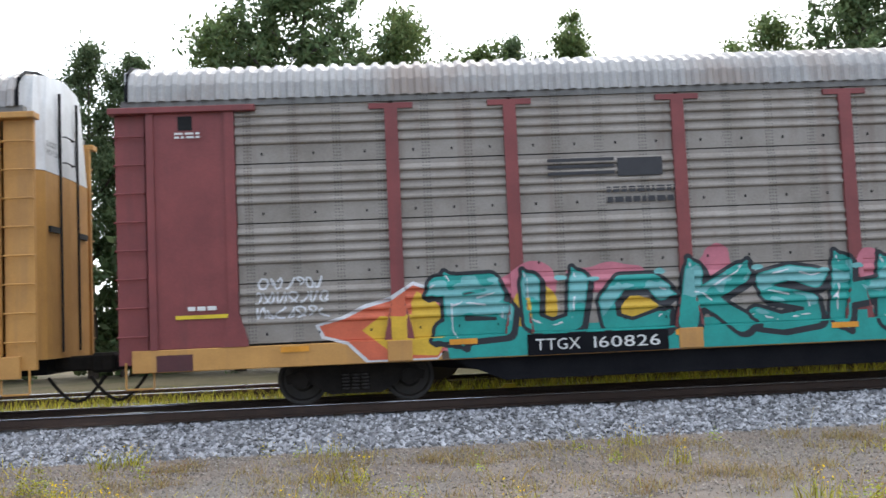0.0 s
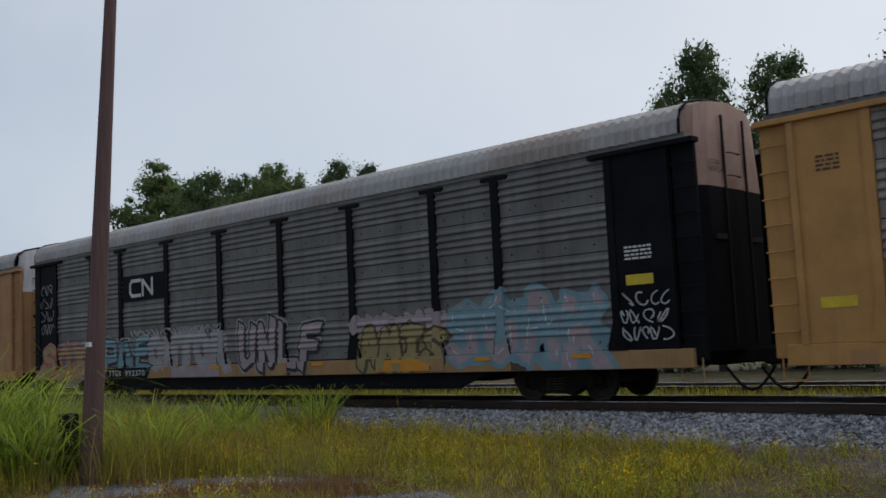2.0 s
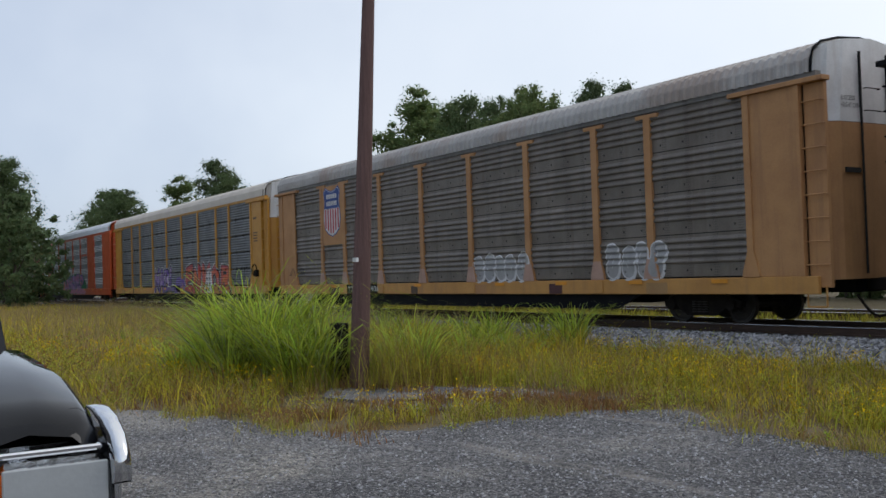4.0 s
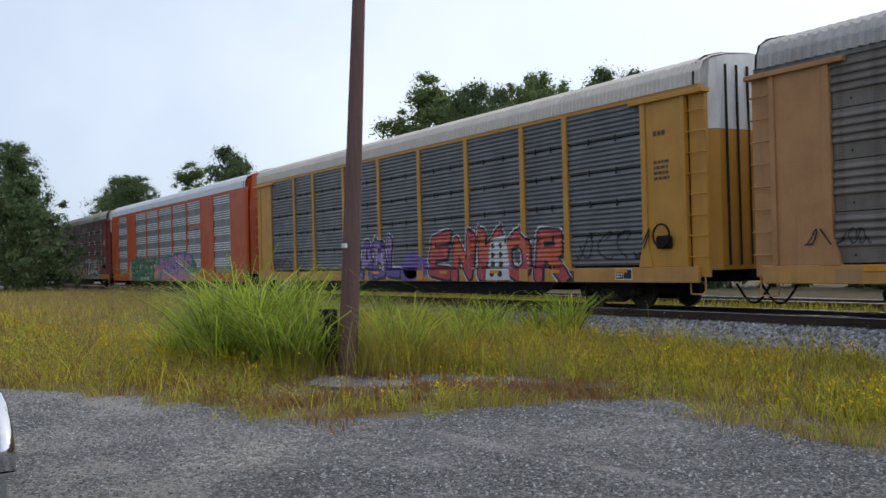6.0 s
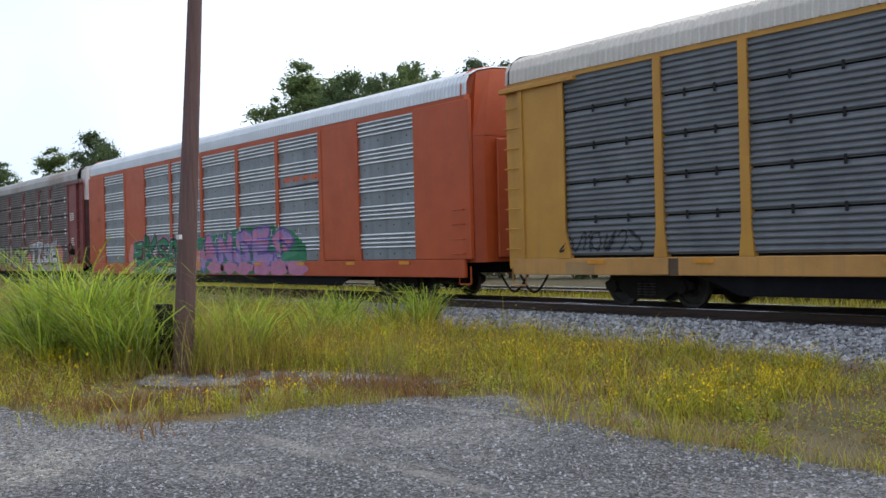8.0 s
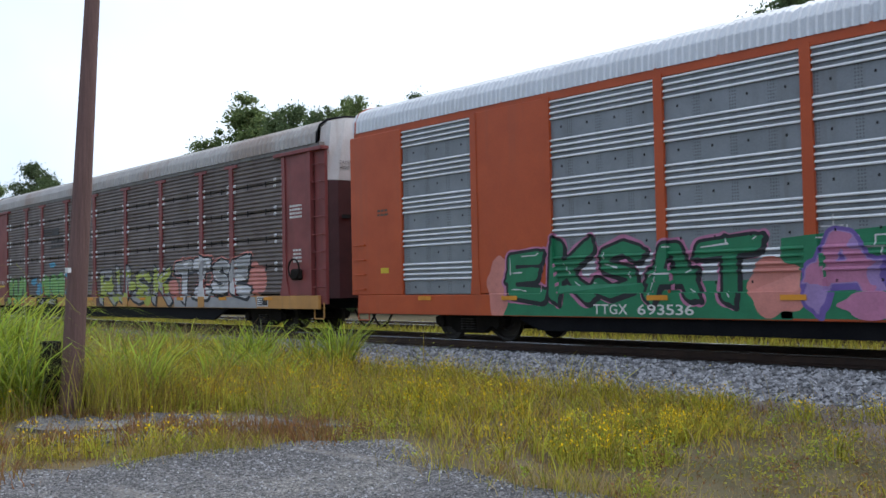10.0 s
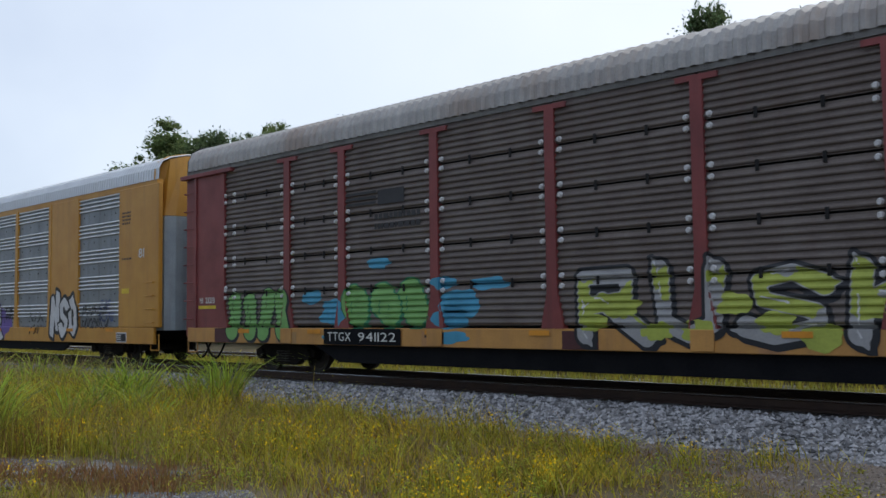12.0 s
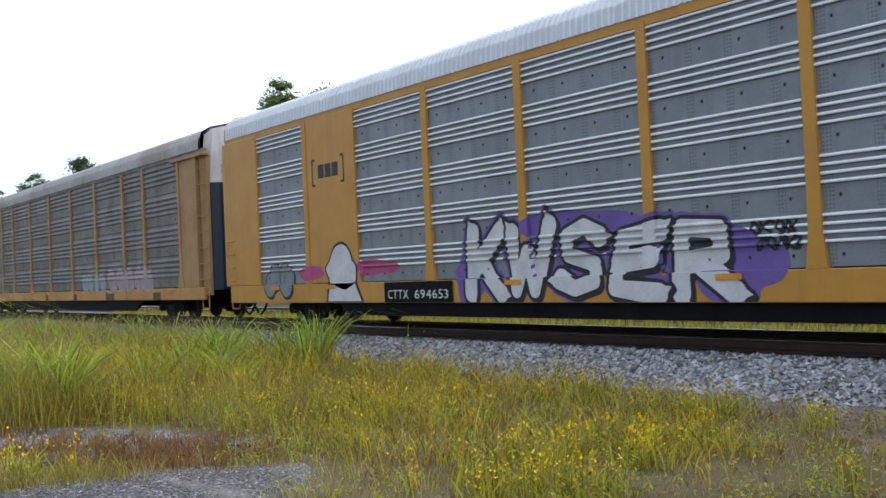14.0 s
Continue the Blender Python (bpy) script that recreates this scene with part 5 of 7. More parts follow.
def bars(i, x0, x1, z0, z1, rows, colour, seed=0, y=None):
    """Small print: lines of short bars."""
    rnd = random.Random(seed)
    h = (z1 - z0) / rows
    yy = NEAR - 0.014 if y is None else y
    for r in range(rows):
        x = x0
        bm = bmesh.new()
        while x < x1 - 0.02:
            w = min(rnd.uniform(0.05, 0.16), x1 - x)
            box(bm, x, x + w, yy - 0.003, yy, z1 - (r + 0.75) * h, z1 - (r + 0.2) * h)
            x += w + 0.03
        part("small_print", bm, colour, by(i)[0])["kind"] = "stuff"


def number_board(i, text, x0, x1):
    d = SPECS[i].get("drop", 0)
    flat_box(i, x0 - 0.12, x1 + 0.12, SILL - d + 0.01, DECK - 0.03, "black", NEAR - 0.022, name="number_board")
    flat_text(i, text, x0, x1, SILL - d + 0.09, SILL - d + 0.27, "lettering", NEAR - 0.029, 0.0)


def consolidated(i, x, z=SILL + 0.06):
    flat_box(i, x, x + 0.6, z, z + 0.28, "spray_white", name="stencil_frame")
    flat_box(i, x + 0.03, x + 0.29, z + 0.03, z + 0.25, "ink", NEAR - 0.005, name="stencil_panel")
    flat_box(i, x + 0.31, x + 0.57, z + 0.03, z + 0.25, "ink", NEAR - 0.005, name="stencil_panel")
    bars(i, x + 0.05, x + 0.27, z + 0.05, z + 0.23, 3, "lettering", int(x * 10), NEAR - 0.01)


# sill reflectors and jacking pads on every car
for i in range(10):
    d = SPECS[i].get("drop", 0)
    for k, x in enumerate((2.6, 5.3, 9.0, 11.6, 16.2, 19.0, 21.8, 24.4)):
        flat_box(i, x, x + 0.45, DECK - 0.14, DECK - 0.05, "amber", name="reflector", y=NEAR - 0.021)
    for x in ((4.5, 9.25, 14.95, 20.65) if SPECS[i]["ladder"] else ()):
        part("sill_bracket", box(bmesh.new(), x - 0.2, x + 0.2, NEAR - 0.03, NEAR - 0.001, SILL + 0.02, DECK - 0.03, 0.008), SPECS[i]["sill"], cars[i][0])
# bolts with pale washers beside the posts of the slotted sides
for i in (6, 4):
    if i == 6:
        bm = bmesh.new()
        bmesh.ops.create_cone(bm, cap_ends=True, segments=10, radius1=0.055, radius2=0.035, depth=0.05, matrix=pose(0, 0, 0, 90, 0, 0))
        first = part("bracket", bm, "spray_white", cars[i][0])
        first.matrix_basis = pose(1.98, PANEL - 0.05, 2.0)
        h = (EAVE - DECK) / 5
        for p in TEE + [2.15, 25.2]:
            for k in range(1, 5):
                for d in (-0.2, 0.2):
                    for e in (-0.09, 0.09):
                        share("bracket", first, cars[i][0], pose(p + d, PANEL - 0.05, DECK + k * h + e + 0.015))
    h = (EAVE - DECK) / 5
    for a, b in zip([1.95] + TEE, TEE + [25.4]):
        for k in range(1, 5):
            for f in (0.33, 0.68):
                x = a + (b - a) * f
                flat_box(i, x - 0.03, x + 0.03, DECK + k * h - 0.07, DECK + k * h + 0.10, "slot", PANEL - 0.034, name="clip")

# red car with the teal piece
bm = bmesh.new()
poly(bm, [(3.15, 1.32), (3.25, 1.10), (3.65, 0.99), (3.95, 0.69), (5.1, 0.69), (5.5, 1.1), (5.3, 1.75), (4.75, 1.96), (4.35, 1.72), (3.95, 1.62), (3.6, 1.45)])
graffiti(0, "graffiti_outline", bm, "spray_white", 0)
bm = bmesh.new()
poly(bm, [(3.22, 1.30), (3.30, 1.14), (3.68, 1.03), (4.0, 0.72), (5.1, 0.72), (5.45, 1.1), (5.25, 1.7), (4.75, 1.9), (4.38, 1.66), (3.98, 1.56), (3.63, 1.40)])
graffiti(0, "graffiti_flame", bm, "flame", 1)
bm = bmesh.new()
poly(bm, [(3.9, 1.2), (4.4, 0.8), (5.1, 0.75), (5.4, 1.2), (5.1, 1.62), (4.8, 1.8), (4.6, 1.4), (4.2, 1.42)])
graffiti(0, "graffiti_flame", bm, "sun_yellow", 2)
bm = bmesh.new()
for k, (x, z, a, b) in enumerate(((6.7, 1.85, 0.5, 0.3), (7.9, 1.9, 0.7, 0.24), (9.75, 2.0, 0.3, 0.36), (12.4, 1.9, 0.35, 0.3), (8.9, 0.85, 0.4, 0.25), (11.2, 1.0, 0.4, 0.3), (5.3, 1.2, 0.4, 0.4))):
    blob(bm, x, z, a, b, k)
graffiti(0, "graffiti_cloud", bm, "pink", 1)
bm = blob(blob(bmesh.new(), 6.75, 1.4, 0.35, 0.45, 4), 8.3, 1.35, 0.4, 0.3, 5)
graffiti(0, "graffiti_cloud", bm, "sun_yellow", 2)
graffiti(0, "graffiti_base", poly(bmesh.new(), [(5.3, 0.69), (13.8, 0.69), (13.8, 1.2), (5.2, 1.15)]), "teal", 2)
throwup(0, "BUCKSH", 5.15, 12.9, 0.92, 2.02, "teal", "ink", None, 3, 0.3, 0.05, 3, "teal graffiti letters with dark outlines", "teal_pale", "spray_white", 0.125)
bm = bmesh.new()
for k in range(14):
    blob(bm, 5.5 + k * 0.55, 1.85 + 0.12 * math.sin(k * 2.3), 0.10, 0.045, k, 0.2, 14)
graffiti(0, "graffiti_highlight", bm, "teal_pale", 6)
graffiti(0, "scribble", scribble(bmesh.new(), 2.2, 3.4, 1.45, 2.15, 3, 5), "spray_white", 2)
number_board(0, "TTGX 160826", 6.68, 8.75)
for k in range(3):
    flat_box(0, 7.04, 8.15, 3.60 + k * 0.11, 3.655 + k * 0.11, "lettering_dark", PANEL - 0.038, name="emblem_stripe")
flat_box(0, 8.2, 8.95, 3.56, 3.86, "lettering_dark", PANEL - 0.038, name="emblem_block")
bars(0, 8.0, 9.35, 3.08, 3.42, 2, "lettering_dark", 3, PANEL - 0.038)
flat_box(0, 0.95, 1.8, 1.50, 1.56, "decal_yellow", name="decal", y=NEAR - 0.004)
bars(0, 1.15, 1.6, 1.6, 1.72, 1, "lettering", 5)
bars(0, 1.0, 1.4, 4.4, 4.52, 2, "lettering", 6)
# a near-black plate paints the shade of a hole in the panel
flat_box(0, 1.05, 1.28, 4.55, 4.78, "slot", name="opening", y=NEAR + 0.022)


def shield(i):
    """The railway's shield on its yellow panel, without its name."""
    flat_box(i, 4.62, 6.34, 2.55, 4.82, SPECS[i]["paint"], NEAR + 0.03, name="emblem_panel", depth=0.02)
    def outline(s):
        half = [(0.0, 0.80), (0.25, 0.86), (0.52, 0.98), (0.70, 0.80), (0.62, 0.45), (0.66, 0.0), (0.70, -0.35), (0.60, -0.70), (0.30, -0.90), (0.0, -1.0)]
        pts = [(x * s, z * s) for x, z in half]
        return [(5.48 + x, 3.83 + z * 0.93) for x, z in pts + [(-x, z) for x, z in pts[-2:0:-1]]]
    y = NEAR + 0.008
    part("shield_rim", plate(bmesh.new(), outline(1.05), y - 0.004, y), "blue", cars[i][0])
    part("shield_field", plate(bmesh.new(), outline(1.0), y - 0.009, y - 0.005), "spray_white", cars[i][0])
    top = [p for p in outline(0.97)]
    part("shield_chief", plate(bmesh.new(), [(x, max(z, 3.83 + 0.12)) for x, z in top], y - 0.013, y - 0.010), "blue", cars[i][0])
    for k in range(6):
        x = 5.48 + (k - 2.5) * 0.215
        low = 3.83 - 0.93 + abs(k - 2.5) * 0.10
        part("shield_stripe", box(bmesh.new(), x - 0.05, x + 0.05, y - 0.013, y - 0.010, low + 0.05, 3.93), "shield_red", cars[i][0])
    rnd = random.Random(2)
    for z, n in ((4.33, 5), (4.06, 7)):
        for k in range(n):
            w = 0.92 / n
            x = 5.48 - 0.46 + (k + 0.5) * w
            part("emblem_bar", box(bmesh.new(), x - w * 0.36, x + w * 0.36, y - 0.017, y - 0.014, z, z + 0.17), "spray_white", cars[i][0])


shield(1)
shield(3)
# yellow car
bubbles(1, 2.2, 5.35, 0.7, 2.05, 6, "ink", "spray_white", 4)
number_board(1, "TTGX 983294", 5.9, 8.5)
flat_box(1, 18.6, 20.3, SILL + 0.01, DECK - 0.03, "black", name="board")
for k in range(3):
    flat_box(1, 18.95 + k * 0.4, 19.25 + k * 0.4, SILL + 0.08, SILL + 0.26, "yellow", NEAR - 0.007, name="emblem_block")
graffiti(1, "scribble", scribble(bmesh.new(), 18.0, 20.1, 1.08, 2.0, 2, 8, 0.035), "spray_white", 2)
bubbles(1, 12.4, 14.8, 1.08, 2.02, 5, "galv_brown", "spray_grey", 9)
consolidated(1, 24.4)
flat_box(1, 25.75, 26.35, 1.62, 1.82, "decal_yellow", NEAR + 0.02, name="decal")
bars(1, 25.8, 26.3, 1.66, 1.79, 2, "lettering_dark", 3, NEAR + 0.012)
flat_box(1, 25.8, 26.3, 1.3, 1.42, "sky", NEAR + 0.02, name="paint_patch")
bars(1, 25.7, 26.3, 2.85, 3.25, 3, "brown_ink", 5, NEAR + 0.02)
flat_box(1, 0.9, 1.5, 1.62, 1.80, "decal_yellow", NEAR + 0.02, name="decal")
bars(1, 1.0, 1.4, 3.9, 4.2, 4, "brown_ink", 6, NEAR + 0.02)
for p, col in ((20.65, "sky"), (17.8, "faded_blue"), (9.25, "faded_blue"), (6.45, "faded_blue")):
    flat_box(1, p - 0.15, p + 0.15, DECK + (0.28 if col == "sky" else 0.0), DECK + (0.55 if col == "sky" else 0.13), col, NEAR - 0.002, name="paint_patch")

# black-posted car, covered low down
bm = bmesh.new()
poly(bm, [(17.9, 0.7), (21.0, 0.7), (20.8, 1.75), (19.6, 1.9), (18.0, 1.78)])
graffiti(2, "graffiti_cloud", bm, "faded_ochre", 0)
bm = bmesh.new()
for k in range(9):
    blob(bm, 17.9 + k * 0.36, 1.86 + 0.06 * (k % 2), 0.24, 0.2, k, 0.3)
graffiti(2, "graffiti_cloud", bm, "faded_pink", 1)
bm = bmesh.new()
for k, (x, z, a, b) in enumerate(((21.8, 1.3, 0.9, 0.6), (23.2, 1.6, 0.9, 0.7), (24.3, 1.2, 0.9, 0.6), (24.6, 1.9, 0.6, 0.3))):
    blob(bm, x, z, a, b, k + 20, 0.25)
graffiti(2, "graffiti_cloud", bm, "faded_blue", 1)
throwup(2, "SOAK", 20.9, 25.2, 0.75, 2.1, "faded_pink", "faded_blue", "faded_blue", 6, 0.4, 0.05, 2, "faded pink and blue graffiti", "faded_blue", "spray_white", 0.15)
throwup(2, "AMIS", 18.0, 20.9, 0.8, 1.75, "faded_ochre", "brown_ink", None, 12, 0.3, 0.03, 2)
throwup(2, "UNLF", 12.9, 16.5, 0.8, 2.05, "faded_pink", "ink", "spray_grey", 2, 0.2, 0.05, 1)
throwup(2, "ONTOR", 8.1, 12.4, 0.9, 1.95, "spray_grey", "faded_pink", None, 14, 0.25, 0.04, 1)
throwup(2, "PAE", 5.2, 8.2, 0.8, 1.95, "faded_blue", "ink", "spray_grey", 15, 0.3, 0.05, 1)
throwup(2, "SOXA", 0.9, 5.2, 0.8, 1.9, "faded_ochre", "crimson", "faded_pink", 16, 0.3, 0.05, 1)
graffiti(2, "scribble", scribble(bmesh.new(), 7.0, 12.2, 2.0, 2.25, 1, 18, 0.03), "spray_white", 5)
graffiti(2, "scribble", scribble(bmesh.new(), 25.6, 26.7, 1.2, 2.2, 3, 19, 0.03), "spray_white", 2)
graffiti(2, "scribble", scribble(bmesh.new(), 0.75, 1.8, 2.3, 4.2, 4, 30, 0.035), "spray_grey", 2)
flat_box(2, 6.6, 9.1, 3.15, 3.98, "black", PANEL - 0.038, name="emblem_panel")
emb = bmesh.new()
stroke(emb, [(7.72, 3.80), (7.2, 3.80), (7.08, 3.70), (7.08, 3.42), (7.2, 3.32), (7.72, 3.32)], 0.11)
stroke(emb, [(7.86, 3.30), (7.86, 3.80), (8.42, 3.32), (8.42, 3.82)], 0.11)
for v in emb.verts:
    v.co = (v.co.x, PANEL - 0.046, v.co.y)
part("emblem", emb, "spray_white", cars[2][0], "white railway emblem")
number_board(2, "TTGX 992370", 5.7, 8.0)
flat_box(2, 25.75, 26.35, 2.28, 2.48, "decal_yellow", NEAR + 0.02, name="decal")
bars(2, 25.75, 26.35, 2.75, 3.05, 4, "lettering", 4, NEAR + 0.02)
graffiti(2, "graffiti_base", poly(bmesh.new(), [(9.0, 0.69), (12.0, 0.69), (12.0, 0.98), (9.0, 0.98)]), "faded_pink", 0)
graffiti(2, "graffiti_base", poly(bmesh.new(), [(18.6, 0.72), (20.4, 0.72), (20.4, 1.0), (18.6, 1.0)]), "amber", 4)

# second shield car
number_board(3, "TTGX 996938", 6.75, 9.2)
bubbles(3, 15.0, 17.8, 1.08, 1.85, 5, "spray_grey", "spray_white", 21)
bubbles(3, 21.0, 23.0, 1.08, 1.9, 4, "spray_grey", "spray_white", 22)
graffiti(3, "scribble", scribble(bmesh.new(), 1.2, 2.6, 1.4, 1.8, 1, 23), "ink", 2)

# yellow car with slotted sides
throwup(4, "ENKOR", 15.45, 22.5, 0.70, 2.12, "crimson", "ink", "spray_white", 5, 0.18, 0.05, 1, "red graffiti letters outlined in black and white", "flame", "rose", 0.145)
throwup(4, "NABL", 9.6, 13.6, 0.75, 2.05, "violet", "ink", "spray_white", 8, 0.2, 0.035, 1, "violet graffiti letters", "lilac", None, 0.105)
graffiti(4, "graffiti_cloud", blob(blob(bmesh.new(), 14.5, 1.15, 0.9, 0.42, 3), 13.9, 0.9, 1.0, 0.22, 8), "violet", 0)
graffiti(4, "graffiti_panel", poly(bmesh.new(), [(18.75, 0.72), (20.0, 0.72), (19.75, 2.0), (19.0, 1.9)]), "spray_white", 5)
bm = bmesh.new()
for k in range(8):
    blob(bm, 19.1 + 0.4 * (k % 2), 0.9 + 0.27 * (k // 2), 0.12 - 0.015 * (k // 2), 0.09, k, 0.03, 18)
graffiti(4, "graffiti_dots", bm, "ink", 6)
graffiti(4, "scribble", scribble(bmesh.new(), 22.8, 25.2, 1.2, 2.1, 1, 25, 0.045), "ink", 2)
graffiti(4, "scribble", scribble(bmesh.new(), 1.7, 4.2, 1.15, 1.7, 1, 26, 0.04), "ink", 2)
consolidated(4, 24.4)
bars(4, 25.8, 26.3, 3.0, 3.5, 4, "brown_ink", 9, NEAR + 0.02)
bars(4, 25.8, 26.2, 4.0, 4.2, 1, "brown_ink", 10, NEAR + 0.02)

# orange car
bm = bmesh.new()
poly(bm, [(11.6, 0.62), (19.4, 0.62), (19.5, 1.5), (18.6, 2.0), (17.3, 2.22), (15.2, 2.2), (13.6, 2.02), (11.6, 1.9)])
graffiti(5, "graffiti_cloud", bm, "green", 0)
bm = bmesh.new()
rnd = random.Random(7)
for k in range(46):
    x, z = rnd.uniform(11.8, 19.2), 1.2 + 0.17 * rnd.randint(0, 5)
    if z < 2.1:
        stroke(bm, [(x, z), (x + 0.35, z)], 0.025)
        stroke(bm, [(x + 0.2, z), (x + 0.2, z + 0.17)], 0.025)
graffiti(5, "graffiti_brickwork", bm, "spray_white", 1)
graffiti(5, "graffiti_base", poly(bmesh.new(), [(5.1, 0.6), (11.8, 0.6), (11.8, 1.25), (5.0, 1.2)]), "green", 0)
graffiti(5, "graffiti_cloud", blob(blob(bmesh.new(), 5.2, 1.2, 0.35, 0.6, 2), 11.5, 1.1, 0.5, 0.5, 3), "salmon", 1)
throwup(5, "EKSAT", 5.4, 11.3, 0.92, 1.92, "green", "ink", "rose", 4, 0.2, 0.03, 2, "green graffiti letters edged in pink", None, "spray_white", 0.105)
throwup(5, "ANSES", 12.0, 18.6, 0.85, 2.02, "lilac", "violet", None, 9, 0.45, 0.035, 2, "lilac graffiti letters", "rose", None, 0.14)
bm = bmesh.new()
for k in range(6):
    blob(bm, 13.2 + k * 1.15, 0.82, 0.62, 0.22, k + 3, 0.2)
graffiti(5, "graffiti_cloud", bm, "rose", 5)
flat_text(5, "TTGX 693536", 7.75, 10.0, SILL - 0.02, SILL + 0.16, "lettering", NEAR - 0.02)
bm = bmesh.new()
for k in range(4):
    x = 18.15 + k * 0.55
    poly(bm, [(x, 3.50), (x + 0.42, 3.50), (x + 0.5, 3.66), (x + 0.08, 3.66)])
graffiti(5, "emblem_block", bm, "flame", 1)
graffiti(5, "emblem_stripe", poly(bmesh.new(), [(17.95, 3.30), (20.4, 3.36), (20.4, 3.42), (17.95, 3.36)]), "ink", 1)
flat_box(5, 1.2, 1.5, 1.55, 1.68, "decal_yellow", NEAR - 0.002, name="decal")
bars(5, 1.1, 1.5, 2.9, 3.1, 2, "brown_ink", 10, NEAR - 0.003)

# oxide red car with slotted sides
throwup(6, "TISE", 18.9, 23.6, 0.98, 2.12, "spray_white", "ink", "salmon", 7, 0.25, 0.05, 1, "white graffiti letters with black outlines", "spray_grey", None, 0.14)
graffiti(6, "graffiti_base", poly(bmesh.new(), [(18.8, 0.69), (24.0, 0.69), (23.9, 1.0), (18.8, 1.0)]), "spray_grey", 1)
graffiti(6, "graffiti_cloud", blob(blob(bmesh.new(), 23.9, 1.5, 0.5, 0.5, 3), 18.6, 1.2, 0.5, 0.35, 2), "salmon", 0)
throwup(6, "RUSK", 12.5, 18.6, 0.80, 1.92, "spray_grey", "ink", None, 13, 0.4, 0.06, 1, "grey and lime graffiti letters", "lime_yellow", "spray_white", 0.125)
bm = bmesh.new()
for k in range(9):
    blob(bm, 12.9 + k * 0.65, 1.15 + 0.25 * math.sin(k * 1.9), 0.26, 0.16, k + 50, 0.3)
graffiti(6, "graffiti_highlight", bm, "lime_yellow", 4)
bubbles(6, 2.1, 4.55, 0.75, 1.95, 4, "lime", "ink", 30)
bubbles(6, 6.55, 9.1, 1.08, 2.05, 3, "lime", "green", 31)
bm = bmesh.new()
for k, (x, z, a, b) in enumerate(((5.4, 1.7, 0.35, 0.16), (6.1, 1.35, 0.45, 0.3), (9.9, 1.5, 0.5, 0.28), (10.6, 1.85, 0.45, 0.12), (9.6, 1.2, 0.5, 0.2), (7.6, 2.35, 0.3, 0.12), (6.2, 0.85, 0.4, 0.12), (9.6, 0.85, 0.6, 0.12), (9.5, 1.9, 0.3, 0.12))):
    blob(bm, x, z, a, b, k + 9, 0.25)
graffiti(6, "graffiti_cloud", bm, "sky", 0)
number_board(6, "TTGX 941122", 6.0, 8.2)
for k in range(3):
    flat_box(6, 6.6, 7.55, 3.58 + k * 0.11, 3.635 + k * 0.11, "lettering_dark", PANEL - 0.036, name="emblem_stripe")
flat_box(6, 7.6, 8.4, 3.55, 3.85, "lettering_dark", PANEL - 0.036, name="emblem_block")
bars(6, 7.5, 8.85, 3.0, 3.4, 2, "lettering_dark", 11, PANEL - 0.036)
flat_box(6, 0.75, 1.55, 1.5, 1.58, "decal_yellow", NEAR + 0.02, name="decal")
flat_text(6, "NS 21213", 0.8, 1.5, 1.64, 1.78, "lettering", NEAR + 0.02)
bars(6, 25.75, 26.35, 3.1, 3.5, 4, "lettering", 12, NEAR + 0.02)
bars(6, 25.9, 26.3, 1.9, 2.3, 4, "lettering", 13, NEAR + 0.02)
consolidated(6, 24.0)

# yellow car with blue-grey panels
graffiti(7, "graffiti_cloud", blob(blob(blob(bmesh.new(), 10.6, 1.1, 0.5, 0.5, 2), 13.2, 1.9, 1.4, 0.25, 3), 16.6, 1.1, 0.7, 0.6, 5), "violet", 0)
throwup(7, "KWSER", 10.4, 16.6, 0.62, 1.92, "spray_white", "ink", "violet", 11, 0.22, 0.05, 1, "white graffiti letters with black outlines and violet haze", None, None, 0.135)
throwup(7, "NSO", 20.6, 22.5, 0.75, 1.95, "spray_white", "ink", "ink", 12, 0.3, 0.06, 1, weight=0.11)
bubbles(7, 2.3, 3.8, 0.75, 1.6, 2, "galv_blue", "ink", 40)
graffiti(7, "graffiti_cloud", blob(blob(bmesh.new(), 4.6, 1.3, 0.7, 0.16, 2), 7.3, 1.35, 0.8, 0.18, 3), "magenta", 0)
graffiti(7, "graffiti_outline", blob(poly(bmesh.new(), [(5.3, 0.6), (6.9, 0.6), (6.6, 1.1), (5.4, 1.1)]), 5.95, 1.35, 0.72, 0.48, 6, 0.2), "ink", 1)
graffiti(7, "graffiti_fill", blob(poly(bmesh.new(), [(5.38, 0.62), (6.8, 0.62), (6.5, 1.1), (5.5, 1.1)]), 5.95, 1.35, 0.66, 0.43, 6, 0.2), "spray_white", 2)
number_board(7, "CTTX 694653", 7.85, 9.95)
graffiti(7, "scribble", scribble(bmesh.new(), 22.7, 24.4, 1.0, 1.75, 2, 41, 0.04), "ink", 2)
graffiti(7, "scribble", scribble(bmesh.new(), 18.9, 19.9, 0.8, 1.6, 2, 42, 0.03), "ink", 2)
graffiti(7, "scribble", scribble(bmesh.new(), 16.8, 17.5, 1.3, 1.75, 2, 43, 0.045), "ink", 2)
graffiti(7, "scribble", scribble(bmesh.new(), 23.8, 24.6, 1.2, 1.9, 2, 44, 0.03), "blue", 2)
emb = bmesh.new()
stroke(emb, [(4.98, 3.95), (4.86, 3.95), (4.86, 3.35), (4.98, 3.35)], 0.05)
stroke(emb, [(6.12, 3.95), (6.24, 3.95), (6.24, 3.35), (6.12, 3.35)], 0.05)
for k in range(3):
    poly(emb, [(5.12 + k * 0.31, 3.5), (5.38 + k * 0.31, 3.5), (5.38 + k * 0.31, 3.82), (5.12 + k * 0.31, 3.82)])
graffiti(7, "emblem", emb, "lettering_dark", 1, "bracketed railway emblem in black")
consolidated(7, 25.0, SILL - 0.06)
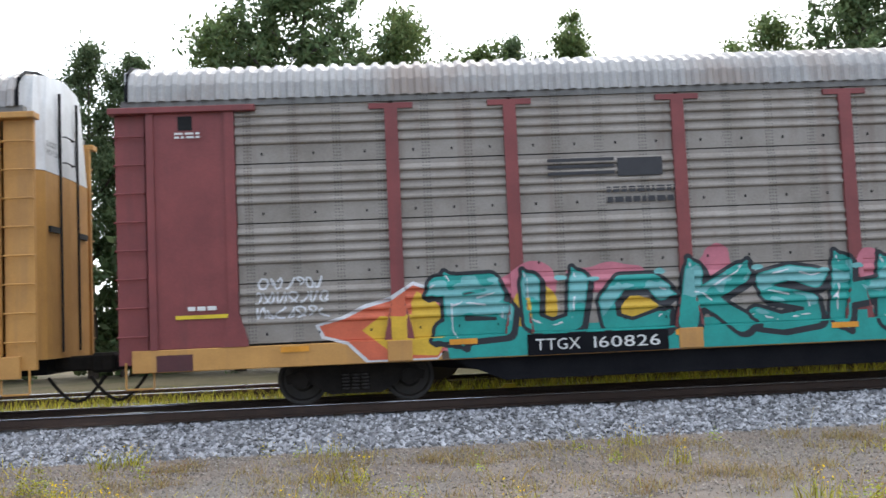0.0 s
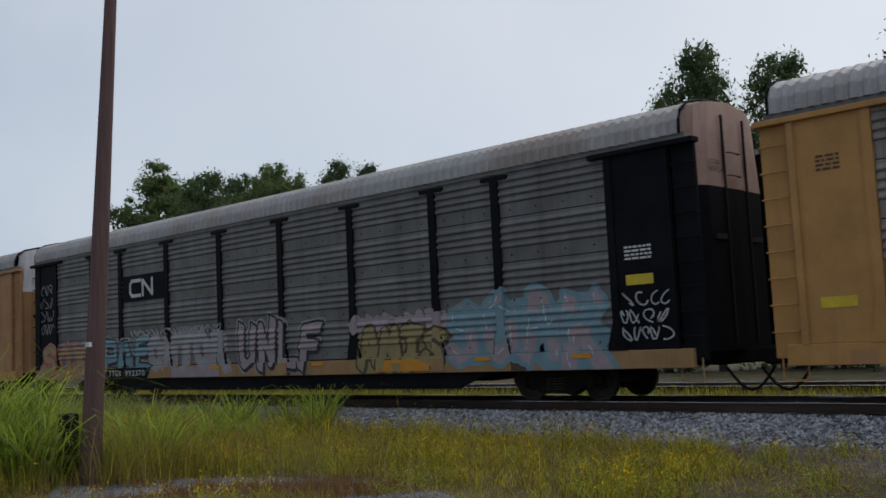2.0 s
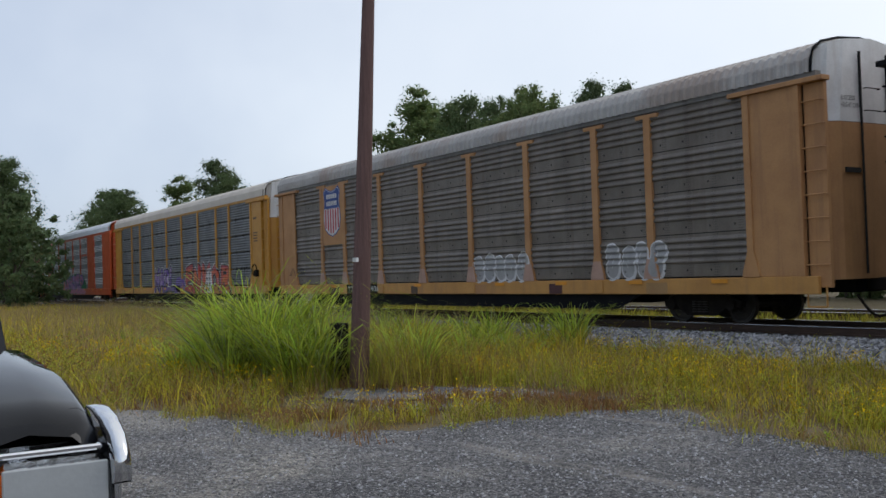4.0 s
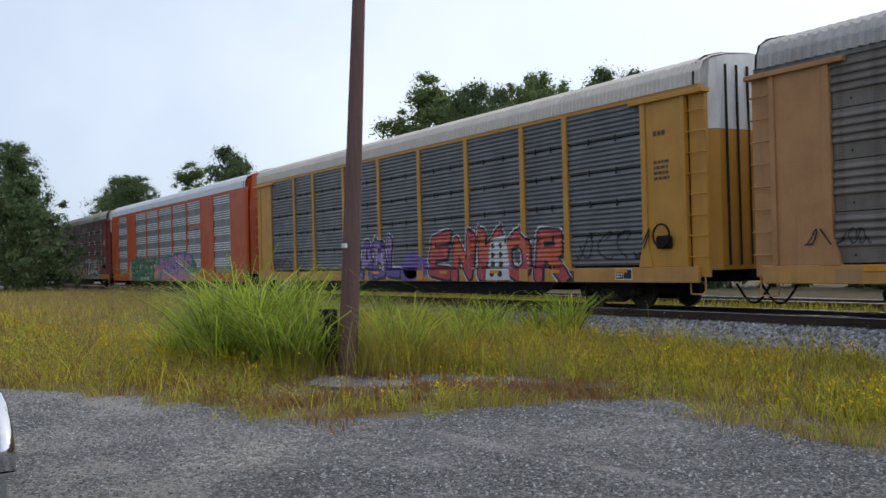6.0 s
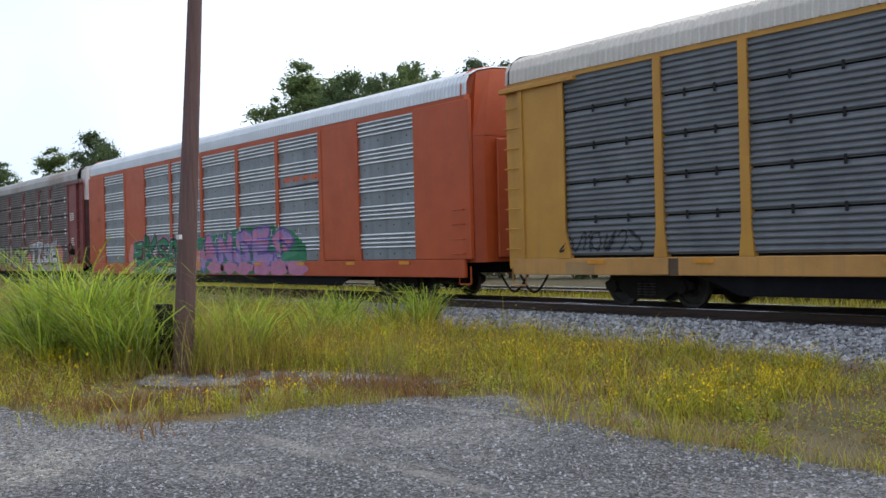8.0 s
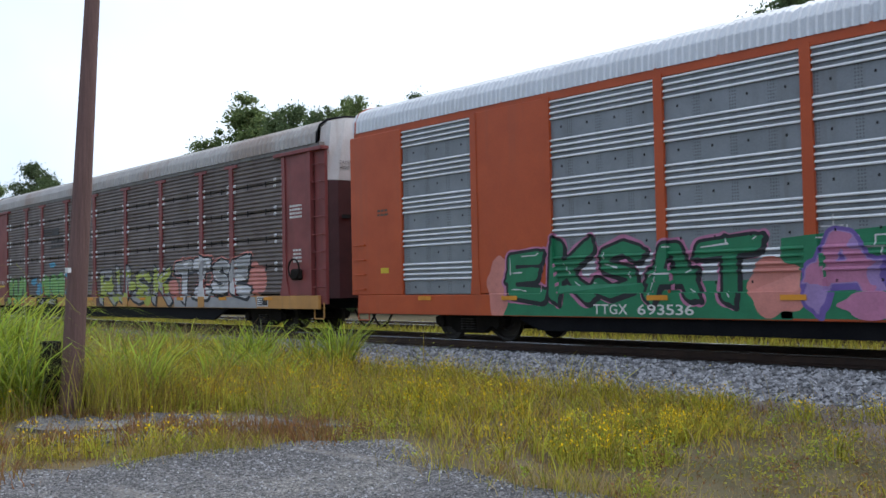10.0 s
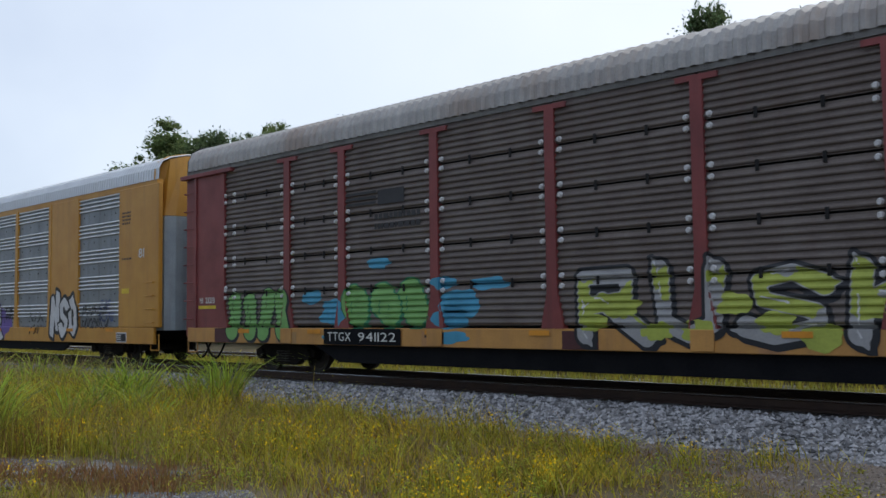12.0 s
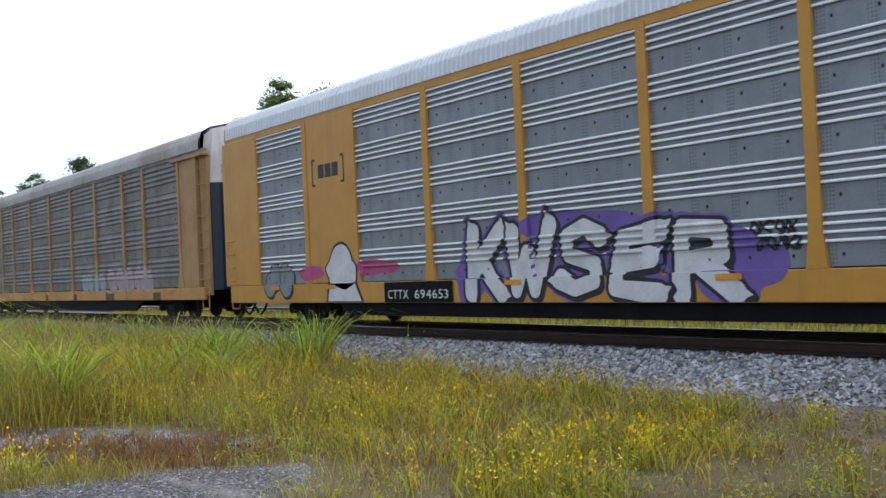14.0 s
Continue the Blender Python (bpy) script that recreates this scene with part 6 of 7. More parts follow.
flat_box(7, 25.3, 25.72, 1.98, 2.12, "decal_yellow", NEAR - 0.002, name="decal")
bars(7, 25.3, 25.9, 2.9, 3.0, 1, "brown_ink", 14, NEAR - 0.003)
bars(7, 25.3, 25.8, 3.9, 4.3, 4, "brown_ink", 15, NEAR - 0.003)

flat_text(7, "81", 26.25, 26.6, 2.95, 3.2, "lettering", NEAR - 0.008)
for i in (5, 7):
    for y in (-0.75, 0.05):
        part("door_leaf", box(bmesh.new(), BODY + 0.03, BODY + 0.10, y, y + 0.72, DECK, 4.0, 0.02), "white" if i == 7 else SPECS[i]["paint"], cars[i][0], "pale end door leaf")
# grab irons on the boxy cars, hand brakes, rust and patched paint on the sills
for i in (5, 7):
    for x in (0.18, BODY - 0.62):
        for k in range(4):
            z = DECK + 0.12 + k * 0.36
            part("grab_iron", bend(bmesh.new(), [(x, NEAR, z), (x, NEAR - 0.06, z), (x + 0.42, NEAR - 0.06, z), (x + 0.42, NEAR, z)], 0.014), SPECS[i]["paint"], cars[i][0])
for i in (4, 6):
    ring = [(26.1 + 0.26 * math.cos(a), NEAR - 0.10, 1.75 + 0.26 * math.sin(a)) for a in [2 * math.pi * k / 18 for k in range(19)]]
    part("brake_wheel", bend(bmesh.new(), ring, 0.025), "dark", cars[i][0])
    part("brake_housing", box(bmesh.new(), 25.85, 26.35, NEAR - 0.07, NEAR + 0.05, 1.45, 1.75, 0.05), "dark", cars[i][0])
for i in range(10):
    rnd = random.Random(100 + i)
    if SPECS[i]["ladder"]:
        for k in range(7):
            x = 1.2 + k * 3.6 + rnd.uniform(-0.8, 0.8)
            flat_box(i, x, x + rnd.uniform(0.3, 0.9), SILL + 0.01, DECK - 0.03 - rnd.uniform(0, 0.1), rnd.choice(["brown_ink", "tan", "tan_orange", "red_dark"]), NEAR - 0.0005, name="paint_patch", depth=0.0025)
# end doors: seams, vents and small print
for i in (1, 2, 3, 4, 6, 8, 9):
    car = cars[i][0]
    x = BODY + 0.06
    for y in ((-0.55, -0.2, 0.15, 0.5, -0.9, 0.85) if i == 4 else (-0.45, 0.45)):
        part("door_seam", box(bmesh.new(), x - 0.03, x + 0.012, y - 0.02, y + 0.02, DECK, EAVE + 0.55), "slot", car)
    if i != 4:
        # vents are near-black bars, their inner shade given by colour alone
        for y0, y1 in ((-1.0, -0.55), (0.5, 0.95)):
            part("door_vent", box(bmesh.new(), x - 0.05, x + 0.012, y0, y1, 3.05, 3.15), "slot", car)
        bm = bmesh.new()
        for row, word in ((0, "EXCESS"), (1, "HEIGHT CAR")):
            letters_into(bm, word, -1.05, -0.62 if row == 0 else -0.5, EAVE - 0.45 - row * 0.14, EAVE - 0.36 - row * 0.14, 0.0)
        for v in bm.verts:
            v.co = (x + 0.004 - 0.03 * abs(v.co.x), v.co.x, v.co.y)
        part("lettering", bm, "lettering_dark", car)
        for z in (4.3, 4.75):
            part("grab_iron", bend(bmesh.new(), [(x, -0.35, z), (x + 0.06, -0.35, z), (x + 0.06, 0.1, z), (x, 0.1, z)], 0.012), "dark", car)

# dull tan car
bubbles(8, 16.0, 18.6, 1.08, 1.65, 4, "spray_grey", "faded_blue", 50)
bubbles(8, 18.9, 23.0, 1.08, 1.75, 5, "faded_pink", "spray_grey", 51)


M["car_black"] = material("glossy_black_car_paint", (0.006, 0.007, 0.009), (0.009, 0.01, 0.013), 0.12, 0.0, 1.5, 40, 0.0, spec=0.22)
M["lens"] = plain("clear_lens", (0.42, 0.44, 0.45), 0.06)
M["amber_lens"] = plain("amber_lens", (0.75, 0.16, 0.01), 0.12)
M["tyre"] = plain("tyre_rubber", (0.02, 0.02, 0.02), 0.85)
M["pane"] = plain("dark_window_glass", (0.012, 0.015, 0.018), 0.05)
M["stone_warm"] = material("warm_gravel", (0.33, 0.29, 0.25), (0.22, 0.19, 0.165), 0.9, 0.0, 9, 60, 0.4, island=0.5)


# ---- loose stone and plants ----
def inside(poly_pts, x, y):
    """Which of the points lie within the outline."""
    res = np.zeros(len(x), bool)
    n = len(poly_pts)
    for i in range(n):
        (xa, ya), (xb, yb) = poly_pts[i], poly_pts[(i + 1) % n]
        if ya == yb:
            continue
        c = ((ya > y) != (yb > y)) & (x < (xb - xa) * (y - ya) / (yb - ya) + xa)
        res ^= c
    return res


def ground_at(x, y):
    k = np.clip((9 - y) / 6, 0, 1) * np.clip((x + 11) / 8, 0, 1)
    return GROUND + 0.17 * k


OCTA = np.array([(1, 0, 0), (0, 1, 0), (-1, 0, 0), (0, -1, 0), (0, 0, 1), (0, 0, -1)], float)
OCTF = np.array([(0, 1, 4), (1, 2, 4), (2, 3, 4), (3, 0, 4), (1, 0, 5), (2, 1, 5), (3, 2, 5), (0, 3, 5)])


def stones(name, x, y, z, size, seed, mat, label):
    rs = np.random.RandomState(seed)
    n = len(x)
    v = OCTA[None] * rs.uniform(0.6, 1.3, (n, 6, 1)) + rs.normal(0, 0.16, (n, 6, 3))
    v *= (size * rs.uniform(0.6, 1.5, n))[:, None, None] * np.array([1.0, 1.0, 0.75])
    a = rs.uniform(0, 6.28, n)
    ca, sa = np.cos(a)[:, None], np.sin(a)[:, None]
    vx, vy = v[..., 0] * ca - v[..., 1] * sa, v[..., 0] * sa + v[..., 1] * ca
    co = np.stack([vx + x[:, None], vy + y[:, None], v[..., 2] + z[:, None]], -1).reshape(-1, 3)
    fs = (OCTF[None] + (np.arange(n) * 6)[:, None, None]).reshape(-1, 3)
    ob = raw(name, co.tolist(), fs.tolist(), mat)
    return tagged(ob, label=label, category="stones", kind="stuff")


rs = np.random.RandomState(4)
n = 26000
sx = np.where(rs.rand(n) < 0.8, rs.uniform(-24, 13, n), rs.uniform(-48, -24, n))
so = rs.uniform(-3.35, -1.2, n)
sz = np.interp(so, [-3.7, -3.1, -1.85, -1.45, 0], [GROUND - 0.06, GROUND + 0.04, -0.27, -0.21, -0.21])
stones("ballast_stones", sx, TRACK + so, sz + 0.012, 0.040, 5, "stone", "loose grey crushed stones on the ballast slope")
n = 34000
sx, sy = rs.uniform(-13, 14, n), rs.uniform(9.5, 14.5, n)
keep = inside(VERGE, sx, sy)
stones("gravel", sx[keep], sy[keep], np.full(keep.sum(), GROUND + 0.030), 0.014, 6, "stone_warm", "small brownish gravel beside the ballast")
n = 46000
sx, sy = rs.uniform(-24, 5, n), rs.uniform(0.5, 8.2, n)
keep = inside(LOT, sx, sy)
sx, sy = sx[keep], sy[keep]
stones("lot_pebbles", sx, sy, ground_at(sx, sy) + 0.021, 0.0125, 7, "stone", "loose pebbles strewn on the asphalt")

# broken slabs of old paving in the weeds
SLABS = [[(-14.6, 6.2), (-13.7, 7.4), (-12.5, 8.1), (-11.7, 7.5), (-12.8, 5.9), (-13.6, 5.6)], [(-12.3, 8.25), (-10.5, 8.6), (-10.9, 7.4), (-11.5, 7.55)], [(-12.6, 5.9), (-11.5, 7.3), (-10.9, 7.15), (-11.8, 5.5)]]
for k, o in enumerate(SLABS):
    tagged(slab("old_paving", ragged(o, 0.3, 0.12, 5 + k), GROUND + 0.03, "asphalt", 0.08), label="broken piece of old paving among weeds", category="paving", kind="structure")


def blades(name, x, y, h, w, mat, seed, lean=0.35, label="", category="grass", droop=False, way=None):
    """Blades of grass as bent strips, all in one piece."""
    rs = np.random.RandomState(seed)
    n = len(x)
    z = ground_at(x, y) - 0.01
    a, b = rs.uniform(0, 6.28, n), rs.uniform(0, 6.28, n)
    ux, uy = np.cos(a) * w / 2, np.sin(a) * w / 2
    if way is not None:
        b = way + rs.normal(0, 0.5, n)
    k = h * lean * rs.uniform(0.2, 1.2, n)
    lx, ly = np.cos(b) * k, np.sin(b) * k
    levels = [(0, 0, 1.0), (0.35, 0.12, 0.95), (0.72, 0.45, 0.75), (0.92, 0.8, 0.5), (0.93, 1.15, 0.3), (0.80, 1.5, 0.02)] if droop else [(0, 0, 1.0), (0.5, 0.22, 0.85), (0.86, 0.66, 0.5), (1.0, 1.0, 0.03)]
    co = []
    for f, s, t in levels:
        for sg in (-1, 1):
            co.append(np.stack([x + lx * s + sg * ux * t, y + ly * s + sg * uy * t, z + h * f], -1))
    m = len(co)
    co = np.stack(co, 1).reshape(-1, 3)
    base = (np.arange(n) * m)[:, None]
    fs = np.concatenate([base + np.array([[2 * j, 2 * j + 1, 2 * j + 3, 2 * j + 2]]) for j in range(m // 2 - 1)])
    ob = raw(name, co.tolist(), fs.tolist(), mat)
    return tagged(ob, label=label, category=category, kind="stuff")


def meadow(n, seed, x0, x1, y0, y1):
    rs = np.random.RandomState(seed)
    x, y = rs.uniform(x0, x1, n), rs.uniform(y0, y1, n)
    keep = ~inside(LOT, x + 0.9 * patchy(x, y, 2.6, 13.0), y - 0.25 + 1.3 * patchy(x, y, 2.2, 14.0))
    for o in SLABS:
        keep &= ~inside(o, x, y)
    keep &= ~(inside([(-15.2, 5.4), (-13.9, 7.7), (-12.2, 8.7), (-10.0, 9.0), (-10.2, 7.0), (-11.4, 5.0), (-13.2, 4.6)], x, y) & (rs.rand(n) < 0.72))
    x, y = x[keep], y[keep]
    # thinner beside the stones and where the soil is bare
    thin = np.clip((14.4 - y) / 1.6, 0, 1) * np.where(x > -7, np.where(inside(VERGE, x, y), 0.05 + 0.30 * (x < -3) + 0.5 * (patchy(x, y, 0.9, 3.0) > 0.22), 1), 1)
    p = patchy(x, y, 0.8, 2.0)
    keep = rs.rand(len(x)) < thin * np.clip(0.78 + p * 0.95, 0.45, 1)
    return x[keep], y[keep]


x, y = meadow(230000, 21, -34, 11, 1.2, 14.5)
p, q = patchy(x, y, 0.35, 7.0), patchy(x, y, 1.1, 9.0)
rs = np.random.RandomState(22)
edge = np.clip(1 - (y - 8.0) / 2.2, 0, 1)
old = inside([(-15.2, 5.4), (-13.9, 7.7), (-12.2, 8.7), (-10.0, 9.0), (-10.2, 7.0), (-11.4, 5.0), (-13.2, 4.6)], x, y)
# most of it is a low thick sward; one blade in four stands well above it
stand = rs.rand(len(x)) < 0.16 + 0.2 * q
tall = np.clip(0.20 + 0.22 * p + 0.10 * q - 0.13 * edge + np.clip((-x - 6) / 40, 0, 0.2), 0.08, 0.5) * np.where(stand, rs.uniform(1.0, 1.9, len(x)), rs.uniform(0.3, 0.9, len(x)))
tall *= np.where(x > -5, 0.48, np.where(x > -9, 0.6, np.where(x > -14, 0.72, 0.95))) * np.where(old, 0.5, 1)
kind = rs.rand(len(x)) + 0.5 * p + 0.25 * q
dry = kind < 0.36 + 0.30 * edge * (x > -12) + np.clip((x + 5) / 14, 0, 0.4)
red = (~dry) & ((edge > 0.5) & (q > 0.0) & (rs.rand(len(x)) < 0.6) | (q < -0.26) & (rs.rand(len(x)) < 0.5) | old & (rs.rand(len(x)) < 0.5))
green = ~(dry | red)
far = 1 + np.clip((-x - 14) / 14, 0, 1.2)
wid = rs.uniform(0.006, 0.018, len(x)) * far
blades("meadow_grass", x[green], y[green], tall[green], wid[green], "grass", 23, 1.15, "yellow-green meadow grass of uneven height")
blades("dry_grass", x[dry], y[dry], tall[dry] * 0.9, wid[dry], "grass_dry", 24, 1.2, "straw-coloured dry grass between the green")
blades("reddish_weeds", x[red], y[red], tall[red] * 0.75, wid[red], "grass_red", 25, 1.0, "low reddish-brown weeds at the asphalt's edge")
# leafy weeds in clumps: small leaves at all heights on unseen stems
rs = np.random.RandomState(44)
cx, cy = meadow(9500, 45, -32, 9, 2.0, 14.0)
cp = patchy(cx, cy, 0.7, 11.0)
keep = rs.rand(len(cx)) < np.clip(0.45 + 1.3 * cp, 0.08, 1) * np.where(cx > -4, 0.55, 1)
cx, cy, cp = cx[keep], cy[keep], cp[keep]
per = 52
size = rs.uniform(0.6, 1.3, len(cx)) * (1 + cp) * np.where(cx > -9, 0.6, 0.95)
ix = np.repeat(np.arange(len(cx)), per)
n = len(ix)
lx, ly = cx[ix] + rs.normal(0, 0.10, n) * size[ix], cy[ix] + rs.normal(0, 0.10, n) * size[ix]
lz = ground_at(lx, ly) + np.abs(rs.normal(0.0, 0.17, n)) * size[ix] + 0.02
u = rs.normal(size=(n, 3)) * np.array([1, 1, 0.7])
u /= np.linalg.norm(u, axis=1)[:, None]
v = np.cross(u, rs.normal(size=(n, 3)))
v /= np.linalg.norm(v, axis=1)[:, None]
c = np.stack([lx, ly, lz], -1)
length = (rs.uniform(0.009, 0.025, n) * (1 + np.clip((-lx - 14) / 14, 0, 1)))[:, None]
quad = np.stack([c - u * length, c + v * length * 0.4, c + u * length, c - v * length * 0.4], 1)
for pick, mat, words in (((ix % 5 < 3), "weed", "bushy yellow-green weeds between the grasses"), ((ix % 5 == 3), "cane", "bright green leafy weeds in the meadow"), ((ix % 5 == 4), "grass_red", "rust-brown seeding weeds in the meadow")):
    q4 = quad[pick].reshape(-1, 3)
    tagged(raw("weed_leaves", q4.tolist(), np.arange(len(q4)).reshape(-1, 4).tolist(), mat), label=words, category="weeds", kind="stuff")
# dead stems lying flat on the soil
x, y = meadow(60000, 27, -20, 11, 1.5, 14.0)
rs = np.random.RandomState(28)
blades("thatch", x, y, rs.uniform(0.015, 0.05, len(x)), rs.uniform(0.006, 0.012, len(x)), "grass_brown", 29, 5.0, "brown dead stems matted on the soil")
# weeds that creep over the lot's edge in patches
rs = np.random.RandomState(33)
ex, ey = [], []
for (xa, ya), (xb, yb) in zip(LOT[1:17], LOT[2:18]):
    k = int(700 * min(12, math.hypot(xb - xa, yb - ya)))
    u = rs.rand(k)
    ex.append(xa + (xb - xa) * u + rs.normal(0, 0.22, k))
    ey.append(ya + (yb - ya) * u + rs.normal(0.05, 0.25, k))
ex, ey = np.concatenate(ex), np.concatenate(ey)
pe = patchy(ex, ey, 1.3, 6.0)
keep = rs.rand(len(ex)) < np.clip(0.35 + 1.6 * pe, 0.04, 1)
ex, ey, pe = ex[keep], ey[keep], pe[keep]
m = rs.rand(len(ex)) < 0.5
hh = rs.uniform(0.04, 0.2, len(ex)) * (1 + np.clip(pe, 0, 0.5))
blades("edge_weeds", ex[m], ey[m], hh[m], rs.uniform(0.005, 0.011, m.sum()), "weed", 34, 0.9, "olive weeds creeping over the asphalt's edge", "weeds")
blades("edge_weeds", ex[~m], ey[~m], hh[~m], rs.uniform(0.005, 0.010, (~m).sum()), "grass_dry", 35, 1.1, "dry weeds creeping over the asphalt's edge", "weeds")
# weeds in the cracks between the slabs and along the lot
rs = np.random.RandomState(31)
n = 15000
ax, ay = rs.uniform(-15.5, -9.3, n), rs.uniform(4.0, 8.6, n)
qq = patchy(ax, ay, 0.9, 4.0)
keep = (qq > 0.10) & (~inside(LOT, ax, ay) | (rs.rand(n) < 0.25))
blades("crack_weeds", ax[keep], ay[keep], rs.uniform(0.05, 0.22, keep.sum()), np.full(keep.sum(), 0.013), "grass_red", 32, 0.7, "reddish and green weeds growing from cracked paving")


def cane(cx, cy, rx, ry, n, h, seed, mat="cane"):
    """Tufts side by side; the blades of each arch outward from its heart."""
    rs = np.random.RandomState(seed)
    k = max(3, n // 60)
    a, r = rs.uniform(0, 6.28, k), np.sqrt(rs.rand(k))
    tx, ty = cx + rx * r * np.cos(a), cy + ry * r * np.sin(a)
    th = h * (1.08 - 0.35 * r) * rs.uniform(0.62, 1.12, k)
    i = rs.randint(0, k, n)
    way, out = rs.uniform(0, 6.28, n), np.abs(rs.normal(0, 0.10, n))
    x, y = tx[i] + out * np.cos(way), ty[i] + out * np.sin(way)
    hh = th[i] * rs.uniform(0.35, 1.1, n)
    m = rs.rand(n) < 0.72
    blades("tall_grass", x[m], y[m], hh[m], rs.uniform(0.016, 0.042, m.sum()), mat, seed + 1, 0.9, "tall bright green arching grass clump beside the pole", "tall grass", True, way[m])
    pale = ~m & (rs.rand(n) < 0.55)
    blades("tall_grass", x[pale], y[pale], hh[pale] * 1.02, rs.uniform(0.010, 0.022, pale.sum()), "cane_pale", seed + 2, 1.1, "pale drooping blades in the tall grass clump", "tall grass", True, way[pale])
    dead = ~m & ~pale
    blades("dead_stems", x[dead], y[dead], hh[dead] * 0.6, rs.uniform(0.006, 0.014, dead.sum()), "grass_brown", seed + 3, 0.6, "brown dead stems inside the tall grass", "tall grass", False, way[dead])


for k, (cx, cy, rx, ry, n, h) in enumerate(((-16.7, 5.75, 1.0, 0.8, 3000, 2.0), (-17.9, 5.1, 0.8, 0.7, 380, 1.3), (-15.5, 6.3, 0.6, 0.6, 1200, 1.6), (-14.95, 6.1, 0.35, 0.3, 520, 1.25), (-14.9, 7.6, 0.6, 0.6, 620, 1.25), (-15.4, 9.0, 0.9, 0.9, 260, 0.8), (-16.2, 10.6, 0.9, 0.9, 240, 0.85), (-17.6, 11.8, 1.0, 0.9, 420, 1.1), (-16.8, 13.2, 0.5, 0.4, 260, 1.25), (-17.9, 13.0, 0.6, 0.4, 200, 1.1), (-20.5, 12.8, 1.5, 0.8, 380, 1.1), (-23.5, 12.5, 2.0, 1.0, 420, 1.1), (-26, 12, 3, 1.5, 500, 1.1), (-33, 11.5, 5, 2, 700, 1.3), (-25, 5.5, 4, 2.0, 300, 0.7))):
    cane(cx, cy, rx, ry, n, h, 60 + 4 * k)

# a thicket of fine upright weeds round the pole's foot and towards the track
rs = np.random.RandomState(37)
for k, (cx, cy, r, n, h) in enumerate(((-14.1, 7.2, 0.5, 900, 1.0), (-13.9, 8.1, 0.7, 800, 0.7), (-14.9, 6.1, 0.6, 600, 0.6), (-15.0, 9.4, 1.0, 900, 0.6), (-13.4, 9.6, 1.1, 900, 0.5), (-16.5, 8.8, 1.3, 900, 0.65), (-18.5, 4.2, 1.3, 800, 0.5), (-11.6, 10.2, 1.2, 700, 0.42), (-20.5, 7.0, 2.2, 1200, 0.6))):
    x, y = cx + rs.normal(0, r * 0.6, n), cy + rs.normal(0, r * 0.6, n)
    m = rs.rand(n) < 0.55
    hh = h * rs.uniform(0.2, 1.1, n) ** 1.3
    blades("upright_weeds", x[m], y[m], hh[m], rs.uniform(0.005, 0.012, m.sum()), "weed", 200 + k, 0.6, "fine olive green weeds standing thick by the pole", "weeds")
    blades("upright_weeds", x[~m], y[~m], hh[~m], rs.uniform(0.004, 0.009, (~m).sum()), "grass_red" if k % 2 else "grass_dry", 220 + k, 0.65, "brownish seeding stems among the weeds", "weeds")

# the meadow's far part
rs = np.random.RandomState(81)
n = 42000
x, y = rs.uniform(-95, -32, n), rs.uniform(-4, 14.0, n)
keep = (y > 2 + (x + 16) * 0.12) & (rs.rand(n) < 0.9)
x, y = x[keep], y[keep]
blades("far_meadow_grass", x, y, rs.uniform(0.15, 0.6, len(x)), rs.uniform(0.03, 0.07, len(x)), "grass", 82, 0.7, "distant yellow-green meadow grass")
n = 7000
x, y = rs.uniform(-60, -20, n), rs.uniform(4, 14.0, n)
blades("far_seed_stalks", x, y, rs.uniform(0.5, 1.1, n), np.full(n, 0.014), "grass_dry", 83, 0.4, "pale seed stalks over the far meadow", "grass", True)
# dry tufts on the bare soil
rs = np.random.RandomState(91)
tx, ty = rs.uniform(-4, 11, 130), rs.uniform(9.6, 13.6, 130)
x, y = np.repeat(tx, 60) + rs.normal(0, 0.13, 7800), np.repeat(ty, 60) + rs.normal(0, 0.10, 7800)
blades("dry_tufts", x, y, rs.uniform(0.05, 0.2, len(x)), np.full(len(x), 0.008), "grass_dry", 92, 1.0, "low dry grass tufts on bare soil")

# seed heads over the meadow
rs = np.random.RandomState(41)
x, y = meadow(2600, 42, -24, 6, 4, 13.5)
blades("seed_stalks", x, y, rs.uniform(0.25, 0.6, len(x)), np.full(len(x), 0.007), "grass_dry", 43, 0.35, "thin dry seed stalks above the meadow", "grass", True)

# yellow flowers in drifts
rs = np.random.RandomState(51)
fx, fy = meadow(5200, 52, -28, 8, 4, 13.8)
pp = patchy(fx, fy, 0.8, 5.0)
keep = rs.rand(len(fx)) < np.clip(0.07 + pp * 1.6, 0.03, 0.9) * np.where(fx < -14, 1.6, np.where(fx < -5, 1, 0.5))
fx, fy = fx[keep], fy[keep]
# leafy clumps under the flowers
wx, wy = np.repeat(fx, 34) + rs.normal(0, 0.13, len(fx) * 34), np.repeat(fy, 34) + rs.normal(0, 0.13, len(fy) * 34)
blades("leafy_weeds", wx, wy, rs.uniform(0.07, 0.30, len(wx)), rs.uniform(0.009, 0.02, len(wx)), "weed", 55, 1.0, "leafy green clumps below the yellow flowers", "weeds")
per = 26
fx = np.repeat(fx, per) + rs.normal(0, 0.075, len(fx) * per)
fy = np.repeat(fy, per) + rs.normal(0, 0.085, len(fy) * per)
fz = ground_at(fx, fy) + rs.uniform(0.16, 0.40, len(fx)) * np.where(fx > -9, 0.85, 1.1)
ang = np.arange(6) * math.pi / 3
rad = rs.uniform(0.006, 0.012, len(fx)) * (1 + np.clip((-fx - 12) / 20, 0, 0.6))
tx, ty = rs.normal(0, 0.5, len(fx)), rs.normal(0, 0.5, len(fx))
px, py = np.cos(ang)[None] * rad[:, None], np.sin(ang)[None] * rad[:, None]
pz = px * tx[:, None] + py * ty[:, None]
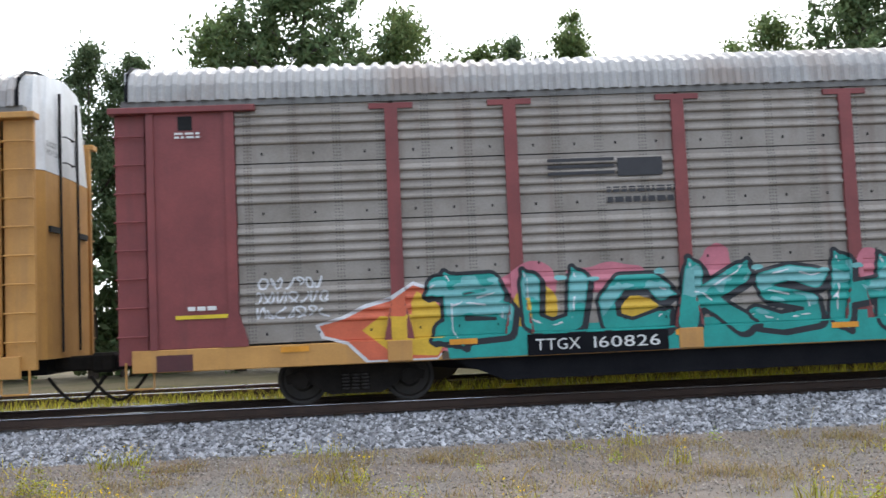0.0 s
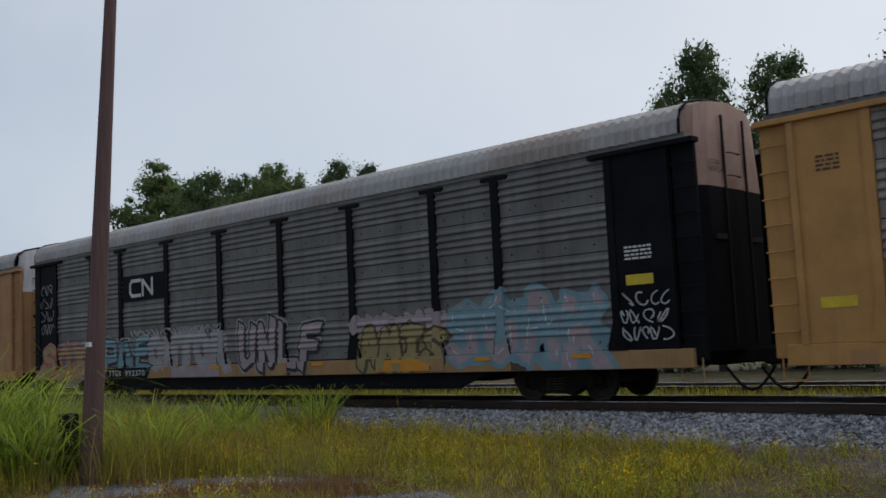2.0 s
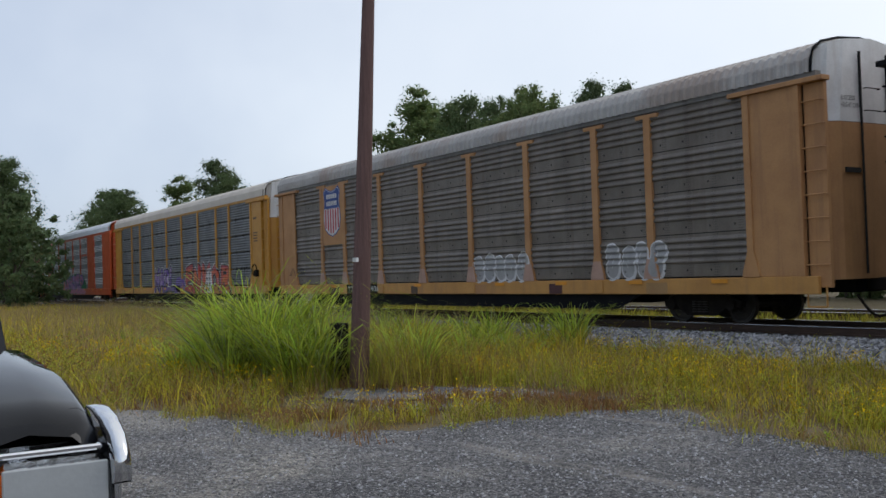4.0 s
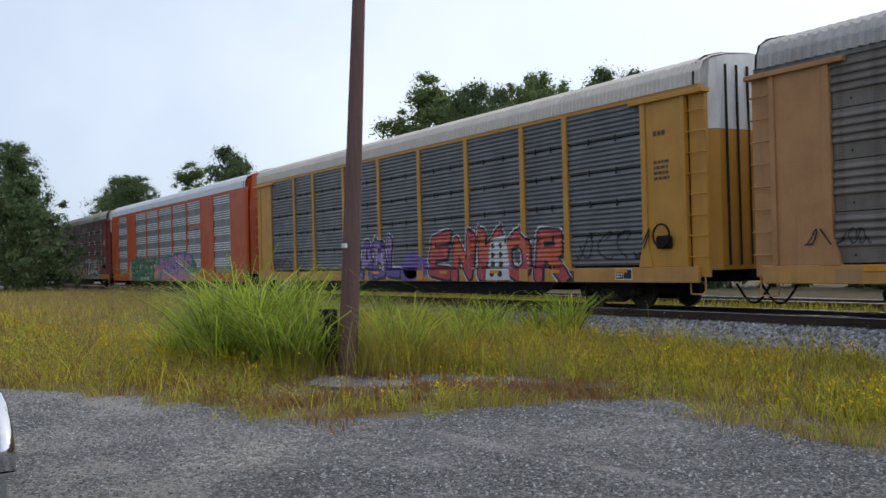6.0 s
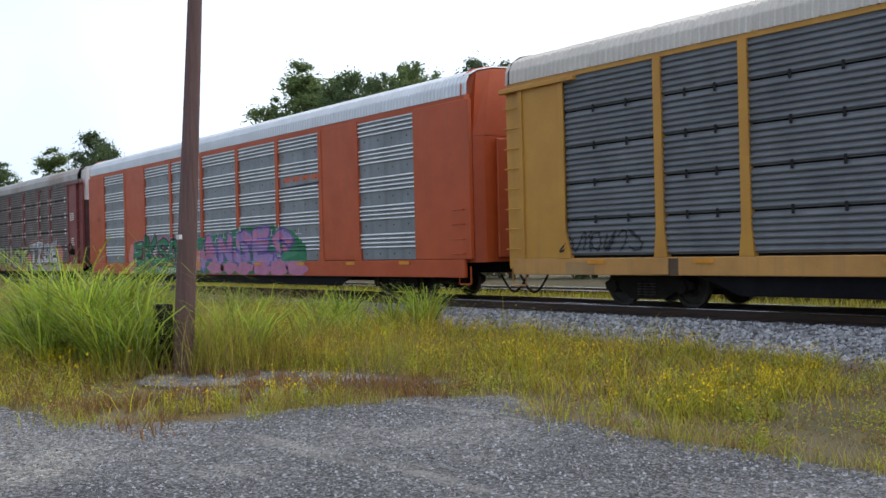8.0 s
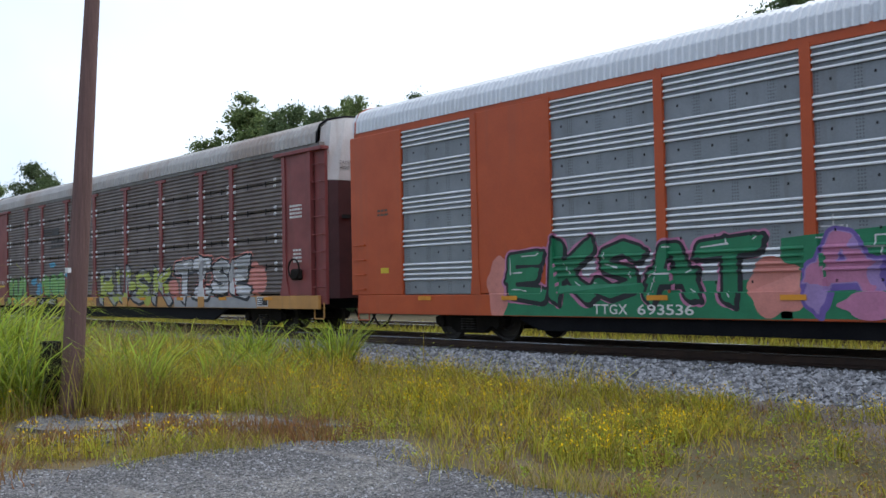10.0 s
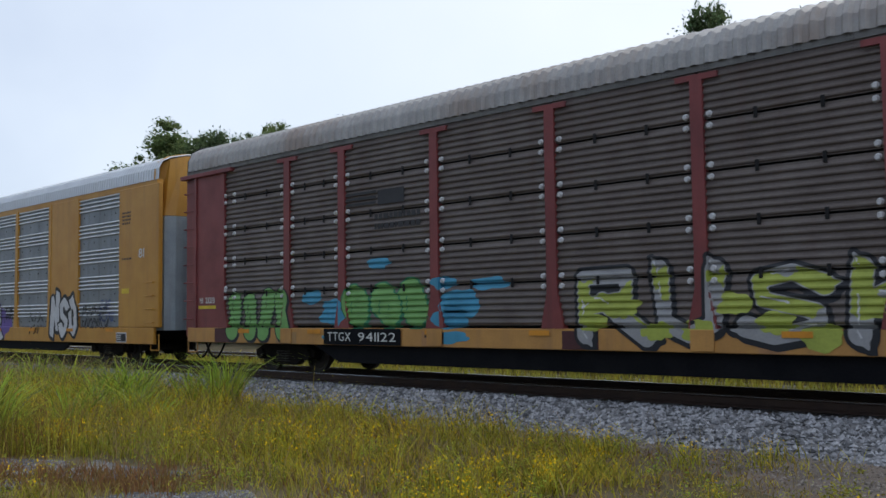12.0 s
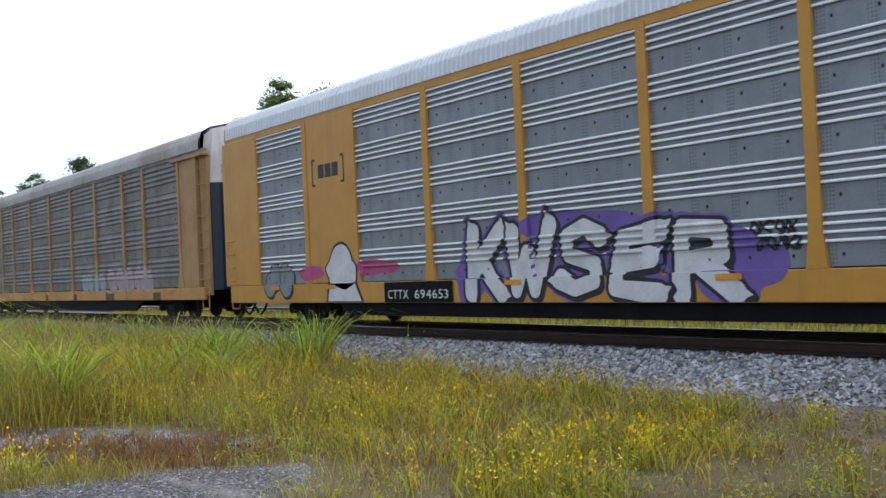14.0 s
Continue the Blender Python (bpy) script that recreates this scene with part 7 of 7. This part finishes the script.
co = np.stack([fx[:, None] + px, fy[:, None] + py, fz[:, None] + pz], -1).reshape(-1, 3)
tagged(raw("yellow_flowers", co.tolist(), np.arange(len(fx) * 6).reshape(-1, 6).tolist(), "flower"), label="small yellow wildflowers scattered in the meadow", category="flowers", kind="stuff")
blades("flower_stalks", fx[::2], fy[::2], fz[::2] - ground_at(fx[::2], fy[::2]), np.full(len(fx[::2]), 0.006), "grass", 53, 0.1, "green stalks of the wildflowers", "flowers")
# the strip beyond the track
rs = np.random.RandomState(71)
n = 26000
x, y = rs.uniform(-45, 16, n), TRACK + rs.uniform(2.6, 7.5, n)
blades("verge_grass", x, y, rs.uniform(0.15, 0.5, n), rs.uniform(0.012, 0.03, n), "grass", 72, 0.5, "green grass verge behind the track")
n = 16000
x, y = rs.uniform(-48, 16, n), TRACK + rs.uniform(2.5, 3.6, n)
blades("verge_grass", x, y, rs.uniform(0.25, 0.62, n), rs.uniform(0.012, 0.03, n), "weed", 73, 0.5, "green grass growing between the two tracks")

# stub post beside the pole
bm = box(bmesh.new(), -0.13, 0.13, -0.10, 0.10, -0.2, 1.05, 0.02)
stub = tagged(part("stub_post", bm, "dark", None), label="short black square post in the grass by the pole", category="post")
stub.matrix_basis = pose(-14.88, 6.52, GROUND, 0, 2, 20)


# yellow clamp lying at the rail
bm = plate(bmesh.new(), [(-0.30, 0.0), (0.30, 0.0), (0.30, 0.05), (0.12, 0.06), (0.08, 0.13), (-0.10, 0.13), (-0.14, 0.06), (-0.30, 0.04)], -0.09, 0.09)
clamp = tagged(part("rail_clamp", bm, "decal_yellow", None), label="bright yellow metal clamp lying by the rail", category="clamp")
clamp.matrix_basis = pose(2.1, TRACK + 0.95, -0.06)


# ---- the standing locomotive on the second track ----
def locomotive():
    e = empty("locomotive", pose(-2.7, TRACK + 4.7, 0.0), label="dark blue diesel locomotive with a yellow nose on the second track", category="locomotive")
    part("frame", box(bmesh.new(), 0.6, 19.5, -1.5, 1.5, 1.12, 1.38, 0.02), "yellow_fresh", e)
    part("fuel_tank", box(bmesh.new(), 7.2, 12.6, -1.35, 1.35, 0.35, 1.1, 0.12), "dark", e)
    bm = box(bmesh.new(), 1.25, 2.75, -0.85, 0.85, 1.38, 2.85, 0.06)
    part("short_hood", bm, "navy", e)
    part("nose_front", box(bmesh.new(), 1.17, 1.24, -0.84, 0.84, 1.40, 2.83, 0.02), "yellow_fresh", e)
    part("cab", box(bmesh.new(), 2.76, 4.95, -1.48, 1.48, 1.38, 4.0, 0.05), "navy", e)
    bm = bmesh.new()
    loft(bm, [[(x, y, z) for y, z in ((-1.52, 3.98), (-1.3, 4.22), (-0.6, 4.36), (0.6, 4.36), (1.3, 4.22), (1.52, 3.98))] for x in (2.7, 5.05)])
    part("cab_roof", bm, "white", e)
    for x0, x1 in ((2.95, 3.38), (3.46, 4.0), (4.2, 4.68)):
        w = part("window", box(bmesh.new(), x0 - 0.05, x1 + 0.05, -1.52, -1.485, 3.12, 3.78, 0.01), "white", e)
        part("pane", box(bmesh.new(), x0, x1, -1.53, -1.521, 3.17, 3.73), "pane", w)
    bm = plate(bmesh.new(), [(2.9, 3.80), (4.1, 3.80), (4.1, 3.83), (2.9, 3.83)], -1.95, -1.48)
    part("sunshade", bm, "grey", e)
    for k, ch in enumerate("225"):
        bm = letters_into(bmesh.new(), ch, 3.15 + k * 0.40, 3.50 + k * 0.40, 2.62, 3.0, 0.02)
        for v in bm.verts:
            v.co = (v.co.x, -1.485, v.co.y)
        part("numeral", bm, "flame", e)
    part("stripe", box(bmesh.new(), 3.1, 4.5, -1.49, -1.482, 2.45, 2.52), "flame", e)
    part("battery_box", box(bmesh.new(), 2.8, 5.4, -1.5, -0.9, 1.40, 2.2, 0.03), "black", e)
    part("long_hood", box(bmesh.new(), 4.96, 18.6, -0.9, 0.9, 1.38, 3.9, 0.06), "navy", e)
    for k in range(9):
        part("hood_door", box(bmesh.new(), 5.6 + k * 1.35, 6.8 + k * 1.35, -0.93, -0.905, 1.6, 3.4, 0.01), "navy", e)
    for x in (3.6, 15.9):
        part("truck_frame", box(bmesh.new(), x - 2.1, x + 2.1, -1.15, 1.15, 0.35, 0.95, 0.08), "dark", e)
        for dx in (-1.6, 0, 1.6):
            part("wheelset", tube(bmesh.new(), (x + dx, -0.8, 0.5), (x + dx, 0.8, 0.5), 0.5, n=24), "wheel", e)
    for pts in ([(0.55, -1.4, 1.2), (0.55, -1.4, 2.35), (0.9, -1.4, 2.45), (1.5, -1.4, 2.45)], [(0.55, -0.6, 1.2), (0.55, -0.6, 2.3)], [(0.55, -1.4, 0.35), (0.55, -1.4, 1.2)], [(1.0, -1.4, 0.35), (1.0, -1.4, 1.2)]):
        part("handrail", bend(bmesh.new(), pts, 0.025), "yellow_fresh", e)
    for k in range(4):
        part("step", box(bmesh.new(), 0.55, 1.0, -1.5, -1.0, 0.40 + k * 0.24, 0.43 + k * 0.24), "yellow_fresh", e)
    part("front_coupler", box(bmesh.new(), -0.1, 0.6, -0.15, 0.15, 0.72, 1.0, 0.04), "dark", e)


locomotive()
for y in (3.945, 5.455):
    rail(-300, 120, TRACK + y)
bm = bmesh.new()
loft(bm, [[(x, TRACK + 4.7 + y, z) for y, z in ((-2.3, GROUND - 0.04), (-1.5, -0.22), (1.5, -0.22), (2.3, GROUND - 0.04))] for x in (-300, -40, 0, 40, 120)])
tagged(part("second_ballast_bed", bm, "ballast", None), label="stone bed of the second track", category="ballast", kind="structure")


# ---- the parked pickup ----
def pickup():
    e = empty("pickup_truck", pose(-3.91, 0.31, -0.33) @ Matrix.Diagonal((1.18, 1.18, 1.09, 1)), label="glossy black pickup truck with chrome trim parked on asphalt", category="pickup truck")
    # its own x points forward; y = 0 is its left flank, z = 0 the ground
    bm = bmesh.new()
    rows = []
    for x, edge, crown, inset in ((0.0, 1.00, 1.02, 0.06), (-0.04, 1.05, 1.08, 0.03), (-0.2, 1.09, 1.15, 0.01), (-0.5, 1.15, 1.23, 0.0), (-0.9, 1.18, 1.28, 0.0), (-1.35, 1.20, 1.32, 0.0)):
        half = [(0.0 - inset, edge - 0.10), (-0.015 - inset, edge - 0.03), (-0.06 - inset, edge + 0.015), (-0.18 - inset, edge + 0.035), (-0.40, crown - 0.03), (-0.7, crown), (-0.97, crown + 0.01)]
        rows.append([(x, y, z) for y, z in half] + [(x, -1.94 - y, z) for y, z in half[-2::-1]])
    loft(bm, rows)
    for fc in bm.faces:
        fc.smooth = True
    part("hood", bm, "car_black", e)
    for side, y0, y1 in ((1, -0.12, 0.0), (-1, -1.94, -1.82)):
        bm = plate(bmesh.new(), [(-0.03, 0.55), (-0.02, 0.98), (-0.5, 1.08), (-1.4, 1.12), (-1.4, 0.45), (-1.30, 0.45), (-1.22, 0.72), (-1.02, 0.86), (-0.78, 0.86), (-0.58, 0.72), (-0.50, 0.45)], y0, y1)
        part("fender", bm, "car_black", e)
    bm = box(bmesh.new(), -0.08, 0.03, -1.90, -0.04, 0.97, 0.99, 0.006)
    part("trim_strip", bm, "chrome", e, "chrome strip under the hood")
    for y0, y1, ya, yb in ((-0.34, -0.02, -0.62, -0.35), (-1.92, -1.6, -1.59, -1.32)):
        lamp = part("headlight", box(bmesh.new(), -0.12, 0.035, y0, y1, 0.62, 0.955, 0.03), "chrome", e)
        part("lens", box(bmesh.new(), 0.037, 0.05, y0 + 0.02, y1 - 0.01, 0.65, 0.94, 0.004), "lens", lamp)
        part("turn_signal", box(bmesh.new(), -0.06, 0.045, ya, yb, 0.66, 0.94, 0.02), "amber_lens", e, "amber turn signal lens")
    part("grille", box(bmesh.new(), -0.05, 0.02, -1.30, -0.64, 0.60, 0.95, 0.02), "slot", e)
    for k in range(4):
        part("grille_bar", box(bmesh.new(), 0.0, 0.05, -1.30, -0.64, 0.64 + k * 0.08, 0.665 + k * 0.08, 0.006), "chrome", e)
    part("bumper", box(bmesh.new(), -0.10, 0.16, -1.96, 0.02, 0.36, 0.58, 0.05), "chrome", e)
    part("corner_trim", box(bmesh.new(), -0.30, 0.028, -0.02, 0.015, 0.62, 0.95, 0.012), "chrome", e)
    part("front_panel", box(bmesh.new(), -1.3, -0.06, -1.86, -0.10, 0.35, 0.93, 0.03), "slot", e)
    # cab, glass, bed
    bm = bmesh.new()
    sec = [(-1.36, 1.18), (-2.05, 1.78), (-2.3, 1.86), (-3.5, 1.86), (-3.85, 1.75), (-3.95, 1.18)]
    loft(bm, [[(x, y, z) for x, z in sec] for y in (-0.10, -1.84)])
    part("windscreen_and_roof", bm, "car_black", e)
    for y in (-0.10, -1.84):
        bm = bmesh.new()
        bm.faces.new([bm.verts.new((x, y, z)) for x, z in sec])
        part("side_glass", bm, "pane", e)
    part("cab_body", box(bmesh.new(), -3.98, -1.37, -1.94, 0.0, 0.45, 1.18, 0.04), "car_black", e)
    part("bed", box(bmesh.new(), -5.8, -4.0, -1.94, 0.0, 0.55, 1.20, 0.04), "car_black", e)
    bm = bmesh.new()
    path = [(-0.26, 1.075, 0.012), (-0.17, 1.07, 0.026), (-0.08, 1.045, 0.038), (0.0, 1.0, 0.046), (0.05, 0.945, 0.046), (0.07, 0.895, 0.034), (0.072, 0.865, 0.008)]
    rows = [[(x + w * math.cos(t) * 0.9, 0.004 + 0.03 * math.sin(t), z + w * math.cos(t) * 0.5) for t in [2 * math.pi * k / 14 for k in range(14)]] for x, z, w in path]
    loft(bm, rows, True)
    for fc in bm.faces:
        fc.smooth = True
    part("fender_cap", bm, "chrome", e, "rounded chrome cap on the fender")
    part("door_handle", bend(bmesh.new(), [(-1.0, 0.0, 0.98), (-1.0, 0.06, 0.97), (-1.0, 0.06, 0.80), (-1.0, 0.0, 0.79)], 0.02), "chrome", e)
    for x in (-0.90, -4.8):
        for y0, y1 in ((-0.26, -0.01), (-1.93, -1.68)):
            wheel = part("wheel", tube(bmesh.new(), (x, y0, 0.38), (x, y1, 0.38), 0.38, n=28), "tyre", e)
            part("rim", tube(bmesh.new(), (x, y0 - 0.006, 0.38), (x, y1 + 0.006, 0.38), 0.24, n=20), "chrome", wheel)


gloss = M["car_black"].node_tree
gloss.links.remove(gloss.nodes["Principled BSDF"].inputs["Roughness"].links[0])
gloss.nodes["Principled BSDF"].inputs["Roughness"].default_value = 0.03
pickup()


def motions():
    for (car, wheels), s in zip(cars, SPECS):
        walk(car, [(float(t), pose(travel(t) - PITCH * s["n"], TRACK, 0)) for t in range(15)])
        for w in wheels:
            x = w.matrix_basis.translation.x
            walk(w, [(k / FPS, pose(x, 0, 0.42, 0, math.degrees((travel(k / FPS) - HEAD) / 0.42) % 360, 0)) for k in range(421)])


motions()
